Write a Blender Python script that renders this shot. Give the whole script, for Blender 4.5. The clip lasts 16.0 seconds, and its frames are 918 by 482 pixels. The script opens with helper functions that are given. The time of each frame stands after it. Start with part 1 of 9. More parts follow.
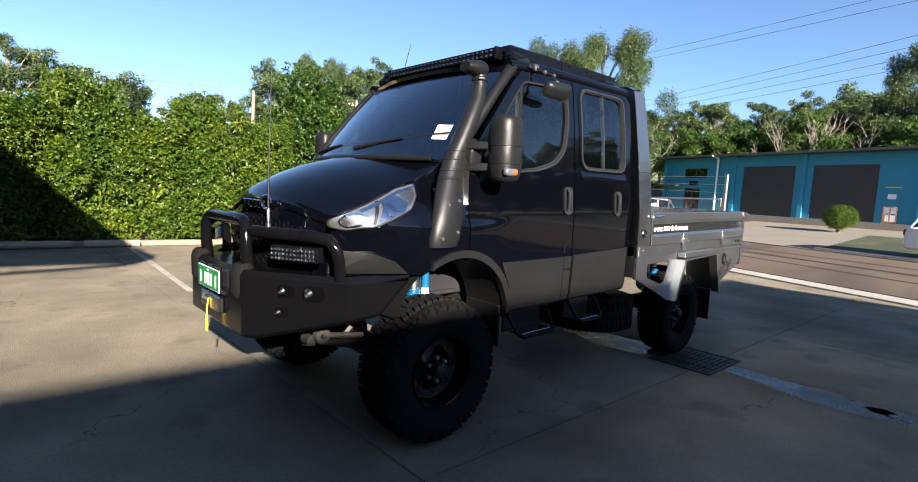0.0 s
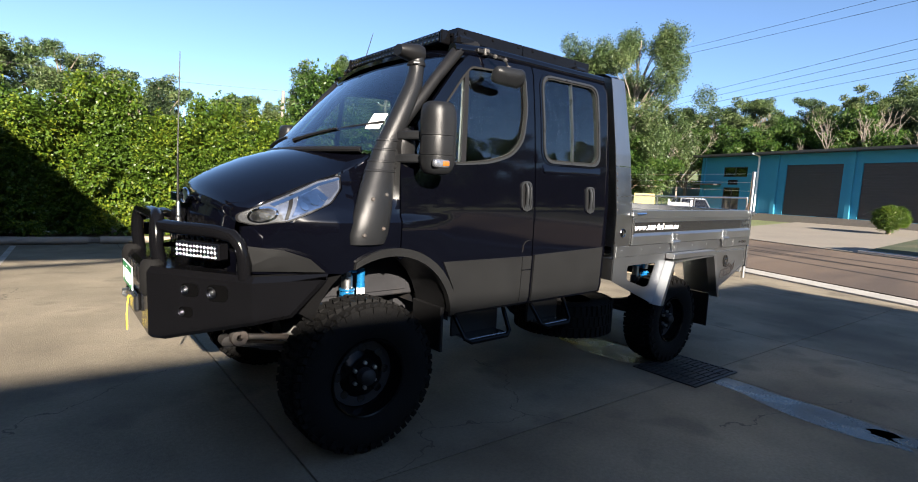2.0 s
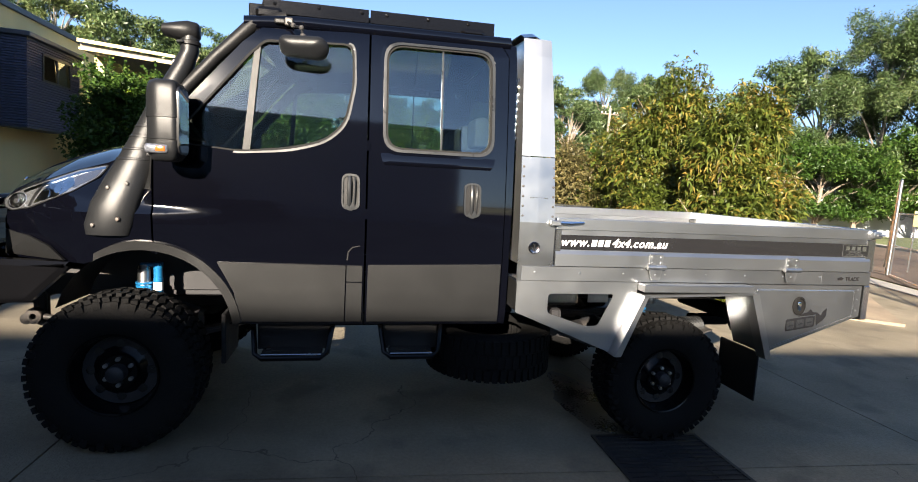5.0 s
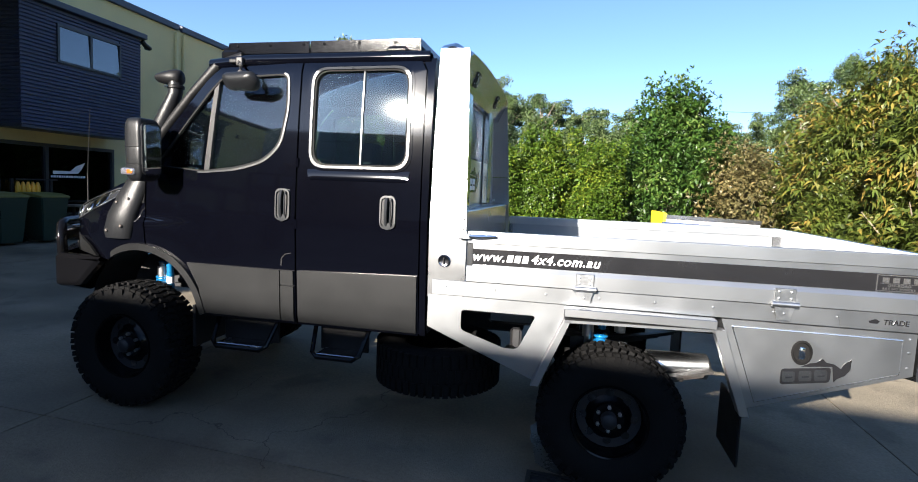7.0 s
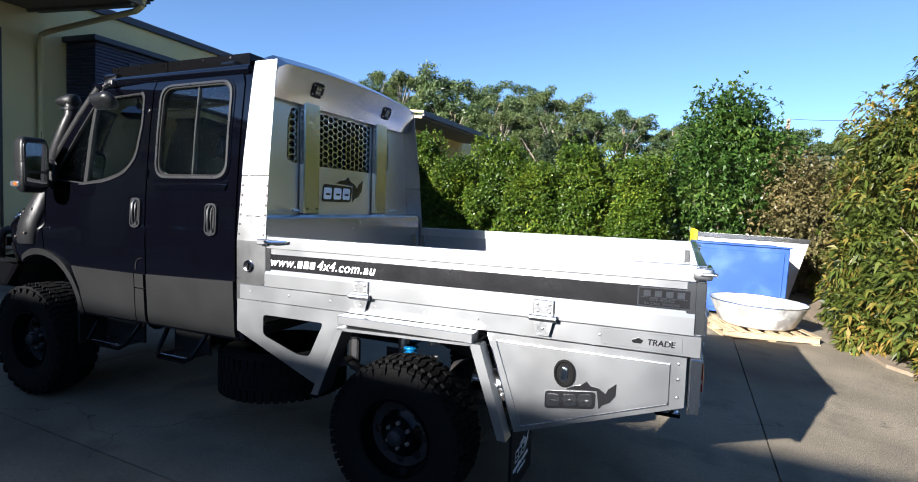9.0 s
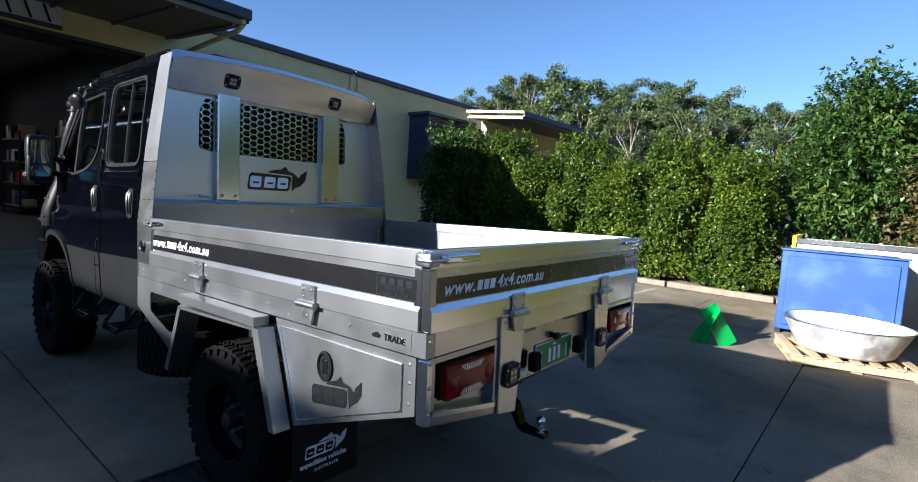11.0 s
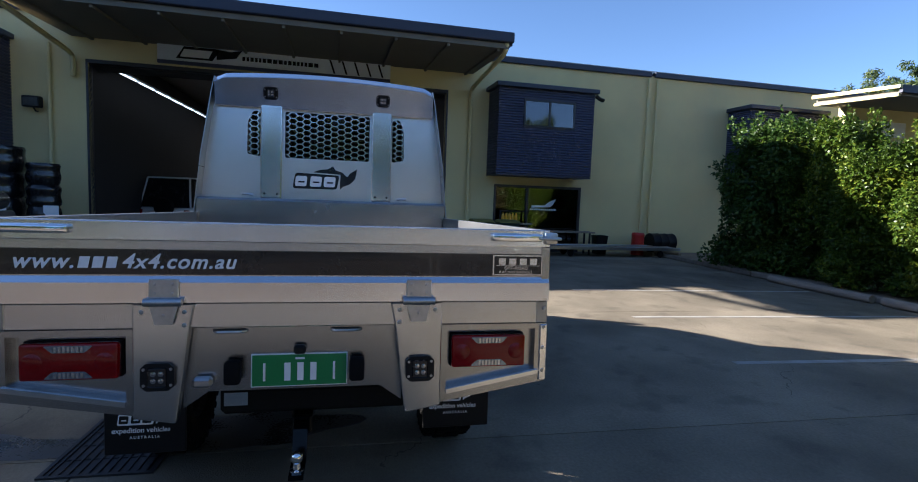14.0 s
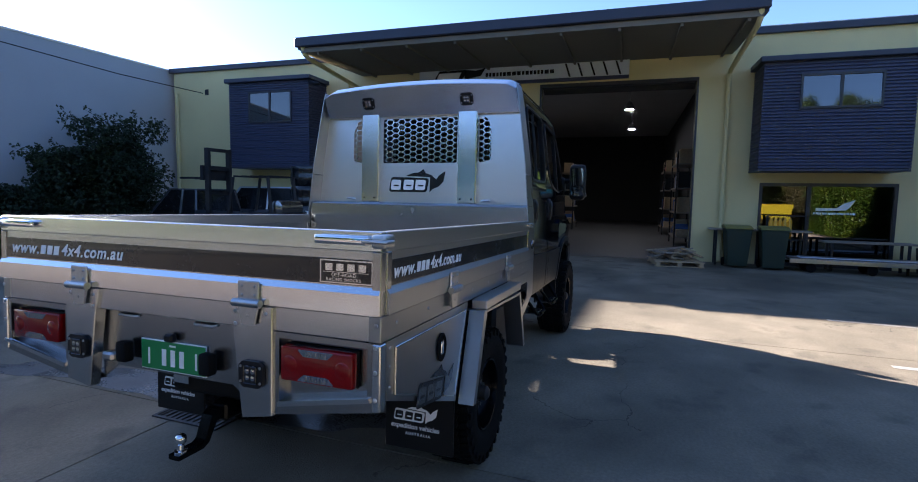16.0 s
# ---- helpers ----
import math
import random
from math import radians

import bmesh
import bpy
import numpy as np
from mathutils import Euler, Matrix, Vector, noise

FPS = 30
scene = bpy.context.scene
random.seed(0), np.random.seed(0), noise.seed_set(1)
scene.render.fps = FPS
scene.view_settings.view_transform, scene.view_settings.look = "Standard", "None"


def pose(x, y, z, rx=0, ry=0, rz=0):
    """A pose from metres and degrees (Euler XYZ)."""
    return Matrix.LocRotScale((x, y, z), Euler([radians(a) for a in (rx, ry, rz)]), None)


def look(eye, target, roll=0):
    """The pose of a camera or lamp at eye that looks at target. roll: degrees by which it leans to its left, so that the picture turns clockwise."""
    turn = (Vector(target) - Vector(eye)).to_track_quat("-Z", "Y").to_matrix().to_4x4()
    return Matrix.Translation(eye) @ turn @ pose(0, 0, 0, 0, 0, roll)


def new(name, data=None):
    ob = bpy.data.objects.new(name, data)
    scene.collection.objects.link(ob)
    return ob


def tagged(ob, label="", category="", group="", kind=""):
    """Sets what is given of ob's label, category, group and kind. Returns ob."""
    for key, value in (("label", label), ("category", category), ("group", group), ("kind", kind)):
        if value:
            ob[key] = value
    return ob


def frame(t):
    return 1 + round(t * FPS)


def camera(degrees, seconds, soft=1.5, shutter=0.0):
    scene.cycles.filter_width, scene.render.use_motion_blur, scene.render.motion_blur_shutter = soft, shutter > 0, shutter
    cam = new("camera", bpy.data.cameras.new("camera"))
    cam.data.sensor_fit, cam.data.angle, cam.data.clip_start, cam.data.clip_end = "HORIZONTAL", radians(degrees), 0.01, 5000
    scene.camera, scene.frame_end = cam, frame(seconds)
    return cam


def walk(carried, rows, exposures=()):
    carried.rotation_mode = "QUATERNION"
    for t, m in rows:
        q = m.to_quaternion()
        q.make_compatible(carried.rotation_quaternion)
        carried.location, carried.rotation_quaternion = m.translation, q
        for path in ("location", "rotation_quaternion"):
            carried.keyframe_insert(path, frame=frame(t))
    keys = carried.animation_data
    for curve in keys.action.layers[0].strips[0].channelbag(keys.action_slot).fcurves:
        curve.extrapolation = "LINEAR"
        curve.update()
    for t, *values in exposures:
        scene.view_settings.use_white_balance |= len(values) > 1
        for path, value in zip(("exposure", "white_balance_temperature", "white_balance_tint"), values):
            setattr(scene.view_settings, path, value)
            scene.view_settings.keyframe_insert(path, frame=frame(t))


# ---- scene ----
cam = camera(83.0, 16.0, soft=1.0)

PATH = [
    (0, (-2.231, -3.43, 1.561), (-0.889, -1.957, 1.384), 3.5),
    (0.5, (-2.153, -3.449, 1.566), (-0.819, -1.97, 1.388), 3.5),
    (1, (-2.042, -3.442, 1.567), (-0.72, -1.952, 1.388), 3.5),
    (1.5, (-1.824, -3.491, 1.579), (-0.533, -1.975, 1.396), 3.5),
    (2, (-1.587, -3.651, 1.564), (-0.354, -2.088, 1.377), 3.6),
    (2.5, (-1.265, -3.801, 1.587), (-0.168, -2.14, 1.394), 3.9),
    (3, (-0.898, -3.888, 1.584), (0.088, -2.16, 1.384), 4.1),
    (3.5, (-0.421, -4.01, 1.583), (0.457, -2.224, 1.38), 4.2),
    (4, (0.073, -4.105, 1.582), (0.789, -2.247, 1.387), 4.1),
    (4.2, (0.288, -4.081, 1.579), (0.943, -2.201, 1.387), 4.2),
    (6.3, (2.425, -4.197, 1.773), (2.209, -2.223, 1.538), 3.9),
    (6.5, (2.568, -4.184, 1.768), (2.272, -2.219, 1.539), 3.8),
    (7, (2.993, -4.059, 1.763), (2.545, -2.122, 1.551), 3.7),
    (7.5, (3.471, -3.969, 1.77), (2.915, -2.057, 1.585), 3.6),
    (8, (3.883, -3.847, 1.77), (3.227, -1.965, 1.597), 3.5),
    (8.5, (4.232, -3.609, 1.77), (3.504, -1.753, 1.614), 3.4),
    (9, (4.67, -3.432, 1.785), (3.863, -1.609, 1.628), 3.3),
    (11.3, (6.16, -2.142, 1.757), (4.806, -0.679, 1.586), 3.3),
    (11.5, (6.281, -1.979, 1.752), (4.864, -0.578, 1.582), 3.0),
    (12, (6.553, -1.552, 1.744), (4.979, -0.33, 1.574), 2.9),
    (12.5, (6.676, -1.108, 1.713), (4.972, -0.074, 1.545), 2.8),
    (13, (6.819, -0.616, 1.695), (5.018, 0.239, 1.531), 2.6),
    (13.5, (6.881, -0.175, 1.689), (4.997, 0.477, 1.521), 2.4),
    (14, (6.815, 0.248, 1.699), (4.86, 0.631, 1.527), 2.1),
    (14.5, (6.81, 0.72, 1.698), (4.82, 0.806, 1.523), 1.9),
    (15, (6.68, 1.133, 1.681), (4.694, 0.976, 1.507), 1.6),
    (15.5, (6.496, 1.526, 1.692), (4.547, 1.112, 1.517), 1.3),
    (16, (6.313, 1.947, 1.702), (4.45, 1.242, 1.523), 0.9),
]
walk(cam, [(t, look(eye, target, roll)) for t, eye, target, roll in PATH],
     [(0, 2.20, 6080, 11), (2.5, 2.22, 6150, 11), (4, 2.37, 6600, 11), (6.5, 2.40, 5900, 10), (8, 2.16, 5720, 11), (9, 2.06, 5520, 11), (11.5, 1.90, 5350, 11), (12.5, 1.96, 5320, 12), (14.5, 2.37, 5640, 14), (16, 2.82, 5620, 17)])

# ---- light ----
SUN_WAY = Vector((0.93, 2.65, -1.0)).normalized()      # the way the sunlight travels
SUN_ELEV = math.asin(-SUN_WAY.z)
SUN_ROT = math.atan2(-SUN_WAY.x, -SUN_WAY.y)
world = bpy.data.worlds.new("world")
scene.world = world
world.use_nodes = True
wn = world.node_tree.nodes
sky = wn.new("ShaderNodeTexSky")
sky.sky_type, sky.sun_disc = 'NISHITA', False
sky.sun_elevation, sky.sun_rotation = SUN_ELEV, SUN_ROT
sky.air_density, sky.dust_density, sky.ozone_density = 0.72, 0.22, 2.0
wn["Background"].inputs["Strength"].default_value = 0.05
world.node_tree.links.new(sky.outputs["Color"], wn["Background"].inputs["Color"])
sun_data = bpy.data.lights.new("sun", 'SUN')
sun_data.energy, sun_data.angle, sun_data.color = 5.0, radians(0.53), (1.0, 0.87, 0.70)
sun = new("sun", sun_data)
sun.matrix_world = look((0, 0, 30), Vector((0, 0, 30)) + SUN_WAY)


# ---- materials ----
def shade(name, col, rough=0.6, metal=0.0, vary=0.15, scale=6.0, bump=0.0, bump_scale=60.0, fine=60.0, spec=0.5,
          stain=None, stain_amt=0.0, stain_scale=0.8, coat=0.0, island=0.0, rand=0.0, stretch=(1, 1, 1), rough_vary=0.12,
          spots=None, spot_amt=0.0, spot_scale=5.0, cracks=0.0, brushed=0.0):
    """A surface with a broad and a fine variation of its colour, uneven gloss and fine relief."""
    m = bpy.data.materials.new(name)
    m.use_nodes = True
    nt = m.node_tree
    N, L = nt.nodes, nt.links
    b = N["Principled BSDF"]
    co = N.new("ShaderNodeTexCoord")
    mp = N.new("ShaderNodeMapping")
    mp.inputs["Scale"].default_value = stretch
    L.new(co.outputs["Object"], mp.inputs["Vector"])

    def tex(s, detail=4.0):
        n = N.new("ShaderNodeTexNoise")
        n.inputs["Scale"].default_value, n.inputs["Detail"].default_value = s, detail
        L.new(mp.outputs["Vector"], n.inputs["Vector"])
        return n.outputs["Fac"]

    def math_node(op, a, b2):
        n = N.new("ShaderNodeMath")
        n.operation = op
        for s, v in zip(n.inputs, (a, b2)):
            if isinstance(v, (int, float)):
                s.default_value = v
            else:
                L.new(v, s)
        return n.outputs[0]

    broad, grain = tex(scale, 5.0), tex(fine, 3.0)
    both = math_node('ADD', math_node('MULTIPLY', broad, 1.3), math_node('MULTIPLY', grain, 0.7))
    amount = math_node('ADD', math_node('MULTIPLY', math_node('SUBTRACT', both, 1.0), 2.2 * vary), 1.0)
    if island:
        g = N.new("ShaderNodeNewGeometry")
        amount = math_node('MULTIPLY', amount, math_node('ADD', math_node('MULTIPLY', g.outputs["Random Per Island"], 2 * island), 1 - island))
    if rand:
        oi = N.new("ShaderNodeObjectInfo")
        amount = math_node('MULTIPLY', amount, math_node('ADD', math_node('MULTIPLY', oi.outputs["Random"], 2 * rand), 1 - rand))
    rgb = N.new("ShaderNodeRGB")
    rgb.outputs[0].default_value = (*col, 1)
    sc = N.new("ShaderNodeVectorMath")
    sc.operation = 'SCALE'
    L.new(rgb.outputs[0], sc.inputs[0])
    L.new(amount, sc.inputs["Scale"])
    out = sc.outputs[0]
    if stain is not None:
        ramp = N.new("ShaderNodeValToRGB")
        ramp.color_ramp.elements[0].position, ramp.color_ramp.elements[1].position = 0.47, 0.66
        L.new(tex(stain_scale, 6.0), ramp.inputs[0])
        mix = N.new("ShaderNodeMix")
        mix.data_type = 'RGBA'
        L.new(math_node('MULTIPLY', ramp.outputs[0], stain_amt), mix.inputs[0])
        L.new(out, mix.inputs[6])
        mix.inputs[7].default_value = (*stain, 1)
        out = mix.outputs[2]
    if spots is not None:
        ramp = N.new("ShaderNodeValToRGB")
        ramp.color_ramp.elements[0].position, ramp.color_ramp.elements[1].position = 0.56, 0.66
        L.new(tex(spot_scale, 8.0), ramp.inputs[0])
        mix = N.new("ShaderNodeMix")
        mix.data_type = 'RGBA'
        L.new(math_node('MULTIPLY', ramp.outputs[0], spot_amt), mix.inputs[0])
        L.new(out, mix.inputs[6])
        mix.inputs[7].default_value = (*spots, 1)
        out = mix.outputs[2]
    if cracks:
        vo = N.new("ShaderNodeTexVoronoi")
        vo.feature = 'DISTANCE_TO_EDGE'
        vo.inputs["Scale"].default_value = cracks
        wob = N.new("ShaderNodeTexNoise")
        wob.inputs["Scale"].default_value, wob.inputs["Detail"].default_value = 2.5, 6.0
        L.new(mp.outputs["Vector"], wob.inputs["Vector"])
        ad = N.new("ShaderNodeVectorMath")
        ad.operation = 'MULTIPLY_ADD'
        L.new(wob.outputs["Color"], ad.inputs[0])
        ad.inputs[1].default_value = (0.5, 0.5, 0.5)
        L.new(mp.outputs["Vector"], ad.inputs[2])
        L.new(ad.outputs[0], vo.inputs["Vector"])
        near = math_node('LESS_THAN', vo.outputs["Distance"], 0.0013)
        some = math_node('GREATER_THAN', tex(0.5, 2.0), 0.52)
        mix = N.new("ShaderNodeMix")
        mix.data_type = 'RGBA'
        L.new(math_node('MULTIPLY', math_node('MULTIPLY', near, some), 0.55), mix.inputs[0])
        L.new(out, mix.inputs[6])
        mix.inputs[7].default_value = (0.03, 0.027, 0.022, 1)
        out = mix.outputs[2]
    L.new(out, b.inputs["Base Color"])
    b.inputs["Metallic"].default_value = metal
    b.inputs["Specular IOR Level"].default_value = spec
    b.inputs["Coat Weight"].default_value = coat
    b.inputs["Coat Roughness"].default_value = 0.04
    rr = math_node('ADD', math_node('MULTIPLY', math_node('SUBTRACT', both, 1.0), rough_vary), rough)
    cl = N.new("ShaderNodeClamp")
    cl.inputs["Min"].default_value = 0.02
    L.new(rr, cl.inputs["Value"])
    L.new(cl.outputs[0], b.inputs["Roughness"])
    if brushed:
        tg = N.new("ShaderNodeTangent")
        tg.direction_type, tg.axis = 'RADIAL', 'Z'
        b.inputs["Anisotropic"].default_value = brushed
        L.new(tg.outputs[0], b.inputs["Tangent"])
    if bump:
        bm_ = N.new("ShaderNodeBump")
        bm_.inputs["Strength"].default_value, bm_.inputs["Distance"].default_value = bump, 0.01
        L.new(tex(bump_scale, 4.0), bm_.inputs["Height"])
        L.new(bm_.outputs[0], b.inputs["Normal"])
    return m


def glass(name, tint=(0.75, 0.85, 0.82), dark=0.0, ior=1.6, dust=0.02):
    """Window glass: clear with a sharp reflection; a dark film lets less light through."""
    m = bpy.data.materials.new(name)
    m.use_nodes = True
    N, L = m.node_tree.nodes, m.node_tree.links
    N.remove(N["Principled BSDF"])
    tr, gl, mx, fr = N.new("ShaderNodeBsdfTransparent"), N.new("ShaderNodeBsdfGlossy"), N.new("ShaderNodeMixShader"), N.new("ShaderNodeFresnel")
    tr.inputs[0].default_value = (*(c * (1 - dark) for c in tint), 1)
    gl.inputs["Roughness"].default_value = dust
    gl.inputs["Color"].default_value = (0.95, 0.97, 1, 1)
    fr.inputs["IOR"].default_value = ior
    L.new(fr.outputs[0], mx.inputs[0])
    L.new(tr.outputs[0], mx.inputs[1])
    L.new(gl.outputs[0], mx.inputs[2])
    L.new(mx.outputs[0], N["Material Output"].inputs["Surface"])
    return m


def leaf(name, col, col2, vary=0.5, trans=0.35, patch=0.9):
    """Leaves that differ one by one and in patches of older and newer growth, with light shining through them."""
    m = bpy.data.materials.new(name)
    m.use_nodes = True
    N, L = m.node_tree.nodes, m.node_tree.links
    b = N["Principled BSDF"]
    g = N.new("ShaderNodeNewGeometry")
    r = N.new("ShaderNodeValToRGB")
    e = r.color_ramp.elements
    e[0].color, e[1].color = (*(c * (1 - vary) for c in col), 1), (*col2, 1)
    mid = e.new(0.55)
    mid.color = (*col, 1)
    co, no, ad = N.new("ShaderNodeTexCoord"), N.new("ShaderNodeTexNoise"), N.new("ShaderNodeMath")
    no.inputs["Scale"].default_value, no.inputs["Detail"].default_value = patch, 3.0
    L.new(co.outputs["Object"], no.inputs["Vector"])
    ad.operation = 'MULTIPLY_ADD'
    L.new(no.outputs["Fac"], ad.inputs[0])
    ad.inputs[1].default_value = 1.7
    half_way = N.new("ShaderNodeMath")
    half_way.operation = 'MULTIPLY_ADD'
    L.new(g.outputs["Random Per Island"], half_way.inputs[0])
    half_way.inputs[1].default_value, half_way.inputs[2].default_value = 0.72, -0.72
    L.new(half_way.outputs[0], ad.inputs[2])
    L.new(ad.outputs[0], r.inputs[0])
    L.new(r.outputs[0], b.inputs["Base Color"])
    b.inputs["Roughness"].default_value = 0.42
    b.inputs["Specular IOR Level"].default_value = 0.35
    t = N.new("ShaderNodeBsdfTranslucent")
    L.new(r.outputs[0], t.inputs[0])
    mx = N.new("ShaderNodeMixShader")
    mx.inputs[0].default_value = trans
    L.new(b.outputs[0], mx.inputs[1])
    L.new(t.outputs[0], mx.inputs[2])
    L.new(mx.outputs[0], N["Material Output"].inputs["Surface"])
    return m


def glow(name, col, strength):
    m = bpy.data.materials.new(name)
    m.use_nodes = True
    b = m.node_tree.nodes["Principled BSDF"]
    b.inputs["Base Color"].default_value = (*col, 1)
    b.inputs["Emission Color"].default_value = (*col, 1)
    b.inputs["Emission Strength"].default_value = strength
    return m


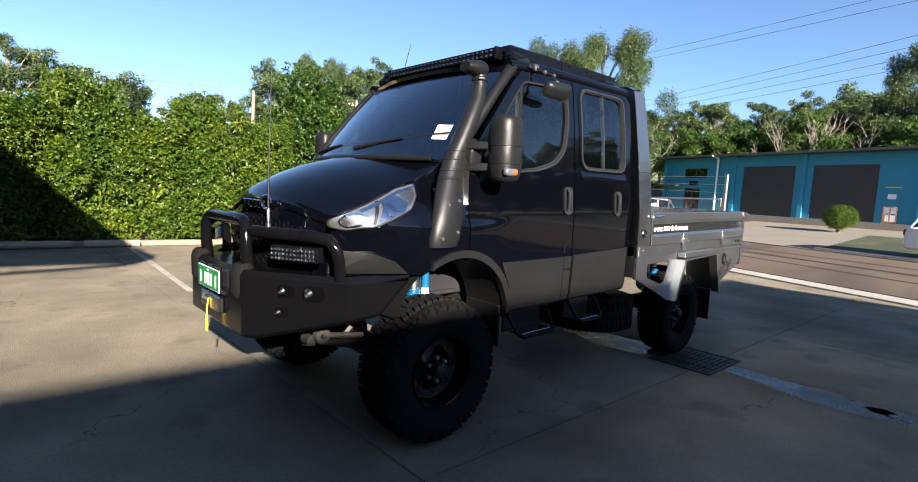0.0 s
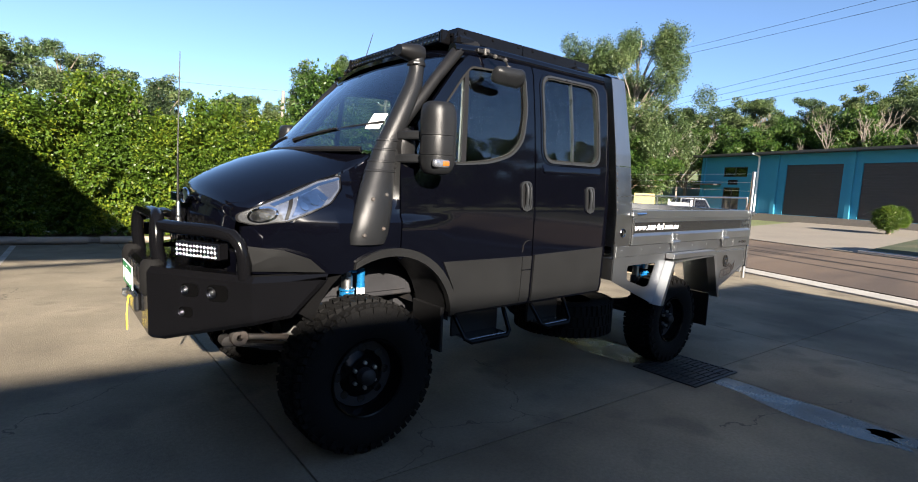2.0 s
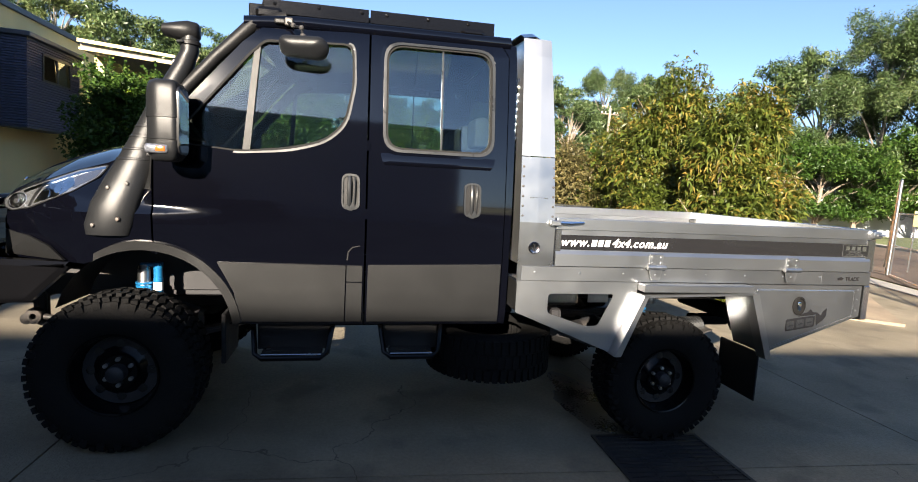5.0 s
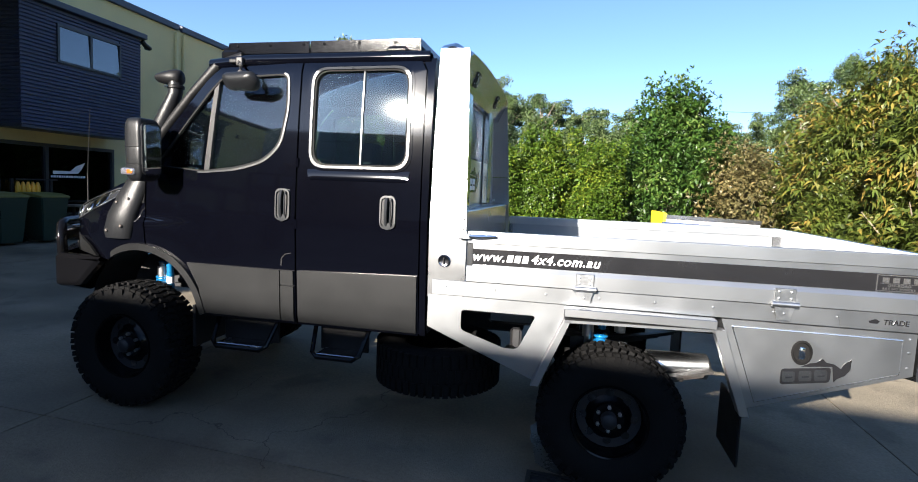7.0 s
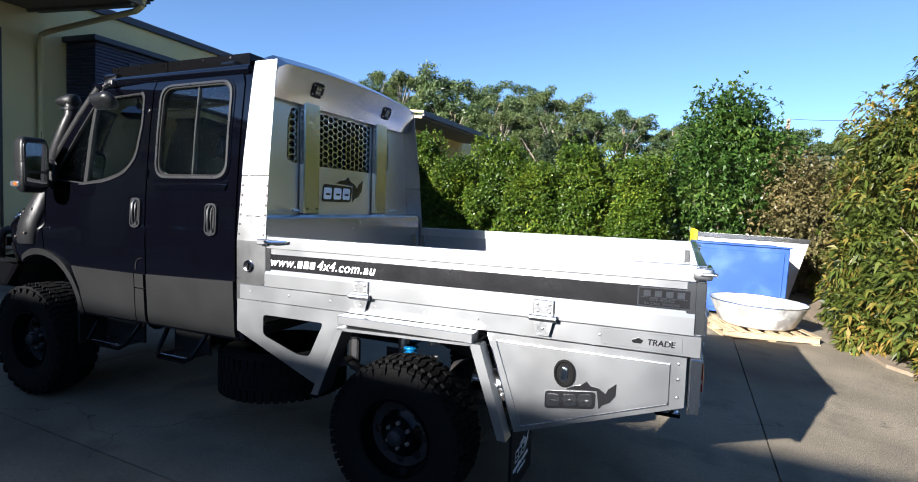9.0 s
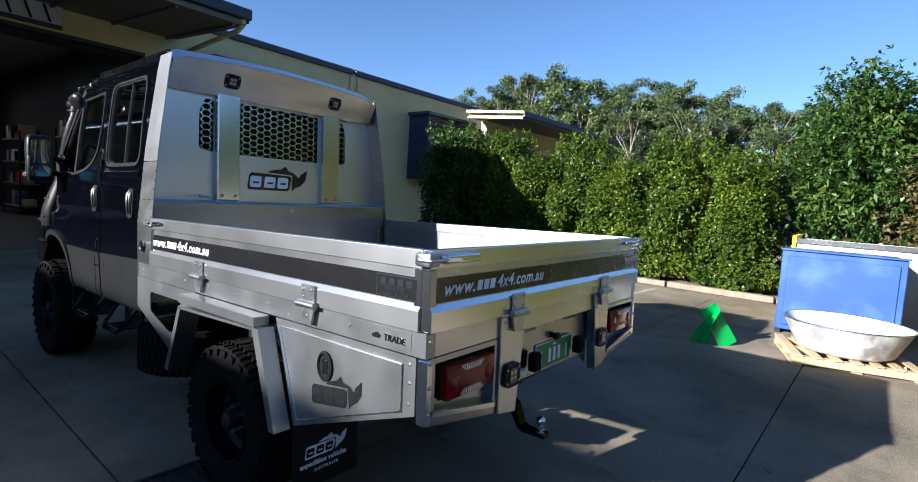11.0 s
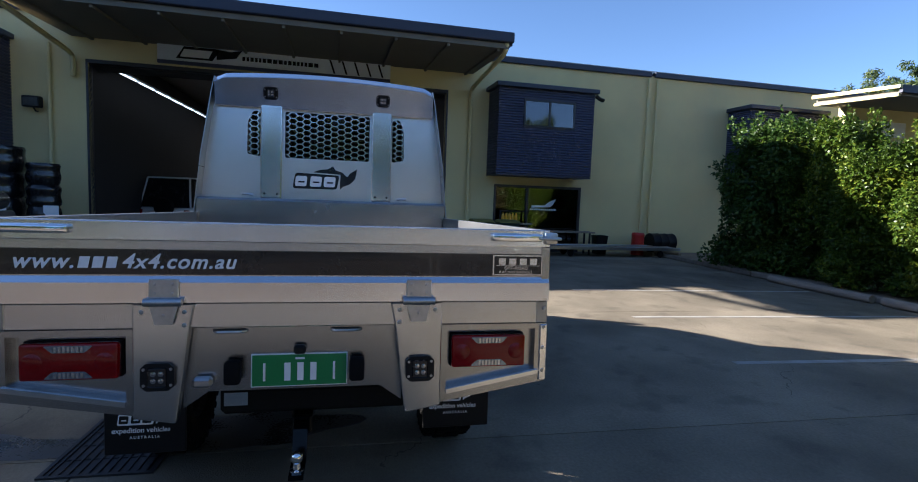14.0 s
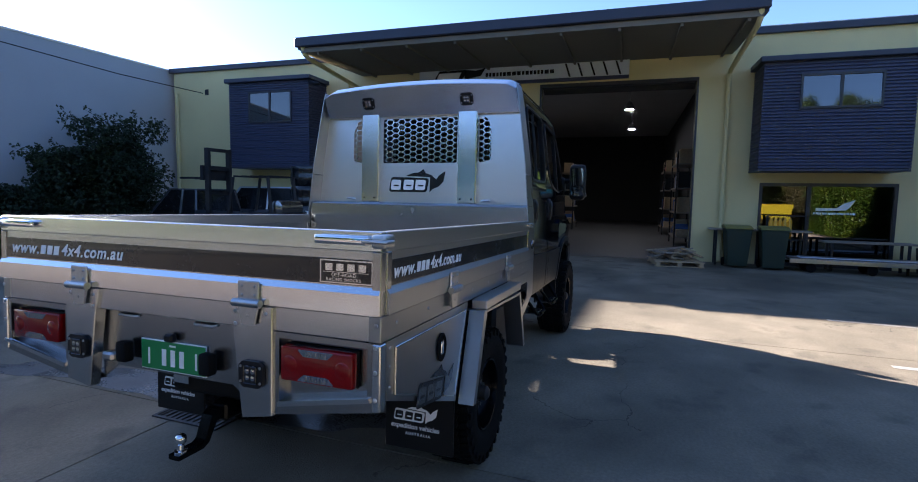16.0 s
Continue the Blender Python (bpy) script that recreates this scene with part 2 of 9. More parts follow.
M = dict(
    concrete=shade("concrete", (0.215, 0.184, 0.133), 0.86, vary=0.42, scale=1.1, fine=42, bump=0.6, bump_scale=90, spec=0.2, stain=(0.085, 0.072, 0.052), stain_amt=0.66, stain_scale=0.42, rand=0.08, spots=(0.08, 0.069, 0.054), spot_amt=0.42, spot_scale=1.9, cracks=0.33),
    earth=shade("earth", (0.22, 0.17, 0.115), 0.9, vary=0.4, scale=1.5, fine=30, bump=0.6, bump_scale=30),
    asphalt=shade("asphalt", (0.118, 0.088, 0.066), 0.9, vary=0.25, scale=0.4, fine=60, bump=0.4, bump_scale=150, spec=0.25, stain=(0.05, 0.04, 0.036), stain_amt=0.7, stain_scale=0.35, stretch=(0.35, 1.2, 1)),
    kerb=shade("kerb_concrete", (0.34, 0.32, 0.285), 0.8, vary=0.2, scale=2, bump=0.2),
    grass=shade("grass", (0.12, 0.14, 0.05), 0.9, vary=0.5, scale=0.8, fine=14, bump=0.8, bump_scale=20),
    # much darker than the open grass: tree shade is put into this colour
    verge=shade("verge_grass_shade", (0.026, 0.038, 0.012), 0.9, vary=0.5, scale=1.2, fine=18, bump=0.8, bump_scale=25, stain=(0.09, 0.075, 0.04), stain_amt=0.6, stain_scale=0.9),
    drive=shade("driveway_concrete", (0.22, 0.195, 0.16), 0.88, vary=0.2, scale=0.3, fine=8, spec=0.25, stain=(0.16, 0.14, 0.115), stain_amt=0.6, stain_scale=0.3),
    cream=shade("cream_render", (0.68, 0.58, 0.29), 0.85, vary=0.08, scale=0.5, fine=40, bump=0.15, bump_scale=80, stain=(0.42, 0.37, 0.22), stain_amt=0.35, stain_scale=0.35),
    navy=shade("navy_cladding", (0.045, 0.052, 0.10), 0.5, vary=0.12, scale=1.2),
    navy_dk=shade("dark_navy_trim", (0.03, 0.034, 0.055), 0.45, vary=0.12, scale=2),
    soffit=shade("soffit_sheet", (0.16, 0.145, 0.115), 0.7, vary=0.12, scale=1.5),
    greywall=shade("grey_render", (0.34, 0.355, 0.37), 0.85, vary=0.07, scale=0.4, fine=30, bump=0.1, stain=(0.26, 0.27, 0.28), stain_amt=0.3, stain_scale=0.3),
    # the shed's inner darkness is put into its lining and floor colours
    inside=shade("shed_lining_dim", (0.030, 0.028, 0.026), 0.85, vary=0.25, scale=1.0),
    shed_floor_dim=shade("shed_floor_dim", (0.07, 0.065, 0.06), 0.6, vary=0.25, scale=0.8),
    alframe=shade("dark_window_frame", (0.03, 0.03, 0.035), 0.4, vary=0.1),
    paint=shade("black_paint", (0.0011, 0.0012, 0.0024), 0.06, vary=0.06, scale=3, fine=300, rough_vary=0.02, spec=0.5, coat=0.1),
    plastic=shade("grey_black_plastic", (0.0085, 0.0090, 0.0100), 0.36, vary=0.14, scale=8, bump=0.12, bump_scale=400, rough_vary=0.06, spec=0.25),
    clad=shade("grey_cladding", (0.0085, 0.0087, 0.0090), 0.36, vary=0.16, scale=5, bump=0.1, bump_scale=400, rough_vary=0.06, spec=0.36),
    seal=shade("rubber_seal", (0.012, 0.012, 0.012), 0.7, vary=0.1, spec=0.08),
    framegrey=shade("grey_window_frame", (0.0165, 0.0178, 0.0195), 0.30, vary=0.1, scale=10, spec=0.4),
    blackplastic=shade("black_plastic", (0.007, 0.007, 0.0075), 0.45, vary=0.12, scale=10, bump=0.1, bump_scale=400, spec=0.22),
    powder=shade("black_powder_coat", (0.0028, 0.0028, 0.0033), 0.10, vary=0.1, scale=6, bump=0.04, bump_scale=350, rough_vary=0.05, spec=0.18),
    rubber=shade("tyre_rubber", (0.0055, 0.0054, 0.0055), 0.85, vary=0.25, scale=9, bump=0.3, bump_scale=90, spec=0.12, stain=(0.010, 0.009, 0.0075), stain_amt=0.35, stain_scale=3),
    chassis=shade("chassis_paint", (0.016, 0.016, 0.018), 0.55, vary=0.25, scale=5, spec=0.3, stain=(0.05, 0.042, 0.033), stain_amt=0.4, stain_scale=4),
    # darker copy of the tray sheet: sun glare on the sides is dimmed in colour
    alu_side_dim=shade("sun_dimmed_side_sheet", (0.345, 0.355, 0.365), 0.365, 1.0, vary=0.08, scale=0.9, fine=5, rough_vary=0.16, bump=0.20, bump_scale=1.4, spots=(0.46, 0.46, 0.46), spot_amt=0.4, spot_scale=1.1),
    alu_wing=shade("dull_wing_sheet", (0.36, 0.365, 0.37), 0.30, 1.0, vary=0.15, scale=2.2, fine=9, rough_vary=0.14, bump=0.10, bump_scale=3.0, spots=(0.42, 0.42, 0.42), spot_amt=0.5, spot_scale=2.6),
    # darker copy of the bright aluminium, again dimmed for the sunlit sides
    bright_side=shade("sun_dimmed_bright_aluminium", (0.42, 0.43, 0.44), 0.35, 1.0, vary=0.03, scale=1.0, fine=5, rough_vary=0.08, bump=0.08, bump_scale=2.0),
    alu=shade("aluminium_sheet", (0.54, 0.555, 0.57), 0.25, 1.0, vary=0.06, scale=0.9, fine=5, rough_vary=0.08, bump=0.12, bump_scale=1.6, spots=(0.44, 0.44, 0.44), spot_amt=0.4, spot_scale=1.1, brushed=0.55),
    # lit copy of the aluminium sheet: light on the headboard is put into its colour
    alu_head_lit=shade("lit_headboard_sheet", (0.70, 0.71, 0.72), 0.30, 1.0, vary=0.05, scale=0.9, fine=5, rough_vary=0.08, bump=0.10, bump_scale=1.4, spots=(0.60, 0.60, 0.60), spot_amt=0.4, spot_scale=1.1, brushed=0.4),
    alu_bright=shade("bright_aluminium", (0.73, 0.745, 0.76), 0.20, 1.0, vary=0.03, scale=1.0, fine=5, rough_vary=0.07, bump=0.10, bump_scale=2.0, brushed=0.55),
    alu_dull=shade("mill_aluminium", (0.37, 0.378, 0.385), 0.26, 1.0, vary=0.07, scale=1.2, fine=7, rough_vary=0.07, bump=0.12, bump_scale=1.5, stain=(0.34, 0.335, 0.32), stain_amt=0.3, stain_scale=1.5, brushed=0.5),
    leafsteel=shade("spring_steel", (0.055, 0.052, 0.05), 0.5, 0.3, vary=0.25, scale=8, stain=(0.10, 0.07, 0.05), stain_amt=0.4, stain_scale=5),
    steel=shade("galvanised_steel", (0.47, 0.48, 0.49), 0.33, 1.0, vary=0.12, scale=20, fine=80),
    ledcup=shade("led_reflector_cup", (0.30, 0.32, 0.36), 0.16, 1.0, vary=0.1, scale=60, coat=0.6),
    chrome=shade("chrome", (0.85, 0.86, 0.87), 0.08, 1.0, vary=0.02),
    bluemetal=shade("blue_anodised", (0.02, 0.20, 0.46), 0.28, 0.6, vary=0.08, coat=0.5),
    wornline=shade("worn_line_paint", (0.36, 0.34, 0.30), 0.7, vary=0.25, scale=5, fine=30, stain=(0.24, 0.215, 0.175), stain_amt=0.9, stain_scale=2.2),
    white=shade("white_paint", (0.78, 0.78, 0.76), 0.5, vary=0.06, scale=3),
    whitefilm=shade("white_vinyl", (0.80, 0.80, 0.80), 0.4, vary=0.03),
    blackfilm=shade("black_vinyl", (0.008, 0.008, 0.009), 0.25, vary=0.05, coat=0.4),
    greenplate=shade("green_plate", (0.012, 0.19, 0.05), 0.35, vary=0.06),
    redlens=shade("red_lens", (0.17, 0.0012, 0.002), 0.12, vary=0.12, scale=90, bump=0.12, bump_scale=160, coat=0.25, spec=0.3),
    lampsilver=shade("lamp_reflector", (0.74, 0.75, 0.78), 0.13, 1.0, vary=0.5, scale=9, rough_vary=0.1, coat=0.6),
    clearlens=shade("clear_lens", (0.42, 0.43, 0.46), 0.18, 0.95, vary=0.04, scale=40, coat=1.0),
    orange=shade("orange_lens", (0.30, 0.075, 0.010), 0.2, vary=0.1, coat=1.0),
    lampclear=shade("clear_ribbed_lens", (0.20, 0.21, 0.24), 0.16, 0.6, vary=0.5, scale=60, coat=1.0),
    # near black: the shade inside an opening, painted on a flat plate
    pit=shade("opening_shade", (0.0012, 0.0012, 0.0013), 0.9, vary=0.1, spec=0.02),
    lampshell=shade("smoked_lamp_shell", (0.46, 0.475, 0.50), 0.15, 0.9, vary=0.4, scale=14, coat=0.8),
    lampring=shade("dark_chrome_lamp", (0.22, 0.22, 0.24), 0.2, 1.0, vary=0.3, scale=30),
    mirror=shade("mirror_glass", (0.9, 0.9, 0.92), 0.02, 1.0, vary=0.0, rough_vary=0.0),
    seat=shade("seat_fabric", (0.035, 0.035, 0.04), 0.85, vary=0.2, scale=20),
    screen=glass("windscreen_glass", ior=3.0, dust=0.007),
    tint=glass("tinted_glass", dark=0.12, ior=1.9, dust=0.024),
    rearglass=glass("dark_rear_glass", (0.5, 0.6, 0.62), dark=0.8, ior=1.6),
    shopglass=glass("dark_shop_glass", (0.5, 0.52, 0.5), dark=0.6, ior=2.1),
    bark=shade("bark", (0.20, 0.16, 0.12), 0.9, vary=0.4, scale=4, fine=25, bump=0.7, bump_scale=25, stretch=(1, 1, 0.25)),
    twig=shade("grey_twig", (0.20, 0.17, 0.14), 0.9, vary=0.3, scale=3),
    palebark=shade("pale_bark", (0.19, 0.165, 0.135), 0.85, vary=0.3, scale=3, fine=20, bump=0.3, stretch=(1, 1, 0.3)),
    leaf_hedge=leaf("hedge_leaf", (0.060, 0.112, 0.010), (0.20, 0.23, 0.02), vary=0.5, trans=0.3),
    leaf_tree=leaf("tree_leaf", (0.042, 0.092, 0.014), (0.11, 0.16, 0.03)),
    leaf_gum=leaf("gum_leaf", (0.060, 0.098, 0.032), (0.135, 0.165, 0.062), trans=0.25, patch=0.35),
    leaf_gum_b=leaf("olive_gum_leaf", (0.070, 0.104, 0.032), (0.16, 0.175, 0.066), trans=0.25, patch=0.35),
    leaf_autumn=leaf("autumn_leaf", (0.085, 0.115, 0.018), (0.25, 0.165, 0.035), vary=0.6),
    leaf_dark=leaf("dark_conifer_leaf", (0.03, 0.05, 0.025), (0.055, 0.08, 0.03)),
    leaf_brown=leaf("brown_leaf", (0.13, 0.115, 0.045), (0.22, 0.17, 0.07)),
    blueboard=shade("blue_painted_steel", (0.018, 0.062, 0.25), 0.55, vary=0.22, scale=2, stain=(0.10, 0.17, 0.34), stain_amt=0.4, stain_scale=2),
    yellow=shade("yellow_paint", (0.75, 0.56, 0.02), 0.5, vary=0.1),
    greenpaint=shade("green_paint", (0.01, 0.30, 0.05), 0.4, vary=0.1, scale=5),
    timber=shade("raw_timber", (0.40, 0.29, 0.17), 0.8, vary=0.25, scale=3, fine=40, bump=0.3, stretch=(1, 6, 6), rand=0.15),
    oldtimber=shade("weathered_timber", (0.26, 0.21, 0.16), 0.85, vary=0.3, scale=3, fine=40, bump=0.4, stretch=(1, 6, 6), rand=0.2),
    bingreen=shade("bin_green", (0.012, 0.030, 0.020), 0.55, vary=0.1),
    binyellow=shade("bin_lid_olive", (0.20, 0.18, 0.045), 0.5, vary=0.1),
    binred=shade("bin_lid_red", (0.15, 0.02, 0.015), 0.5, vary=0.1),
    bluewall=shade("turquoise_render", (0.03, 0.21, 0.32), 0.8, vary=0.08, scale=0.6, fine=20),
    shutter=shade("dark_roller_shutter", (0.035, 0.033, 0.032), 0.5, vary=0.15),
    red=shade("red_paint", (0.42, 0.02, 0.015), 0.4, vary=0.1),
    silver=shade("silver_car_paint", (0.5, 0.51, 0.53), 0.3, 0.6, vary=0.04, coat=1.0),
    carwhite=shade("white_car_paint", (0.75, 0.75, 0.74), 0.3, vary=0.03, coat=1.0),
    cardark=shade("dark_car_paint", (0.03, 0.035, 0.045), 0.3, vary=0.05, coat=1.0),
    tinroof=shade("pale_roof_sheet", (0.62, 0.60, 0.56), 0.5, vary=0.1, scale=1),
    orangewall=shade("orange_wall", (0.70, 0.26, 0.05), 0.7, vary=0.1),
    lampglow=glow("lamp_glow", (1.0, 0.96, 0.88), 18.0),
)


# ---- mesh helpers ----
def mesh_ob(name, bm, material, smooth=False, angle=40.0):
    me = bpy.data.meshes.new(name)
    bmesh.ops.recalc_face_normals(bm, faces=bm.faces)
    if smooth:
        lim = radians(angle)
        for f in bm.faces:
            f.smooth = True
        for e in bm.edges:
            if len(e.link_faces) == 2 and e.calc_face_angle(0.0) > lim:
                e.smooth = False
    bm.to_mesh(me)
    bm.free()
    me.materials.append(material)
    return new(name, me)


def part(name, bm, material, parent=None, label="", smooth=False, angle=40.0):
    ob = mesh_ob(name, bm, material, smooth, angle)
    if parent is not None:
        ob.parent = parent
    if label:
        ob["label"] = label
    return ob


def pieces(name, bm, material, parent, label=""):
    """Each loose piece of a mesh becomes a part of its own."""
    todo = set(bm.verts)
    while todo:
        stack = [min(todo, key=lambda v: v.index)]
        seen = set(stack)
        while stack:
            for e in stack.pop().link_edges:
                for w in e.verts:
                    if w not in seen:
                        seen.add(w)
                        stack.append(w)
        todo -= seen
        vs = sorted(seen, key=lambda v: v.index)
        at = {v: i for i, v in enumerate(vs)}
        me = bpy.data.meshes.new(name)
        me.from_pydata([v.co[:] for v in vs], [], [[at[v] for v in f.verts] for f in bm.faces if f.verts[0] in seen])
        me.materials.append(material)
        ob = new(name, me)
        ob.parent = parent
        if label:
            ob["label"] = label
    bm.free()


def thing(name, label, category, m=None, group="", kind=""):
    ob = new(name)
    if m is not None:
        ob.matrix_basis = m
    return tagged(ob, label, category, group, kind)


def box(bm, x0, x1, y0, y1, z0, z1, bevel=0.0, m=None, seg=1):
    r = bmesh.ops.create_cube(bm, size=1.0, matrix=Matrix.LocRotScale(((x0 + x1) / 2, (y0 + y1) / 2, (z0 + z1) / 2), None, (abs(x1 - x0), abs(y1 - y0), abs(z1 - z0))))
    vs = r["verts"]
    if bevel:
        es = list({e for v in vs for e in v.link_edges})
        nb = bmesh.ops.bevel(bm, geom=es, offset=bevel, segments=seg, affect='EDGES', profile=0.5)
        vs = list({v for f in nb["faces"] for v in f.verts} | {v for v in vs if v.is_valid})
    if m is not None:
        bmesh.ops.transform(bm, matrix=m, verts=vs)
    return bm


def boxes(*rows, bevel=0.0):
    bm = bmesh.new()
    for r in rows:
        box(bm, *r, bevel=bevel)
    return bm


def one_box(x0, x1, y0, y1, z0, z1, bevel=0.0, seg=1, m=None):
    return box(bmesh.new(), x0, x1, y0, y1, z0, z1, bevel, m, seg)


def prism(pts, axis, a, b, bm=None, bevel=0.0):
    """A flat outline pushed out along an axis from a to b. Outline coordinates are the two other axes in order."""
    bm = bm or bmesh.new()
    k = "xyz".index(axis)

    def at(p, h):
        q = list(p)
        q.insert(k, h)
        return q
    lo, hi = [bm.verts.new(at(p, a)) for p in pts], [bm.verts.new(at(p, b)) for p in pts]
    fs = [bm.faces.new(lo), bm.faces.new(hi[::-1])]
    n = len(pts)
    fs += [bm.faces.new((lo[i], hi[i], hi[(i + 1) % n], lo[(i + 1) % n])) for i in range(n)]
    bmesh.ops.recalc_face_normals(bm, faces=fs)
    if bevel:
        bmesh.ops.bevel(bm, geom=list({e for f in fs for e in f.edges}), offset=bevel, segments=1, affect='EDGES', profile=0.5)
    return bm


def tube(pts, r, seg=10, bm=None, caps=True, closed=False):
    """A round bar along a line of points; r may be one radius or one for each point."""
    bm = bm or bmesh.new()
    P = [Vector(p) for p in pts]
    n = len(P)
    R = r if isinstance(r, (list, tuple)) else [r] * n
    rings, up = [], None
    for i in range(n):
        d = (P[(i + 1) % n] - P[i - 1]) if closed else (P[min(i + 1, n - 1)] - P[max(i - 1, 0)])
        d.normalize()
        if up is None:
            up = d.orthogonal().normalized()
        up = (up - d * up.dot(d))
        up = up.normalized() if up.length > 1e-6 else d.orthogonal().normalized()
        sd = d.cross(up)
        rings.append([bm.verts.new(P[i] + R[i] * (math.cos(t) * up + math.sin(t) * sd)) for t in (2 * math.pi * k / seg for k in range(seg))])
    for i in range(n if closed else n - 1):
        A, B = rings[i], rings[(i + 1) % n]
        for k in range(seg):
            bm.faces.new((A[k], A[(k + 1) % seg], B[(k + 1) % seg], B[k]))
    if caps and not closed:
        bm.faces.new(rings[0][::-1])
        bm.faces.new(rings[-1])
    return bm


def lathe(profile, seg=32, m=None, bm=None):
    """A turned shape: profile rows of radius and height along z; m puts it in place."""
    bm = bm or bmesh.new()
    rings, made = [], []
    for r, h in profile:
        ring = [bm.verts.new((r * math.cos(2 * math.pi * k / seg), r * math.sin(2 * math.pi * k / seg), h)) for k in range(seg)] if r > 1e-5 else [bm.verts.new((0, 0, h))]
        rings.append(ring)
        made += ring
    for A, B in zip(rings, rings[1:]):
        for k in range(seg):
            a, b, c, d = A[k % len(A)], A[(k + 1) % len(A)], B[(k + 1) % len(B)], B[k % len(B)]
            vs = [v for i, v in enumerate((a, b, c, d)) if v not in (a, b, c, d)[:i]]
            if len(vs) > 2:
                bm.faces.new(vs)
    if m is not None:
        bmesh.ops.transform(bm, matrix=m, verts=made)
    return bm


def skin(rings, bm=None, closed=False, caps=False):
    """A surface over rows of points, every row of the same length."""
    bm = bm or bmesh.new()
    V = [[bm.verts.new(p) for p in ring] for ring in rings]
    for A, B in zip(V, V[1:]):
        n = len(A)
        for k in range(n if closed else n - 1):
            bm.faces.new((A[k], A[(k + 1) % n], B[(k + 1) % n], B[k]))
    if caps:
        bm.faces.new(V[0][::-1])
        bm.faces.new(V[-1])
    return bm


def rounded(pts, r, n=4):
    """An outline with its corners rounded."""
    out = []
    m = len(pts)
    for i in range(m):
        p, a, b = Vector(pts[i]), Vector(pts[i - 1]), Vector(pts[(i + 1) % m])
        rr = r[i] if isinstance(r, (list, tuple)) else r
        da, db = (a - p), (b - p)
        k = min(rr, da.length * 0.45, db.length * 0.45)
        A, B = p + da.normalized() * k, p + db.normalized() * k
        for j in range(n + 1):
            t = j / n
            out.append(tuple((1 - t) ** 2 * A + 2 * t * (1 - t) * p + t * t * B))
    return out


def sheet_holes(outline, holes=(), cuts=(), place=None, thick=0.0, inward=None):
    """A flat sheet (u, v) with holes, cut into strips at v = cuts, bent by place(u, v) into the world, with a thickness."""
    bm = bmesh.new()
    edges = []
    for loop in (outline, *holes):
        vs = [bm.verts.new((p[0], p[1], 0)) for p in loop]
        edges += [bm.edges.new((vs[i], vs[(i + 1) % len(vs)])) for i in range(len(vs))]
    bmesh.ops.triangle_fill(bm, edges=edges, use_beauty=True)
    for c in cuts:
        bmesh.ops.bisect_plane(bm, geom=bm.verts[:] + bm.edges[:] + bm.faces[:], plane_co=(0, c, 0), plane_no=(0, 1, 0))
    if place:
        for v in bm.verts:
            v.co = place(v.co.x, v.co.y)
    bmesh.ops.recalc_face_normals(bm, faces=bm.faces)
    if thick:
        r = bmesh.ops.extrude_face_region(bm, geom=bm.faces[:])
        off = Vector(inward) * thick
        bmesh.ops.translate(bm, vec=off, verts=[g for g in r["geom"] if isinstance(g, bmesh.types.BMVert)])
    return bm


def bars(bm, x, y, z, w, h, axis='y', n=6, seed=1, gap=0.35, out=0.003):
    """A row of plain bars in place of writing, across the given width."""
    rnd = random.Random(seed)
    ws = [rnd.uniform(0.6, 1.3) for _ in range(n)]
    total = sum(ws) + gap * (n - 1)
    u = 0.0
    for k in ws:
        a, b = u / total * w, (u + k) / total * w
        if axis == 'y':
            box(bm, x - out, x + out, y + a, y + b, z, z + h)
        else:
            box(bm, x + a, x + b, y - out, y + out, z, z + h)
        u += k + gap
    return bm


def cloud_leaves(rng, centres, radii, count, size, flat=0.5, hollow=0.55, long=1.0, droop=0.0):
    """Leaf quads scattered through round clumps, thicker towards their skins. Returns points and faces."""
    C, R = np.asarray(centres, float), np.asarray(radii, float)
    if R.ndim == 1:
        R = np.repeat(R[:, None], 3, 1)
    share = R.prod(1) ** (2 / 3)
    pick = rng.choice(len(C), count, p=share / share.sum())
    d = rng.normal(size=(count, 3))
    d /= np.linalg.norm(d, axis=1, keepdims=True)
    far = hollow + (1 - hollow) * rng.random(count) ** 0.6
    far *= 1 + 0.18 * rng.normal(size=count)
    P = C[pick] + d * far[:, None] * R[pick]
    n = d * flat + rng.normal(size=(count, 3)) * 0.6
    n[:, 2] += 0.35
    n /= np.linalg.norm(n, axis=1, keepdims=True)
    a = rng.normal(size=(count, 3))
    a[:, 2] -= droop
    a -= n * (a * n).sum(1, keepdims=True)
    a /= np.linalg.norm(a, axis=1, keepdims=True)
    b = np.cross(n, a)
    s = size * (0.65 + 0.7 * rng.random(count))[:, None]
    w = s / long * 0.5
    bend = n * s * 0.12
    V = np.stack([P - a * s * 0.5 - bend, P - b * w * 0.5, P + a * s * 0.5 - bend, P + b * w * 0.5], 1).reshape(-1, 3)
    F = np.arange(count * 4).reshape(-1, 4)
    return V, F


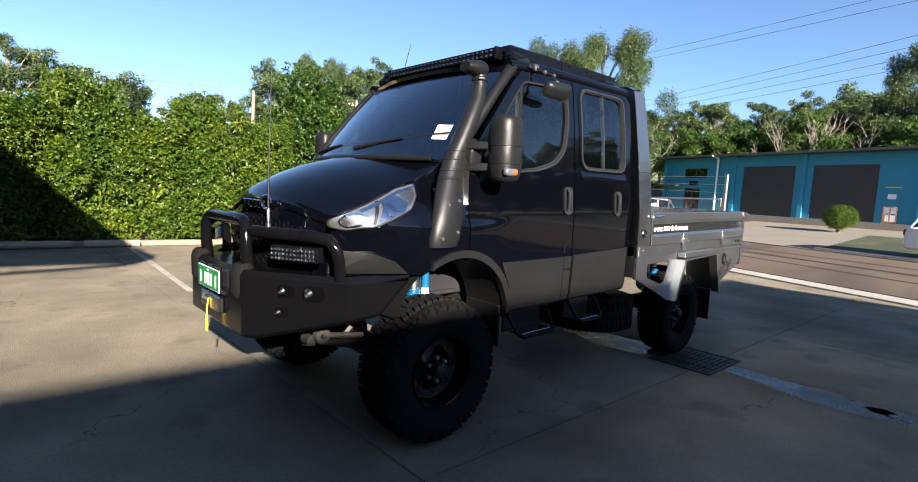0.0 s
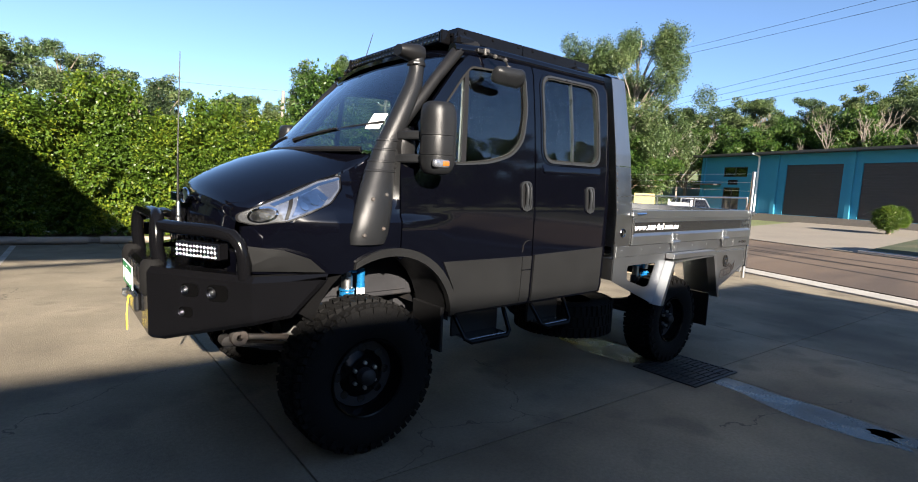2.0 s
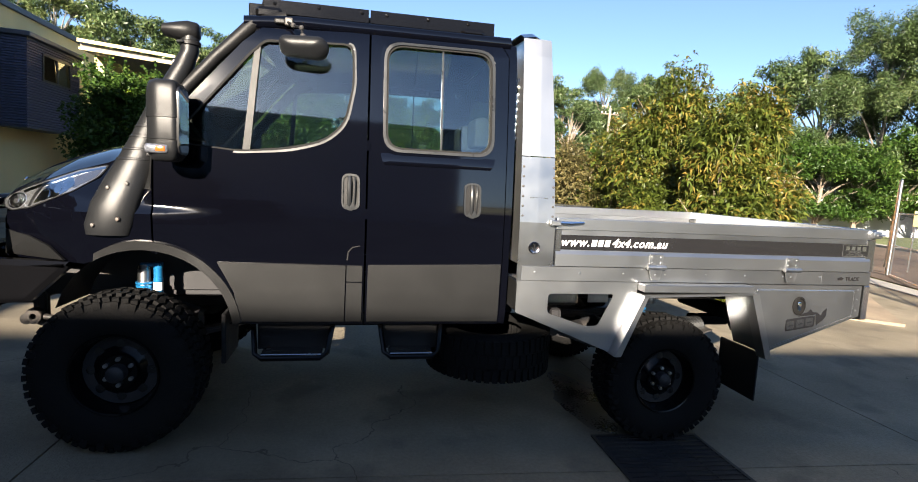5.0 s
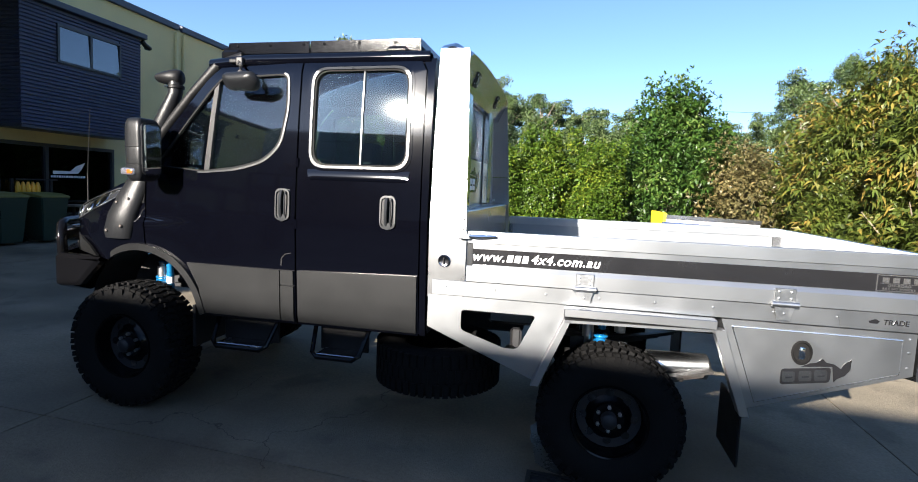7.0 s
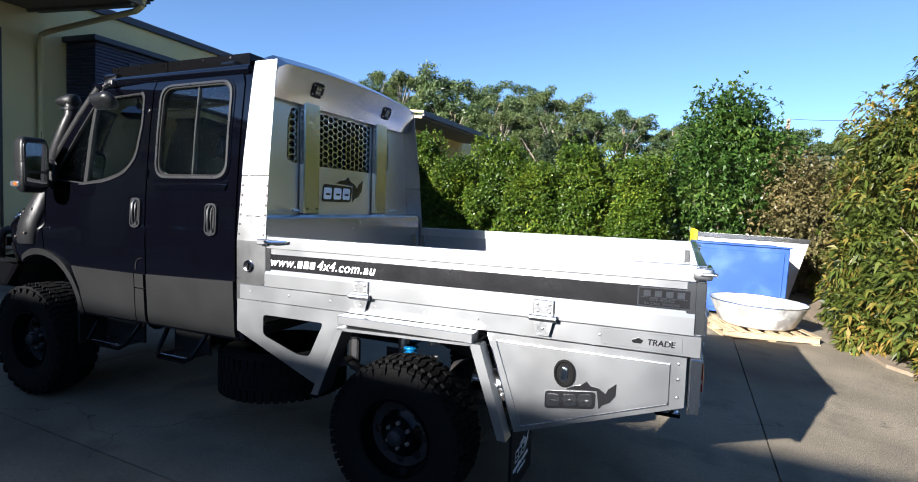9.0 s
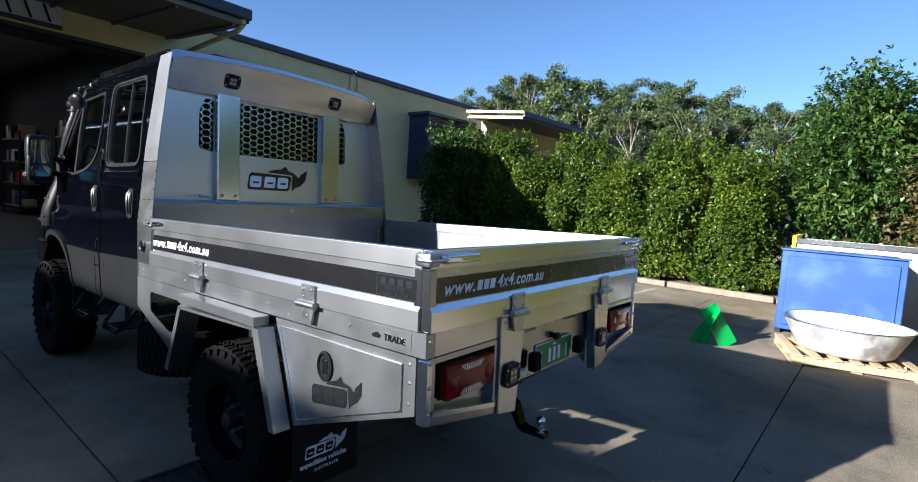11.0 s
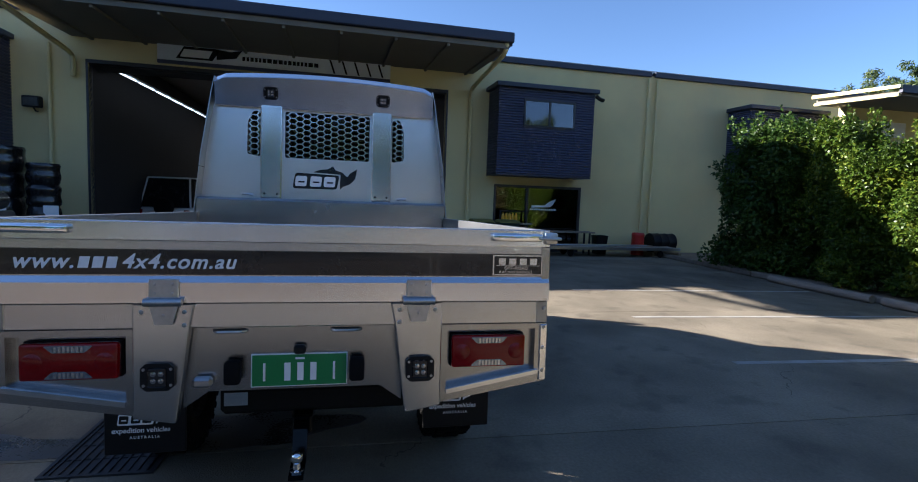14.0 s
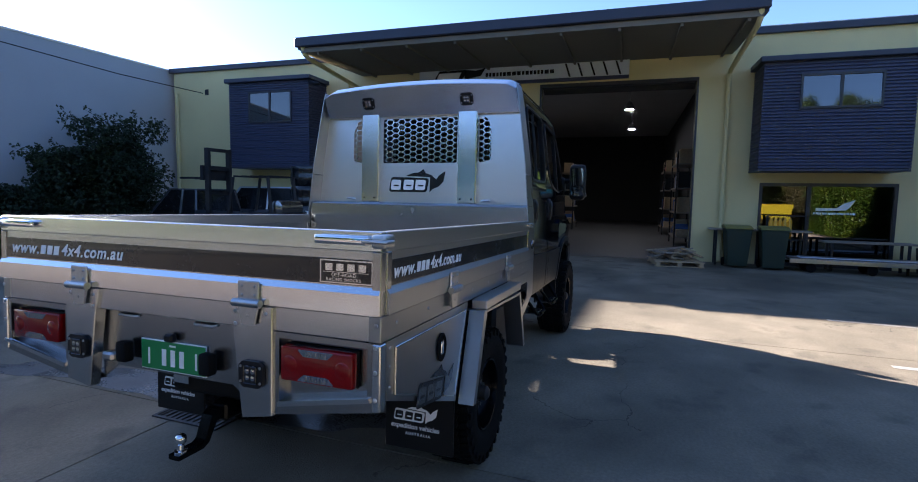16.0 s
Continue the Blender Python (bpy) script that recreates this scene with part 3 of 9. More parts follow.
def leaf_tufts(rng, centres, radii, tufts, each, size, long=2.4, hollow=0.6, lift=0.7, droop=0.15):
    """Small rosettes of leaves over the skins of round clumps; the leaves of one rosette spread from one point."""
    C, R = np.asarray(centres, float), np.asarray(radii, float)
    share = R.prod(1) ** (2 / 3)
    pick = rng.choice(len(C), tufts, p=share / share.sum())
    d = rng.normal(size=(tufts, 3))
    d /= np.linalg.norm(d, axis=1, keepdims=True)
    far = hollow + (1 - hollow) * rng.random(tufts) ** 0.5 + 0.08 * rng.normal(size=tufts)
    P = np.repeat(C[pick] + d * far[:, None] * R[pick], each, 0)
    o = np.repeat(d, each, 0)
    n = tufts * each
    a = o * lift + rng.normal(size=(n, 3)) * 0.62
    a[:, 2] += 0.12
    a /= np.linalg.norm(a, axis=1, keepdims=True)
    up = o * 0.5 + rng.normal(size=(n, 3)) * 0.35 + np.array((0, 0, 0.75))
    b = np.cross(a, up)
    b /= np.linalg.norm(b, axis=1, keepdims=True) + 1e-9
    s = size * (0.6 + 0.8 * rng.random(n))[:, None]
    mid = P + a * s * 0.48
    tip = P + a * s
    tip[:, 2] -= droop * s[:, 0]
    w = b * s / long * 0.5
    V = np.stack([P, mid - w, tip, mid + w], 1).reshape(-1, 3)
    return V, np.arange(n * 4).reshape(-1, 4)


def leaf_mesh(name, V, F, material):
    me = bpy.data.meshes.new(name)
    me.vertices.add(len(V))
    me.vertices.foreach_set("co", V.astype(np.float32).ravel())
    me.loops.add(F.size)
    me.loops.foreach_set("vertex_index", F.astype(np.int32).ravel())
    me.polygons.add(len(F))
    me.polygons.foreach_set("loop_start", np.arange(0, F.size, F.shape[1], dtype=np.int32))
    me.polygons.foreach_set("loop_total", np.full(len(F), F.shape[1], dtype=np.int32))
    me.update(calc_edges=True)
    me.materials.append(material)
    return me


# ---- ground, road, kerb ----
def kerb_x(y):
    return 11.3 + 0.38 * y


def land(x, y):
    """Height of the natural ground: level yard, a road that climbs away to the east, hills behind."""
    s = x - kerb_x(y)
    h = -0.035
    if s > 0:
        h += 0.048 * min(s, 34.0)
    far = math.hypot(x - 5, y - 5)
    if far > 45:
        h += 0.10 * (far - 45) if (y > 0 or x > 20) else 0.02 * (far - 45)
    return min(h, 16.0 + 0.01 * far)


def ground_sheet():
    bm = bmesh.new()
    xs = sorted({-600, -400, -250, -160, -100, -70, -50} | set(range(-40, 60, 2)) | {60, 70, 80, 95, 110, 130, 160, 250, 400, 600})
    V = [[bm.verts.new((x, y, land(x, y))) for y in xs] for x in xs]
    for A, B in zip(V, V[1:]):
        for k in range(len(xs) - 1):
            bm.faces.new((A[k], B[k], B[k + 1], A[k + 1]))
    ob = mesh_ob("ground", bm, M["grass"], True, 80)
    return tagged(ob, "dry grassy ground with bare earth", "ground", kind="structure")


ground_sheet()


def strip(name, s0, s1, y0, y1, lift, material, label, cat):
    """A band that follows the kerb line, from s0 to s1 beyond it."""
    bm = bmesh.new()
    rows = []
    n = 40
    for i in range(n + 1):
        y = y0 + (y1 - y0) * i / n
        rows.append([bm.verts.new((kerb_x(y) + s, y, land(kerb_x(y) + max(s, 0.0), y) + lift)) for s in np.linspace(s0, s1, 9)])
    for A, B in zip(rows, rows[1:]):
        for k in range(8):
            bm.faces.new((A[k], A[k + 1], B[k + 1], B[k]))
    r = bmesh.ops.extrude_face_region(bm, geom=bm.faces[:])
    bmesh.ops.translate(bm, vec=(0, 0, -0.12), verts=[g for g in r["geom"] if isinstance(g, bmesh.types.BMVert)])
    return tagged(mesh_ob(name, bm, material, True, 60), label, cat, kind="structure")


strip("road", 0.9, 7.6, -90, 90, 0.03, M["asphalt"], "worn reddish brown asphalt road with dark skid marks", "road")
strip("kerb", 0.0, 0.55, -60, 60, 0.07, M["kerb"], "pale concrete kerb along the road", "kerb")
strip("kerb_far", 7.7, 8.1, -60, 1.7, 0.12, M["kerb"], "worn concrete kerb across the road", "kerb")
strip("kerb_far", 7.7, 8.1, 9.0, 60, 0.12, M["kerb"], "worn concrete kerb across the road", "kerb")
# sunlit here, so its dark colour carries the shade of the trees
strip("verge", 8.12, 16.3, -40, 1.6, 0.10, M["verge"], "grass verge beside the driveway with tree shade in its colour", "verge")
strip("driveway", 7.65, 27.0, -14, 9, 0.06, M["drive"], "pale concrete driveway sloping up to the blue shed", "driveway")

skid = shade("skid_rubber", (0.030, 0.026, 0.024), 0.85, vary=0.3, scale=1.5, spec=0.2)
for s0, ya, yb, dr in ((2.6, -22, 9, 1.3), (3.9, -22, 9, 1.3), (4.9, -16, 14, -1.1), (6.1, -16, 14, -1.1)):
    bm = bmesh.new()
    rows = []
    for i in range(31):
        y = ya + (yb - ya) * i / 30
        c = s0 + dr * (i / 30) ** 2
        w = 0.075 * math.sin(math.pi * min(0.97, max(0.03, i / 30))) ** 0.4
        rows.append([bm.verts.new((kerb_x(y) + q, y, land(kerb_x(y) + q, y) + 0.034)) for q in (c - w, c + w)])
    for A, B in zip(rows, rows[1:]):
        bm.faces.new((A[0], A[1], B[1], B[0]))
    tagged(mesh_ob("skid_mark", bm, skid, True), "dark curved tyre skid mark on the road", "marking", "skid marks", "structure")

# the yard: concrete slabs with open joints
yard = tagged(new("yard"), "stained concrete yard cast in large slabs", "pavement", kind="structure")
XJ = [-9.6, -6.25, -0.5, 3.38, 5.38, 9.4]
YJ = [-14.9, -10.35, -5.85, -1.35, 9.75]
for i in range(len(XJ) - 1):
    for j in range(len(YJ) - 1):
        g = 0.006
        x0, x1, y0, y1 = XJ[i] + g, XJ[i + 1] - g, YJ[j] + g, YJ[j + 1] - g
        part("slab", one_box(x0, x1, y0, y1, -0.15, 0.0), M["concrete"], yard)
for j in range(len(YJ) - 1):
    y0, y1 = YJ[j] + 0.006, YJ[j + 1] - 0.006
    xe0, xe1 = kerb_x(y0) - 0.01, kerb_x(y1) - 0.01
    if xe0 > 9.5:
        part("slab", prism([(9.406, y0), (xe0, y0), (xe1, y1), (9.406, y1)], 'z', -0.15, 0.0), M["concrete"], yard)
    elif xe1 > 9.5:
        yc = (9.42 - 11.3) / 0.38
        part("slab", prism([(9.406, yc), (xe1, y1), (9.406, y1)], 'z', -0.15, 0.0), M["concrete"], yard)

# parking lines
for x, a, b in ((-0.16, 4.3, 9.6), (1.98, 4.3, 9.4), (-2.36, 4.3, 9.4)):
    lean_x = 0.034 * (b - a)
    tagged(mesh_ob("parking_line", prism([(x - 0.045, a), (x + 0.045, a), (x + lean_x + 0.045, b), (x + lean_x - 0.045, b)], 'z', 0.0, 0.003), M["wornline"]), "worn white painted parking line", "marking", "parking lines", "structure")

# garden bed along the hedge, with timber edging
tagged(mesh_ob("garden_bed", prism([(-9.2, 9.98), (6.75, 9.98), (6.85, 6.4), (7.05, 4.6), (7.6, 3.75), (9.6, 2.5), (14.2, 8.0), (15, 26), (-9.2, 26)], 'z', -0.2, 0.045), M["earth"]), "bare brown garden bed with leaf litter", "soil", kind="structure")
for k in range(7):
    x = -8.6 + k * 2.17
    tagged(mesh_ob("sleeper", one_box(x, x + 2.12, 9.78, 9.97, 0, 0.11 + 0.01 * (k % 3), 0.012), M["bark"]), "weathered timber garden edging sleeper", "sleeper", "garden edging")


# ---- the warehouse ----
WH = pose(-9.0, 2.8, 0, 0, 0, 2.8)          # its front wall runs along local y, x points into the yard
warehouse = thing("warehouse", "cream rendered industrial warehouse with navy trims", "building", WH)


def wpart(name, bm, material, label="", parent=None, **k):
    return part(name, bm, material, parent or warehouse, label, **k)


D1, D2 = (-4.1, 0.0), (-9.5, -5.3)       # the two roller door openings, along the wall
DH = 4.88
wpart("wall", boxes((-0.25, 0, 0.0, 1.62, 0, 5.9), (-0.25, 0, 4.60, 20.0, 0, 5.9), (-0.25, 0, 1.62, 4.60, 2.12, 5.9)), M["cream"], "cream rendered wall")
wpart("wall", boxes((-0.25, 0, -5.3, -4.1, 0, DH), (-0.25, 0, -9.5, 0.0, DH, 5.9)), M["cream"], "cream rendered wall with a pier between the doors")
wpart("wall", boxes((-0.25, 0, -17.6, -9.5, 0, 5.95)), M["cream"], "cream rendered wall")
wpart("side_wall", boxes((-24, -0.25, -17.6, -17.35, 0, 5.998)), M["cream"])
wpart("side_wall", boxes((-24, -0.25, 19.75, 20.0, 0, 5.998)), M["cream"])
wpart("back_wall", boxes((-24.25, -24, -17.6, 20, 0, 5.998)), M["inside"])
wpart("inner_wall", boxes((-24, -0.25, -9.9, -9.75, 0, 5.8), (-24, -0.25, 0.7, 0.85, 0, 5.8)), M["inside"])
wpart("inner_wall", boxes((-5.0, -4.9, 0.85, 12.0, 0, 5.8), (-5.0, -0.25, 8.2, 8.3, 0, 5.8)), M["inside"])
wpart("floor_slab", boxes((-24, 0.0, -17.5, 19.9, -0.12, 0.004)), M["shed_floor_dim"])
wpart("roof", prism([(-24.4, 6.0), (-0.1, 6.0), (-0.1, 6.1), (-12, 6.6), (-24.4, 6.1)], 'y', -17.7, 20.1), M["tinroof"])
# dark metal capping on the parapet
for y0, y1, z in ((-17.75, -10.4, 5.93), (0.95, 6.9, 5.86), (7.05, 20.1, 5.86)):
    wpart("capping", one_box(-0.3, 0.09, y0, y1, z, z + 0.17, 0.01), M["navy_dk"], "dark metal roof capping")
# pilasters and downpipes at the unit joints
for y in (6.8, 7.12):
    wpart("downpipe", one_box(0.0, 0.10, y, y + 0.1, 0.05, 5.8, 0.015), M["cream"])
for y in (-10.35, -17.4):
    wpart("downpipe", tube([(0.08, y, 0.05), (0.08, y, 5.2)], 0.05, 8), M["cream"], smooth=True)
# awning over the roller doors
aw = wpart("awning", prism([(0.0, 5.42), (3.35, 5.30), (3.35, 5.42), (0.0, 5.62)], 'y', -9.85, 0.8), M["soffit"], "sheet metal awning soffit")
wpart("fascia", one_box(3.36, 3.46, -9.98, 0.9, 5.43, 5.67, 0.02), M["navy_dk"], "dark gutter along the awning", aw)
wpart("fascia", prism([(0.0, 5.50), (3.36, 5.38), (3.36, 5.66), (0.0, 5.9)], 'y', 0.8, 0.88), M["navy_dk"], "", aw)
wpart("fascia", prism([(0.0, 5.50), (3.36, 5.38), (3.36, 5.66), (0.0, 5.9)], 'y', -9.94, -9.86), M["navy_dk"], "", aw)
wpart("awning_roof", prism([(0.0, 5.86), (3.36, 5.62), (3.36, 5.66), (0.0, 5.9)], 'y', -9.86, 0.8), M["navy_dk"], "", aw)
for k in range(9):
    y = -9.4 + k * 1.24
    wpart("rib", prism([(0.02, 5.36), (3.3, 5.24), (3.3, 5.30), (0.02, 5.42)], 'y', y, y + 0.06), M["soffit"], "", aw)
for y, foot in ((-9.8, 4.4), (0.75, 0.06)):
    wpart("spout", tube([(3.34, y, 5.45), (3.28, y, 5.30), (3.10, y, 5.22), (0.35, y, 4.98), (0.14, y, 4.93), (0.09, y, 4.75), (0.09, y, foot)], 0.06, 8), M["cream"], "", aw, smooth=True)
# door heads and rolled-up shutters
for a, b in (D1, D2):
    wpart("door_jamb", boxes((-0.27, 0.02, a - 0.05, a, 0, DH)), M["alframe"])
    wpart("door_jamb", boxes((-0.27, 0.02, b, b + 0.05, 0, DH)), M["alframe"])
    wpart("door_head", boxes((-0.27, 0.02, a, b, DH - 0.09, DH)), M["alframe"])
    wpart("rolled_shutter", tube([(-0.55, a, DH + 0.1), (-0.55, b, DH + 0.1)], 0.3, 16), M["shutter"], smooth=True)


def sign_board():
    s = thing("sign_board", "long silver and black shop sign above the roller doors", "sign", WH)
    part("panel", one_box(0.03, 0.12, -7.85, -1.72, 5.02, 5.42, 0.004), shade("silver_sign_paint", (0.62, 0.65, 0.70), 0.4, vary=0.05), s)
    part("panel", one_box(0.031, 0.125, -7.85, -1.72, 5.425, 5.64, 0.004), M["blackfilm"], s, "black upper band")
    part("panel", one_box(0.031, 0.128, -7.85, -1.72, 4.93, 5.015, 0.004), M["navy"], s, "blue lower band")
    part("stripe", prism([(-7.4, 5.08), (-6.5, 5.08), (-6.3, 5.4), (-7.2, 5.4)], 'x', 0.12, 0.127), M["blackfilm"], s)
    part("stripe", prism([(-7.3, 5.13), (-6.6, 5.13), (-6.5, 5.33), (-7.2, 5.33)], 'x', 0.127, 0.131), M["whitefilm"], s)
    part("stripe", prism([(-6.4, 5.12), (-5.9, 5.2), (-5.75, 5.42), (-6.05, 5.36), (-6.4, 5.4)], 'x', 0.12, 0.127), M["blackfilm"], s)
    bm = bmesh.new()
    bars(bm, 0.122, -5.75, 5.16, 2.0, 0.11, 'y', 17, 4)
    bm.verts.index_update()
    pieces("lettering", bm, M["blackfilm"], s, "plain black bar")
    for k in range(5):
        y = -3.45 + 0.34 * k
        part("stripe", prism([(y, 5.40), (y + 0.05, 5.40), (y + 0.17, 5.04), (y + 0.12, 5.04)], 'x', 0.12, 0.127), M["blackfilm"], s)
    return s


sign_board()


def unit_number():
    s = thing("unit_number", "dark unit number shape on the pier", "sign", WH)
    bm = bmesh.new()
    box(bm, 0.0, 0.025, -4.75, -4.62, 3.98, 4.28, 0.005)
    part("bar", bm, M["bark"], s)


unit_number()


def office_box(y0, z0, z1, gl):
    """A navy clad upper office bay that stands out from the wall."""
    b = thing("office_bay", "navy corrugated clad upper floor bay with a sliding window", "bay window", WH @ pose(0, y0, 0), "office bays")
    w, d = 3.05, 1.02
    part("core", one_box(0.0, d - 0.03, 0.03, w - 0.03, z0, z1), M["navy"], b)
    wz0, wz1, wy0, wy1 = z0 + 1.40, z1 - 0.30, 0.78, 2.42
    n = int((z1 - z0) / 0.075)
    for k in range(n):
        z = z0 + 0.01 + k * 0.075
        ys = [(0.0, w)] if z + 0.07 < wz0 or z > wz1 else [(0.0, wy0), (wy1, w)]
        for a, c in ys:
            part("slat", prism([(d - 0.03, z), (d, z + 0.02), (d, z + 0.05), (d - 0.03, z + 0.072)], 'y', a, c), M["navy"], b)
        part("side_slat", prism([(0.03, z), (0.0, z + 0.02), (0.0, z + 0.05), (0.03, z + 0.072)], 'x', 0.0, d), M["navy"], b)
        part("side_slat", prism([(w - 0.03, z), (w, z + 0.02), (w, z + 0.05), (w - 0.03, z + 0.072)], 'x', 0.0, d), M["navy"], b)
    part("cap", one_box(-0.0, d + 0.12, -0.1, w + 0.1, z1, z1 + 0.13, 0.015), M["navy_dk"], b, "dark capping")
    part("soffit", one_box(0.0, d, 0.0, w, z0 - 0.05, z0, 0.005), M["navy_dk"], b)
    win = part("window", boxes((d - 0.02, d + 0.03, wy0, wy1, wz0, wz0 + 0.05), (d - 0.02, d + 0.03, wy0, wy1, wz1 - 0.05, wz1), (d - 0.02, d + 0.03, wy0, wy0 + 0.05, wz0 + 0.05, wz1 - 0.05), (d - 0.02, d + 0.03, wy1 - 0.05, wy1, wz0 + 0.05, wz1 - 0.05), (d - 0.02, d + 0.03, 1.57, 1.63, wz0 + 0.05, wz1 - 0.05)), M["alframe"], b)
    for a, c in ((wy0 + 0.05, 1.57), (1.63, wy1 - 0.05)):
        part("pane", prism([(d + 0.020, wz0 + 0.05), (d + 0.026, wz0 + 0.05), (d - 0.004, wz1 - 0.05), (d - 0.010, wz1 - 0.05)], 'y', a, c), M["shopglass"], win)
    part("spout", tube([(d + 0.02, w + 0.02, z1 - 0.05), (d + 0.02, w + 0.12, z1 - 0.12), (d + 0.02, w + 0.26, z1 - 0.16), (d - 0.1, w + 0.28, z1 - 0.14)], 0.06, 8), M["plastic"], b, smooth=True)
    return b


office_box(1.34, 2.42, 4.92, 0)
office_box(-14.25, 2.5, 5.2, 0)
office_box(10.05, 2.42, 4.92, 0)


def shopfront(y0, y1):
    s = thing("shopfront", "dark glazed shopfront with a glass door and white logo", "shopfront", WH)
    part("frame", boxes((-0.1, 0.02, y0, y0 + 0.07, 0, 2.12), (-0.1, 0.02, y1 - 0.07, y1, 0, 2.12), (-0.1, 0.02, y0 + 0.07, y1 - 0.07, 2.04, 2.12), (-0.1, 0.02, y0 + 0.07, y1 - 0.07, 0.0, 0.09), (-0.1, 0.02, y0 + 1.08, y0 + 1.16, 0.09, 2.04)), M["alframe"], s)
    part("pane", one_box(-0.05, -0.04, y0 + 0.07, y0 + 1.08, 0.09, 2.04), M["shopglass"], s)
    part("pane", one_box(-0.05, -0.04, y0 + 1.16, y1 - 0.07, 0.09, 2.04), M["shopglass"], s)
    bm = prism([(y0 + 1.3, 1.50), (y0 + 1.75, 1.50), (y0 + 1.9, 1.62), (y0 + 2.15, 1.72), (y0 + 2.05, 1.55), (y0 + 1.95, 1.45), (y0 + 1.3, 1.42)], 'x', -0.036, -0.03)
    part("decal", bm, M["whitefilm"], s, "white logo shape")
    part("decal", bars(bmesh.new(), -0.033, y0 + 1.25, 1.34, 0.9, 0.05, 'y', 14, 8, out=0.002), M["whitefilm"], s, "row of plain white bars")


shopfront(1.62, 4.60)


def flood_light():
    s = thing("flood_light", "black wall mounted flood light", "light", WH @ pose(0, -10.65, 3.66))
    part("housing", one_box(0.15, 0.33, -0.2, 0.2, -0.13, 0.15, 0.02), M["blackplastic"], s)
    part("lens", one_box(0.331, 0.338, -0.16, 0.16, -0.1, 0.11), M["blackfilm"], s)
    part("bracket", tube([(0.0, 0, -0.2), (0.1, 0, -0.2), (0.2, 0, -0.12)], 0.02, 6), M["blackplastic"], s)


flood_light()

# inside: lamps that are lit, a light strip, shelves and racks
for x, y, z in ((-16.0, 0.75, 5.2), (-22.0, 0.6, 5.15), (-22.0, -5.1, 5.15)):
    h = thing("bay_lamp", "lit high-bay lamp hanging from the shed roof", "lamp", pose(x, y, z), "bay lamps")
    part("shade", lathe([(0.05, 0.32), (0.1, 0.28), (0.24, 0.0), (0.22, 0.0), (0.08, 0.25)], 20), M["alu_dull"], h, smooth=True)
    part("bulb", lathe([(0.0, -0.03), (0.13, -0.01), (0.17, 0.03), (0.0, 0.06)], 16), M["lampglow"], h, smooth=True)
    part("cable", tube([(0, 0, 0.3), (0, 0, 0.9)], 0.012, 6), M["blackplastic"], h)
tube_glow = glow("tube_glow", (0.85, 0.93, 1.0), 1.0)
for k in range(8):
    x = -9.6 - 1.45 * k
    tl_ = thing("tube_lamp", "lit fluorescent tube lamp along the shed wall", "lamp", pose(x, -6.42 - 0.018 * k, 4.80), "tube lamps")
    part("housing", one_box(-1.25, 0.0, -0.06, 0.06, 0.03, 0.09, 0.01), M["white"], tl_)
    part("tube", tube([(-1.22, 0, 0.0), (-0.03, 0, 0.0)], 0.015, 8), tube_glow, tl_, smooth=True)


def shelf_rack(m, n=3):
    r = thing("storage_rack", "steel storage rack loaded with boxes and tools", "shelf", WH @ m, "storage racks")
    for x in (0, 2.2):
        for y in (0, 0.6):
            part("post", one_box(x, x + 0.05, y, y + 0.05, 0, 3.2), M["chassis"], r)
    rnd = random.Random(7)
    for k in range(4):
        z = 0.3 + 0.85 * k
        part("shelf", one_box(0.05, 2.2, 0, 0.65, z, z + 0.05), M["oldtimber"], r)
        x = 0.1
        while x < 1.9:
            w, h = rnd.uniform(0.2, 0.5), rnd.uniform(0.2, 0.6)
            part("load", one_box(x, x + w, 0.1, 0.55, z + 0.05, z + 0.05 + h, 0.02), rnd.choice([M["blueboard"], M["timber"], M["plastic"], M["white"], M["red"]]), r)
            x += w + 0.06
    return r


shelf_rack(pose(-6.5, -0.05, 0))
shelf_rack(pose(-12.5, -0.1, 0))
shelf_rack(pose(-14.0, -4.9, 0))


# ---- neighbour to the south: plain grey wall ----
nb = thing("grey_building", "large plain grey rendered industrial building", "building")
part("wall", one_box(-9.4, 4.6, -15.25, -15.0, 0, 6.03), M["greywall"], nb, "grey rendered wall")
part("wall", one_box(-9.4, -9.15, -40, -15.25, 0, 6.03), M["greywall"], nb)
part("wall", one_box(4.35, 4.6, -40, -15.25, 0, 6.03), M["greywall"], nb)
part("wall", one_box(-9.15, 4.35, -40, -39.75, 0, 6.03), M["greywall"], nb)
part("roof", one_box(-9.15, 4.35, -39.75, -15.25, 5.8, 5.95), M["tinroof"], nb)
part("capping", one_box(-9.45, 4.65, -15.27, -14.97, 6.03, 6.09, 0.01), M["tinroof"], nb, "thin pale wall capping")


# ---- the next units to the north, behind the hedge ----
nx = thing("neighbour_unit", "cream neighbouring unit with a flat pale-edged awning", "building")
part("wall", one_box(-22, -9.4, 24.6, 34, 0, 5.6), M["cream"], nx)
part("wall", one_box(-11.5, -10.3, 23.2, 24.6, 0, 5.3), M["orangewall"], nx, "orange sign wall")
part("awning", prism([(-8.2, 5.12), (-5.42, 4.95), (-5.42, 5.10), (-8.2, 5.30)], 'y', 15.1, 24.6), M["soffit"], nx)
part("gutter", one_box(-5.41, -5.30, 15.0, 24.7, 5.02, 5.24, 0.01), M["navy_dk"], nx, "dark awning gutter")
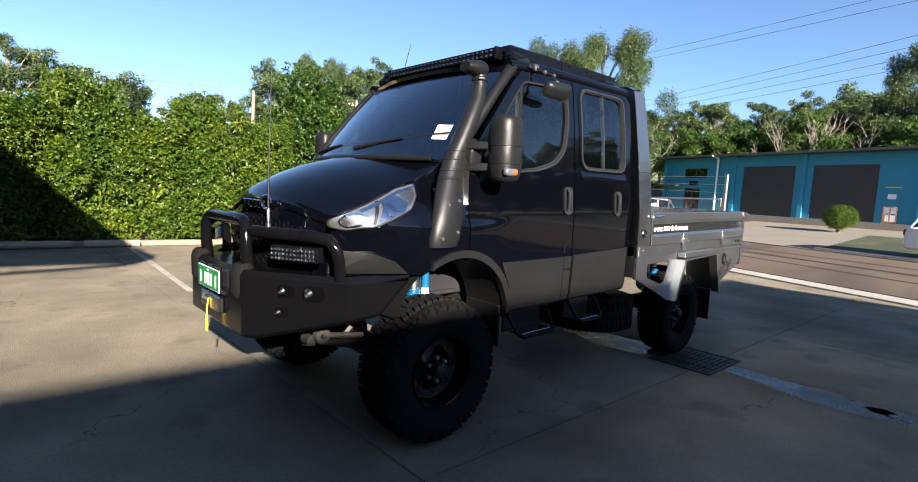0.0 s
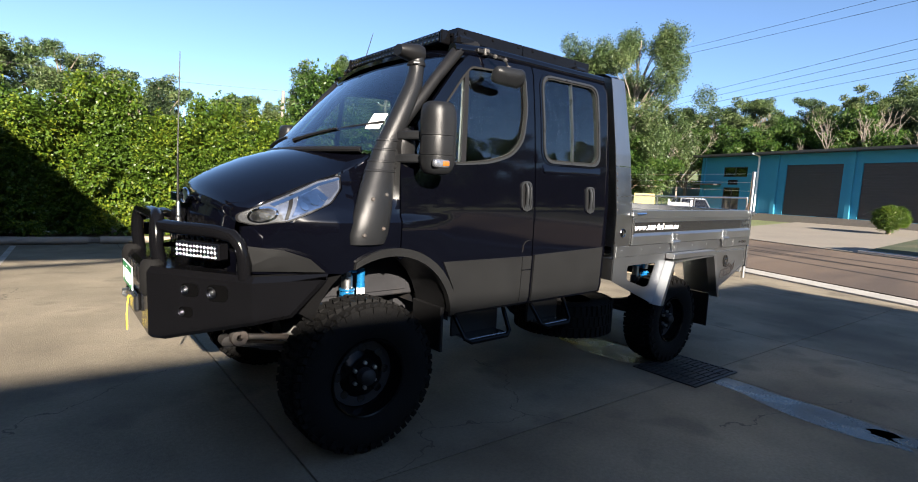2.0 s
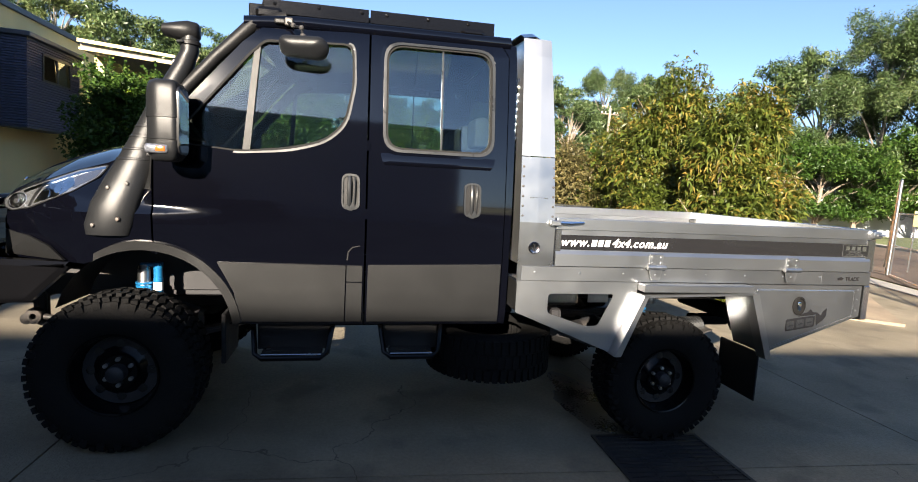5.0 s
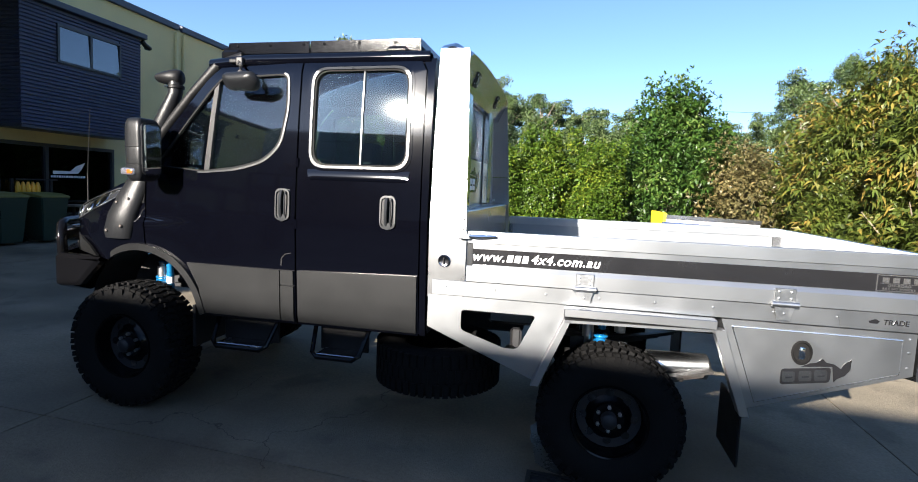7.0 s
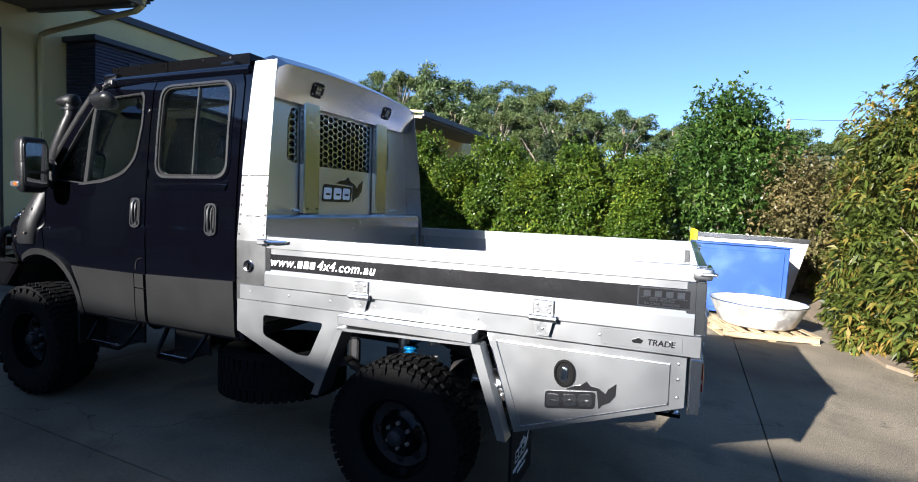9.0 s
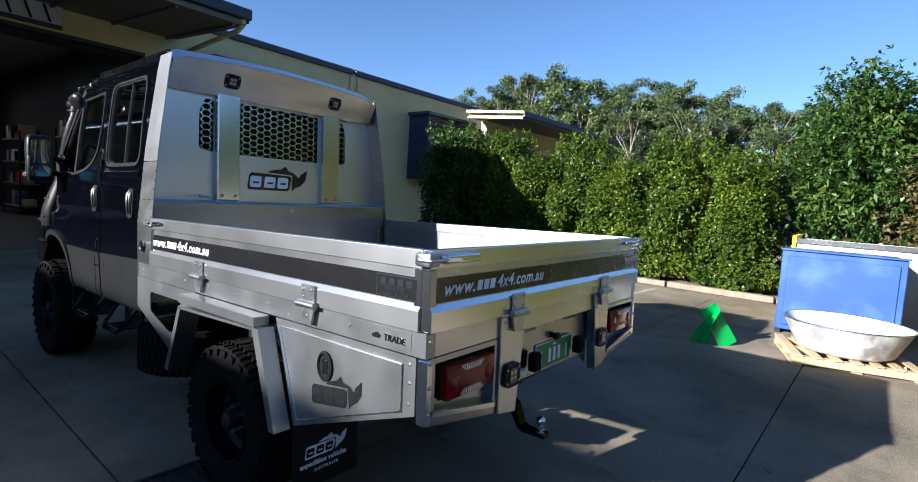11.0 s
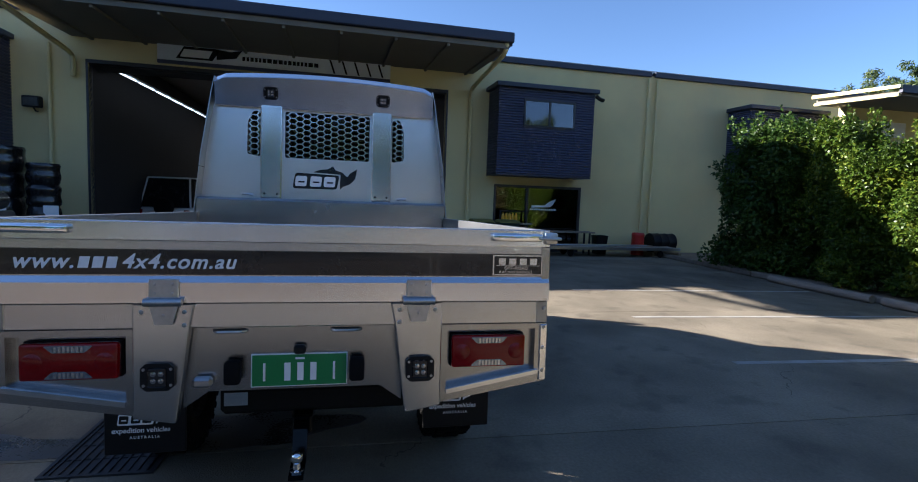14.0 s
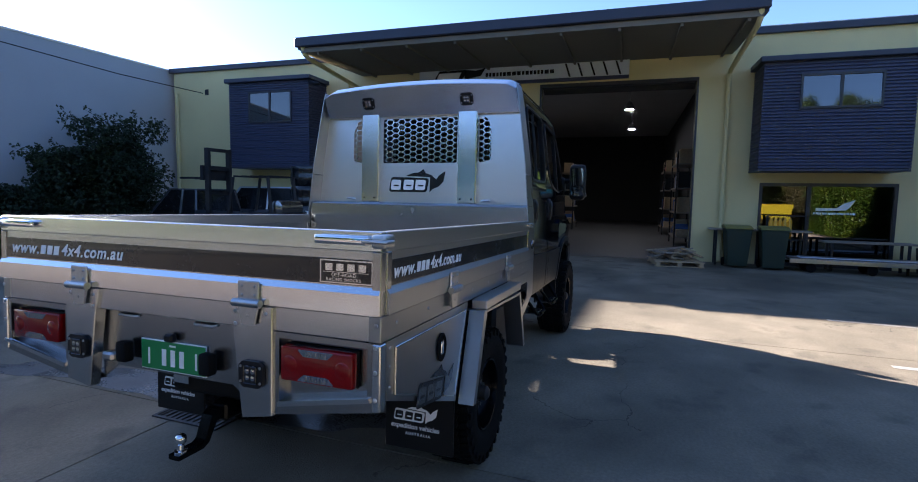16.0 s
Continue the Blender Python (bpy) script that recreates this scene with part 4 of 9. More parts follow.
part("fascia", prism([(-8.2, 5.32), (-5.30, 5.14), (-5.30, 5.23), (-8.2, 5.43)], 'y', 14.9, 14.98), M["cream"], nx, "pale roof edge")
part("fascia", prism([(-8.2, 5.10), (-5.42, 4.94), (-5.42, 5.02), (-8.2, 5.18)], 'y', 15.0, 15.08), M["cream"], nx, "pale awning beam")
part("wall", one_box(-8.2, -7.9, 16.0, 24.6, 0, 5.1), M["cream"], nx)
part("sign", one_box(-7.89, -7.86, 16.6, 18.4, 4.2, 4.7, 0.01), M["white"], nx, "pale wall sign")


# ---- blue shed across the road ----
BL = pose(37.2, 11.7, 1.42, 0, 0, -14.5)     # its front runs along local y, the yard lies towards -x
blue = thing("blue_shed", "turquoise rendered industrial shed with dark roller doors", "building", BL)
doors = [(-4.78, -1.25), (-9.35, -5.85), (-18.5, -14.3)]
ops = [(a, b, 0.0, 3.3) for a, b in doors] + [(1.6, 3.6, 2.5, 3.25), (2.1, 3.5, 0.0, 1.75)]
out = [(-22.0, 0), (5.6, 0), (5.6, 4.0), (-22.0, 4.0)]
holes = [[(a, z0 + 0.02), (b, z0 + 0.02), (b, z1), (a, z1)] for a, b, z0, z1 in ops]
part("wall", sheet_holes(out, holes, place=lambda u, v: Vector((0, u, v)), thick=0.25, inward=(1, 0, 0)), M["bluewall"], blue, "turquoise wall")
part("wall", one_box(0.25, 16, 5.35, 5.6, 0, 4.0), M["bluewall"], blue)
part("wall", one_box(0.25, 16, -22, -21.75, 0, 4.0), M["bluewall"], blue)
part("wall", one_box(15.75, 16, -21.75, 5.35, 0, 4.0), M["bluewall"], blue)
part("roof", prism([(-0.9, 4.0), (-0.9, 4.14), (16.3, 4.5), (16.3, 4.34)], 'y', -22.4, 6.0), M["shutter"], blue, "dark flat roof edge")
for y in (-0.75, -5.46, -11.6, 5.2):
    part("pier", one_box(-0.14, -0.003, y, y + 0.28, 0, 3.99), M["bluewall"], blue)
for a, b in doors:
    d = part("roller_door", one_box(0.08, 0.12, a + 0.002, b - 0.002, 0.0, 3.295), M["shutter"], blue)
    for k in range(21):
        z = 0.05 + k * 0.154
        part("slat", one_box(0.05, 0.082, a + 0.02, b - 0.02, z, z + 0.13, 0.006), M["shutter"], d)
for a, b, z0, z1 in ops[3:]:
    w = part("window", boxes((0.05, 0.1, a + 0.002, b - 0.002, z0 + 0.022, z0 + 0.07), (0.05, 0.1, a + 0.002, b - 0.002, z1 - 0.05, z1 - 0.002), (0.05, 0.1, a + 0.002, a + 0.05, z0 + 0.07, z1 - 0.05), (0.05, 0.1, b - 0.05, b - 0.002, z0 + 0.07, z1 - 0.05), (0.05, 0.1, (a + b) / 2 - 0.03, (a + b) / 2 + 0.03, z0 + 0.07, z1 - 0.05)), M["alframe"], blue)
    part("pane", one_box(0.07, 0.08, a + 0.05, b - 0.05, z0 + 0.07, z1 - 0.05), M["shopglass"], w)
part("sign", one_box(-0.05, -0.003, 2.3, 3.1, 1.95, 2.3, 0.01), M["blackplastic"], blue, "small dark wall sign")
part("footing", one_box(-1.1, 0.24, -22.0, 5.6, -0.75, -0.004), M["drive"], blue, "pale concrete path along the shed")
for y0, y1, z0, z1, mt in ((-10.45, -9.75, 0.02, 0.95, M["alu_dull"]), (-10.3, -9.9, 1.35, 1.62, M["whitefilm"]), (-10.5, -9.75, 1.98, 2.03, M["yellow"])):
    sg = part("sign", one_box(-0.05, -0.003, y0, y1, z0, z1, 0.008), mt, blue, "pale notice board on the wall")
    if z0 < 1:
        for a, b, c, d in ((-10.38, -10.14, 0.55, 0.86), (-10.06, -9.82, 0.55, 0.86), (-10.38, -10.14, 0.12, 0.46), (-10.06, -9.9, 0.12, 0.46)):
            part("notice", one_box(-0.056, -0.0505, a, b, c, d), M["whitefilm"], sg)
part("awning", prism([(-0.8, 1.95), (-0.02, 2.02), (-0.02, 1.9), (-0.8, 1.86)], 'y', 3.7, 5.6), M["shutter"], blue)
part("spout", tube([(-0.95, 0.6, 4.05), (-0.6, 0.62, 4.0), (-0.2, 0.64, 3.9), (-0.2, 0.64, 0.1)], 0.06, 8), M["white"], blue)

# pale-roofed sheds to the north-east
ps = thing("pale_roof_shed", "low shed with a pale metal roof edge among trees", "building", pose(24.0, 28.0, 0.4, 0, 0, -20))
part("wall", one_box(0, 14, -1.2, 6, 0, 3.9), M["greywall"], ps)
part("roof", prism([(-1.2, 3.9), (15, 4.6), (15, 4.85), (-1.2, 4.35)], 'y', -1.8, 6.6), M["tinroof"], ps)
os_ = thing("orange_shed", "orange painted shed wall seen through the shrubs", "building", pose(13.5, 19.5, 0.1, 0, 0, -12))
part("wall", one_box(0, 5, -2.2, 2.2, 0, 2.9), M["orangewall"], os_)
part("roof", prism([(-0.4, 2.9), (5.4, 3.3), (5.4, 3.45), (-0.4, 3.1)], 'y', -2.6, 2.6), M["tinroof"], os_)


# ---- the truck ----
# Built level about its front axle, then set down with its slight rake: nose low, tail high.
TR = pose(0, -0.055, 0, 0, -1.6, 0.9)
truck = thing("pickup_truck", "black high-riding crew-cab truck with a bare aluminium tray", "truck", TR)
FX, RX, WR = -0.145, 3.255, 0.456          # front axle, rear axle, wheel radius
ZS = [0.70, 0.80, 1.10, 1.45, 1.75, 2.10, 2.40, 2.50, 2.60]
WS = [0.93, 0.955, 0.968, 0.972, 0.955, 0.925, 0.888, 0.85, 0.78]


def half(z):
    return float(np.interp(z, ZS, WS))


def nose(x):
    return 1.0 - 0.26 * (max(0.0, -0.15 - x) / 0.65) ** 2.2


def swell(x, z):
    """The bulge of the front wing under its crease; it runs out in the front door."""
    run = min(1.0, max(0.0, (0.46 - x) / 0.42)) * min(1.0, max(0.0, (x + 0.80) / 0.25))
    return 0.024 * run * float(np.interp(z, [1.12, 1.24, 1.365, 1.405, 1.42], [0.0, 0.75, 1.0, 0.12, 0.0]))


def lean(x, z):
    """How far the front wing leans in above its crease, towards the bonnet."""
    u = min(1.0, max(0.0, (z - 1.40) / 0.26))
    return 0.20 * u * u * (3 - 2 * u) * min(1.0, max(0.0, (0.05 - x) / 0.13))


def side(s, out=0.0):
    """Lays a side outline (x, z) on the flank: s is -1 on the near side, 1 on the far side."""
    return lambda x, z: Vector((x, s * (half(z) * nose(x) + out + swell(x, z) - lean(x, z)), z))


def tpart(name, bm, material, label="", parent=None, smooth=False, angle=40.0):
    return part(name, bm, material, parent or truck, label, smooth, angle)


CUTS = [0.8, 0.95, 1.1, 1.18, 1.24, 1.30, 1.365, 1.385, 1.405, 1.42, 1.45, 1.48, 1.51, 1.54, 1.57, 1.60, 1.63, 1.66, 1.70, 1.75, 1.92, 2.1, 2.25, 2.4, 2.46]


def flank(outline, holes, s, out, thick, name, material, label="", parent=None):
    bm = sheet_holes(outline, holes, CUTS, side(s, out), thick, (0, -s, 0))
    for xc in (-0.65, -0.55, -0.45, -0.35, -0.27, -0.2, -0.14, -0.08, -0.03, 0.0, 0.03, 0.12, 0.22, 0.34, 0.46):
        bmesh.ops.bisect_plane(bm, geom=bm.verts[:] + bm.edges[:] + bm.faces[:], plane_co=(xc, 0, 0), plane_no=(1, 0, 0))
    return tpart(name, bm, material, label, parent, True, 30)


def arc(cx, cz, r, a0, a1, n):
    return [(cx + r * math.cos(radians(a0 + (a1 - a0) * k / n)), cz + r * math.sin(radians(a0 + (a1 - a0) * k / n))) for k in range(n + 1)]


AX, AZ, AR = 0.0, 0.70, 0.468             # front wheel arch
fender = [(-0.80, 1.08), (-0.78, 1.335), (-0.58, 1.366), (-0.36, 1.464), (-0.255, 1.548), (-0.230, 1.628), (-0.14, 1.682), (-0.06, 1.752), (0.045, 1.775), (0.052, 1.15)] + arc(AX, AZ, AR, 82, 122, 8) + [(-0.30, 1.08)]
door_f = [(0.062, 1.14), (0.056, 1.76), (0.10, 1.86), (0.50, 2.345), (0.60, 2.435), (1.197, 2.465), (1.204, 0.735), (0.44, 0.735)] + arc(AX, AZ, AR + 0.005, 8, 78, 10)
win_f = rounded([(0.13, 1.765), (0.54, 2.285), (0.62, 2.365), (1.108, 2.388), (1.116, 2.15), (1.072, 1.925), (0.96, 1.82), (0.77, 1.765), (0.50, 1.735)], [0.03, 0.03, 0.03, 0.06, 0.05, 0.08, 0.08, 0.08, 0.05], 4)
door_r = [(1.216, 0.735), (1.209, 2.465), (2.00, 2.475), (2.045, 2.40), (2.055, 0.735)]
win_r = rounded([(1.312, 1.80), (1.948, 1.80), (1.938, 2.412), (1.304, 2.408)], 0.10, 6)
W0 = rounded([(1.272, 1.765), (1.985, 1.765), (1.975, 2.448), (1.264, 2.442)], 0.125, 6)


def grow(loop, d):
    c = Vector((sum(p[0] for p in loop) / len(loop), sum(p[1] for p in loop) / len(loop)))
    return [tuple(c + (Vector(p) - c) * (1 + d / (Vector(p) - c).length)) for p in loop]


for s in (-1, 1):
    flank(fender, [], s, 0.0, 0.03, "fender", M["paint"], "glossy black fender")
    df = flank(door_f, [win_f], s, 0.0, 0.035, "front_door", M["paint"], "glossy black front door")
    dr = flank(door_r, [win_r], s, 0.0, 0.035, "rear_door", M["paint"], "glossy black rear door")
    # grey cladding along the sills and round the arches
    flank([(0.50, 0.755), (1.092, 0.755), (1.096, 1.10), (0.385, 1.105), (0.475, 0.93)], [], s, 0.014, 0.014, "cladding", M["clad"], "matt grey lower door cladding", df)
    flank([(1.100, 0.755), (1.194, 0.755), (1.194, 0.995), (1.102, 0.995)], [], s, 0.013, 0.014, "cladding", M["clad"], "", df)
    flank([(1.102, 1.003), (1.194, 1.003), (1.194, 1.10), (1.103, 1.10)], [], s, 0.013, 0.014, "filler_flap", M["clad"], "grey filler flap", df)
    flank([(1.226, 0.755), (2.045, 0.755), (2.045, 1.125), (1.226, 1.105)], [], s, 0.014, 0.014, "cladding", M["clad"], "matt grey lower door cladding", dr)
    flank([(1.10, 1.13), (1.105, 1.18), (1.13, 1.21), (1.175, 1.22), (1.175, 1.215), (1.135, 1.205), (1.112, 1.178), (1.108, 1.13)], [], s, 0.004, 0.004, "flap_line", M["blackplastic"], "", df)
    flare = arc(AX, AZ, 0.515, 6, 100, 20) + [(AX + (0.515 - 0.015 * k / 3) * math.cos(radians(100 + 6 * k)), AZ + (0.515 - 0.015 * k / 3) * math.sin(radians(100 + 6 * k))) for k in range(1, 4)] + arc(AX, AZ, 0.467, 121, 4, 24)
    flank([p for p in flare], [], s, 0.022, 0.045, "wheel_arch_flare", M["clad"], "matt grey wheel arch flare")
    flank([(-0.80, 1.095), (-0.40, 1.095), (-0.48, 1.17), (-0.60, 1.215), (-0.79, 1.235)], [], s, 0.012, 0.02, "bumper_corner", M["clad"], "grey plastic bumper corner")
    # glazing
    part("window_glass", sheet_holes(grow(win_f, 0.012), [], CUTS, side(s, -0.018), 0.004, (0, -s, 0)), M["tint"], df, "", True)
    flank([(0.512, 1.735), (0.552, 1.735), (0.598, 2.35), (0.562, 2.30)], [], s, 0.0, 0.03, "quarter_bar", M["blackplastic"], "black quarter window bar", df)
    flank(grow(win_f, 0.018)[16:44] + grow(win_f, 0.005)[16:44][::-1], [], s, 0.007, 0.012, "window_trim", M["framegrey"], "satin grey trim along the window foot", df)
    flank(grow(win_f, 0.004), [grow(win_f, -0.009)], s, 0.004, 0.02, "window_seal", M["seal"], "dark rubber window seal", df)
    part("window_glass", sheet_holes(grow(win_r, 0.012), [], CUTS, side(s, -0.014), 0.004, (0, -s, 0)), M["tint"], dr, "", True)
    flank(grow(win_r, 0.024), [grow(win_r, 0.004)], s, 0.012, 0.03, "window_frame", M["framegrey"], "grey window frame", dr)
    flank(W0, [grow(win_r, 0.028)], s, 0.005, 0.01, "window_surround", M["paint"], "", dr)
    part("window_ledge", skin([[side(s, o)(1.628 + u, z) for u in np.linspace(-w, w, 15)] for z, o, w in ((1.780, -0.002, 0.348), (1.752, 0.005, 0.345), (1.722, 0.011, 0.335), (1.712, 0.010, 0.328), (1.702, 0.001, 0.320))]), M["paint"], dr, "pressed ledge under the window", True)
    flank([(1.636, 1.80), (1.646, 1.80), (1.642, 2.41), (1.632, 2.41)], [], s, -0.004, 0.02, "window_bar", M["framegrey"], "", dr)
    flank(grow(win_r, 0.005), [grow(win_r, -0.010)], s, 0.002, 0.02, "window_seal", M["seal"], "black rubber window seal", dr)
    for dd, xh, zh in ((df, 1.115, 1.535), (dr, 1.845, 1.515)):
        ring = rounded([(xh - 0.052, zh - 0.104), (xh + 0.053, zh - 0.104), (xh + 0.050, zh + 0.106), (xh - 0.054, zh + 0.106)], 0.044, 6)
        flank(ring, [grow(ring, -0.013)], s, 0.013, 0.018, "handle_surround", M["framegrey"], "dark grey moulded handle surround", dd)
        part("handle_recess", sheet_holes(grow(ring, -0.011), [], (), side(s, 0.003), 0.003, (0, -s, 0)), M["blackplastic"], dd)
        for dx, rr in ((-0.008, 0.012), (0.022, 0.005)):
            yh = lambda o: s * (half(zh) + o)
            part("handle_grip", tube([(xh + dx, yh(0.004), zh - 0.088), (xh + dx, yh(0.021), zh - 0.06), (xh + dx, yh(0.025), zh), (xh + dx, yh(0.021), zh + 0.06), (xh + dx, yh(0.004), zh + 0.088)], rr, 8), M["framegrey"], dd, "satin grey door handle", True)
        part("handle_cap", lathe([(0.026, 0.0), (0.024, 0.006), (0.0, 0.007)], 14, pose(xh, yh(0.012), zh - 0.085, -90 * s, 0, 0)), M["framegrey"], dd, "", True)
    flank([(2.062, 0.735), (2.052, 2.40), (2.01, 2.48), (2.10, 2.48), (2.10, 0.735)], [], s, -0.006, 0.04, "rear_corner", M["paint"], "black cab rear corner")
    for zz, yy in ((1.38, 0.955), (1.78, 0.94)):
        tpart("hinge", one_box(1.201, 1.219, s * yy, s * (yy + 0.020), zz, zz + 0.06), M["paint"], "", df)

# bonnet
rows = []
for x, zc, ze in ((-0.80, 1.49, 1.402), (-0.74, 1.565, 1.438), (-0.6, 1.645, 1.505), (-0.42, 1.715, 1.580), (-0.25, 1.768, 1.635), (-0.13, 1.80, 1.692), (-0.05, 1.82, 1.755)):
    ye = half(ze) * nose(x) - lean(x, ze) - 0.006
    bow = 0.12 if x < -0.5 else 0.15
    rows.append([Vector((x - bow * (1 - v * v), v * ye, ze + (zc - ze) * (1 - abs(v) ** 2.3))) for v in np.linspace(-1, 1, 25)])
bm = skin(rows)
r = bmesh.ops.extrude_face_region(bm, geom=bm.faces[:])
bmesh.ops.translate(bm, vec=(0, 0, -0.03), verts=[g for g in r["geom"] if isinstance(g, bmesh.types.BMVert)])
tpart("bonnet", bm, M["paint"], "glossy black bonnet", None, True, 50)
# front face and grille
rows = []
for z, dx in ((1.02, 0.02), (1.10, 0.0), (1.25, -0.02), (1.38, -0.005), (1.485, 0.02)):
    rows.append([Vector((-0.79 + dx - 0.13 * (1 - v * v), v * 0.70, z - 0.10 * abs(v) ** 2.6 * (z > 1.4))) for v in np.linspace(-1, 1, 17)])
front = tpart("front_panel", skin(rows), M["paint"], "black plastic grille panel", None, True, 60)


def nose_mesh(p=0.027):
    """A six-sided lattice that lies just before the bowed front panel."""
    bm = bmesh.new()
    def at(y, z, out):
        v = y / 0.70
        return bm.verts.new((-0.792 - 0.13 * (1 - v * v) + float(np.interp(z, [1.10, 1.25, 1.38, 1.485], [0.0, -0.02, -0.005, 0.02])) - out, y, z))
    for j in range(-15, 16):
        for k in range(9):
            y, z = j * p * 1.5, 1.07 + p * math.sqrt(3) * (k + (0.5 if j % 2 else 0))
            if z > 1.375 - 0.08 * abs(y / 0.7) ** 2.6:
                continue
            ring = [[at(y + p * f * math.cos(math.pi / 3 * i), z + p * f * math.sin(math.pi / 3 * i), o) for i in range(6)] for f, o in ((1.0, 0.018), (0.74, 0.018), (0.70, 0.004))]
            for A, B in zip(ring, ring[1:]):
                for i in range(6):
                    n = (i + 1) % 6
                    bm.faces.new((A[i], A[n], B[n], B[i]))
    return bm


tpart("grille_mesh", nose_mesh(), M["powder"], "black honeycomb grille", front)
for k in range(6):
    y = -0.225 + 0.058 * k
    tpart("badge", one_box(-0.96, -0.94, y, y + (0.012 if k == 0 else 0.042), 1.436, 1.484, 0.004), M["chrome"], "chrome badge bar", front)
tpart("emblem", lathe([(0.046, 0.0), (0.046, 0.010), (0.040, 0.014), (0.034, 0.008), (0.0, 0.008)], 24, look((-0.942, -0.235, 1.475), (0.2, 0.05, 1.44))), M["chrome"], "round chrome emblem", front, True, 30)
# headlamps
lamp = rounded([(-0.80, 1.362), (-0.73, 1.345), (-0.58, 1.372), (-0.36, 1.470), (-0.265, 1.552), (-0.238, 1.624), (-0.38, 1.590), (-0.64, 1.478), (-0.80, 1.40)], 0.02, 2)
for s in (-1, 1):
    h = flank(lamp, [], s, 0.002, 0.05, "headlamp", M["lampshell"], "clear headlamp with chrome reflectors")
    def bowl(cx, cz, rx, rz, tilt, n=20):
        c, q = math.cos(radians(tilt)), math.sin(radians(tilt))
        return [(cx + rx * math.cos(u) * c - rz * math.sin(u) * q, cz + rx * math.cos(u) * q + rz * math.sin(u) * c) for u in np.linspace(0, 2 * math.pi, n, endpoint=False)]
    flank(bowl(-0.690, 1.402, 0.070, 0.040, 18), [bowl(-0.690, 1.402, 0.060, 0.031, 18)], s, 0.006, 0.012, "lamp_ring", M["chrome"], "bright lamp surround", h)
    flank(bowl(-0.690, 1.402, 0.056, 0.029, 18), [], s, 0.005, 0.012, "reflector", M["lampsilver"], "silver reflector bowl", h)
    flank(bowl(-0.690, 1.400, 0.020, 0.014, 18, 12), [], s, 0.008, 0.012, "bulb_cap", M["clearlens"], "", h)
    flank([(-0.600, 1.378), (-0.585, 1.382), (-0.53, 1.515), (-0.55, 1.508)], [], s, 0.006, 0.010, "lamp_divider", M["blackplastic"], "", h)
    flank([(-0.565, 1.395), (-0.42, 1.448), (-0.36, 1.500), (-0.40, 1.548), (-0.505, 1.512)], [], s, 0.005, 0.010, "reflector", M["lampsilver"], "silver indicator reflector", h)
    for k in range(3):
        cx, cz = -0.50 + 0.055 * k, 1.452 + 0.026 * k
        flank(bowl(cx, cz, 0.018, 0.022, 25, 14), [], s, 0.008, 0.010, "lamp_bulb", M["chrome"], "", h)
    flank([(-0.365, 1.487), (-0.280, 1.552), (-0.262, 1.605), (-0.35, 1.576), (-0.385, 1.556)], [], s, 0.005, 0.010, "reflector", M["clearlens"], "ribbed clear side lens", h)
    flank([(-0.655, 1.458), (-0.38, 1.577), (-0.25, 1.611), (-0.25, 1.600), (-0.38, 1.562), (-0.64, 1.446)], [], s, 0.007, 0.010, "light_guide", M["chrome"], "bright light guide", h)
    flank(grow(lamp, 0.004), [grow(lamp, -0.006)], s, 0.004, 0.012, "lamp_trim", M["blackplastic"], "", h)

# windscreen, pillars, roof
rows = []
for t in np.linspace(0, 1, 9):
    x0, y0, z0, b = -0.07 + 0.60 * t, 0.855 - 0.04 * t, 1.775 + 0.70 * t, 0.22 - 0.18 * t
    rows.append([Vector((x0 - b * (1 - v * v), v * y0, z0 + 0.03 * (1 - v * v) + 0.02 * math.sin(math.pi * t))) for v in np.linspace(-1, 1, 17)])
tpart("windscreen", skin(rows), M["screen"], "large raked windscreen", None, True, 60)
for s in (-1, 1):
    tpart("a_pillar", tube([(-0.05, s * 0.865, 1.745), (0.02, s * 0.888, 1.845), (0.15, s * 0.888, 2.01), (0.36, s * 0.865, 2.26), (0.54, s * 0.836, 2.455), (0.72, s * 0.80, 2.515)], [0.045, 0.040, 0.036, 0.036, 0.042, 0.045], 10), M["blackplastic"], "matt black windscreen pillar", None, True)
    flank([(-0.015, 1.50), (0.044, 1.50), (0.050, 1.72), (0.085, 1.83), (0.055, 1.83), (0.005, 1.70)], [], s, 0.008, 0.012, "pillar_trim", M["clad"], "grey trim at the pillar's foot")
    tpart("roof_rail", tube([(0.5, s * 0.835, 2.46), (0.8, s * 0.835, 2.487), (2.06, s * 0.835, 2.49)], 0.042, 10), M["paint"], "", None, True)
rows = []
for x, z in ((0.47, 2.50), (0.51, 2.515), (0.66, 2.54), (1.2, 2.56), (2.0, 2.56), (2.085, 2.54)):
    ye = 0.80 if x < 0.49 else 0.855
    rows.append([Vector((x - (0.05 * (1 - v * v) if x < 0.6 else 0), v * ye, z - 0.075 * abs(v) ** 3)) for v in np.linspace(-1, 1, 17)])
bm = skin(rows)
r = bmesh.ops.extrude_face_region(bm, geom=bm.faces[:])
bmesh.ops.translate(bm, vec=(0, 0, -0.03), verts=[g for g in r["geom"] if isinstance(g, bmesh.types.BMVert)])
tpart("roof", bm, M["paint"], "", None, True, 50)
tpart("cab_floor", one_box(0.50, 2.09, -0.90, 0.90, 0.73, 0.80), M["chassis"])
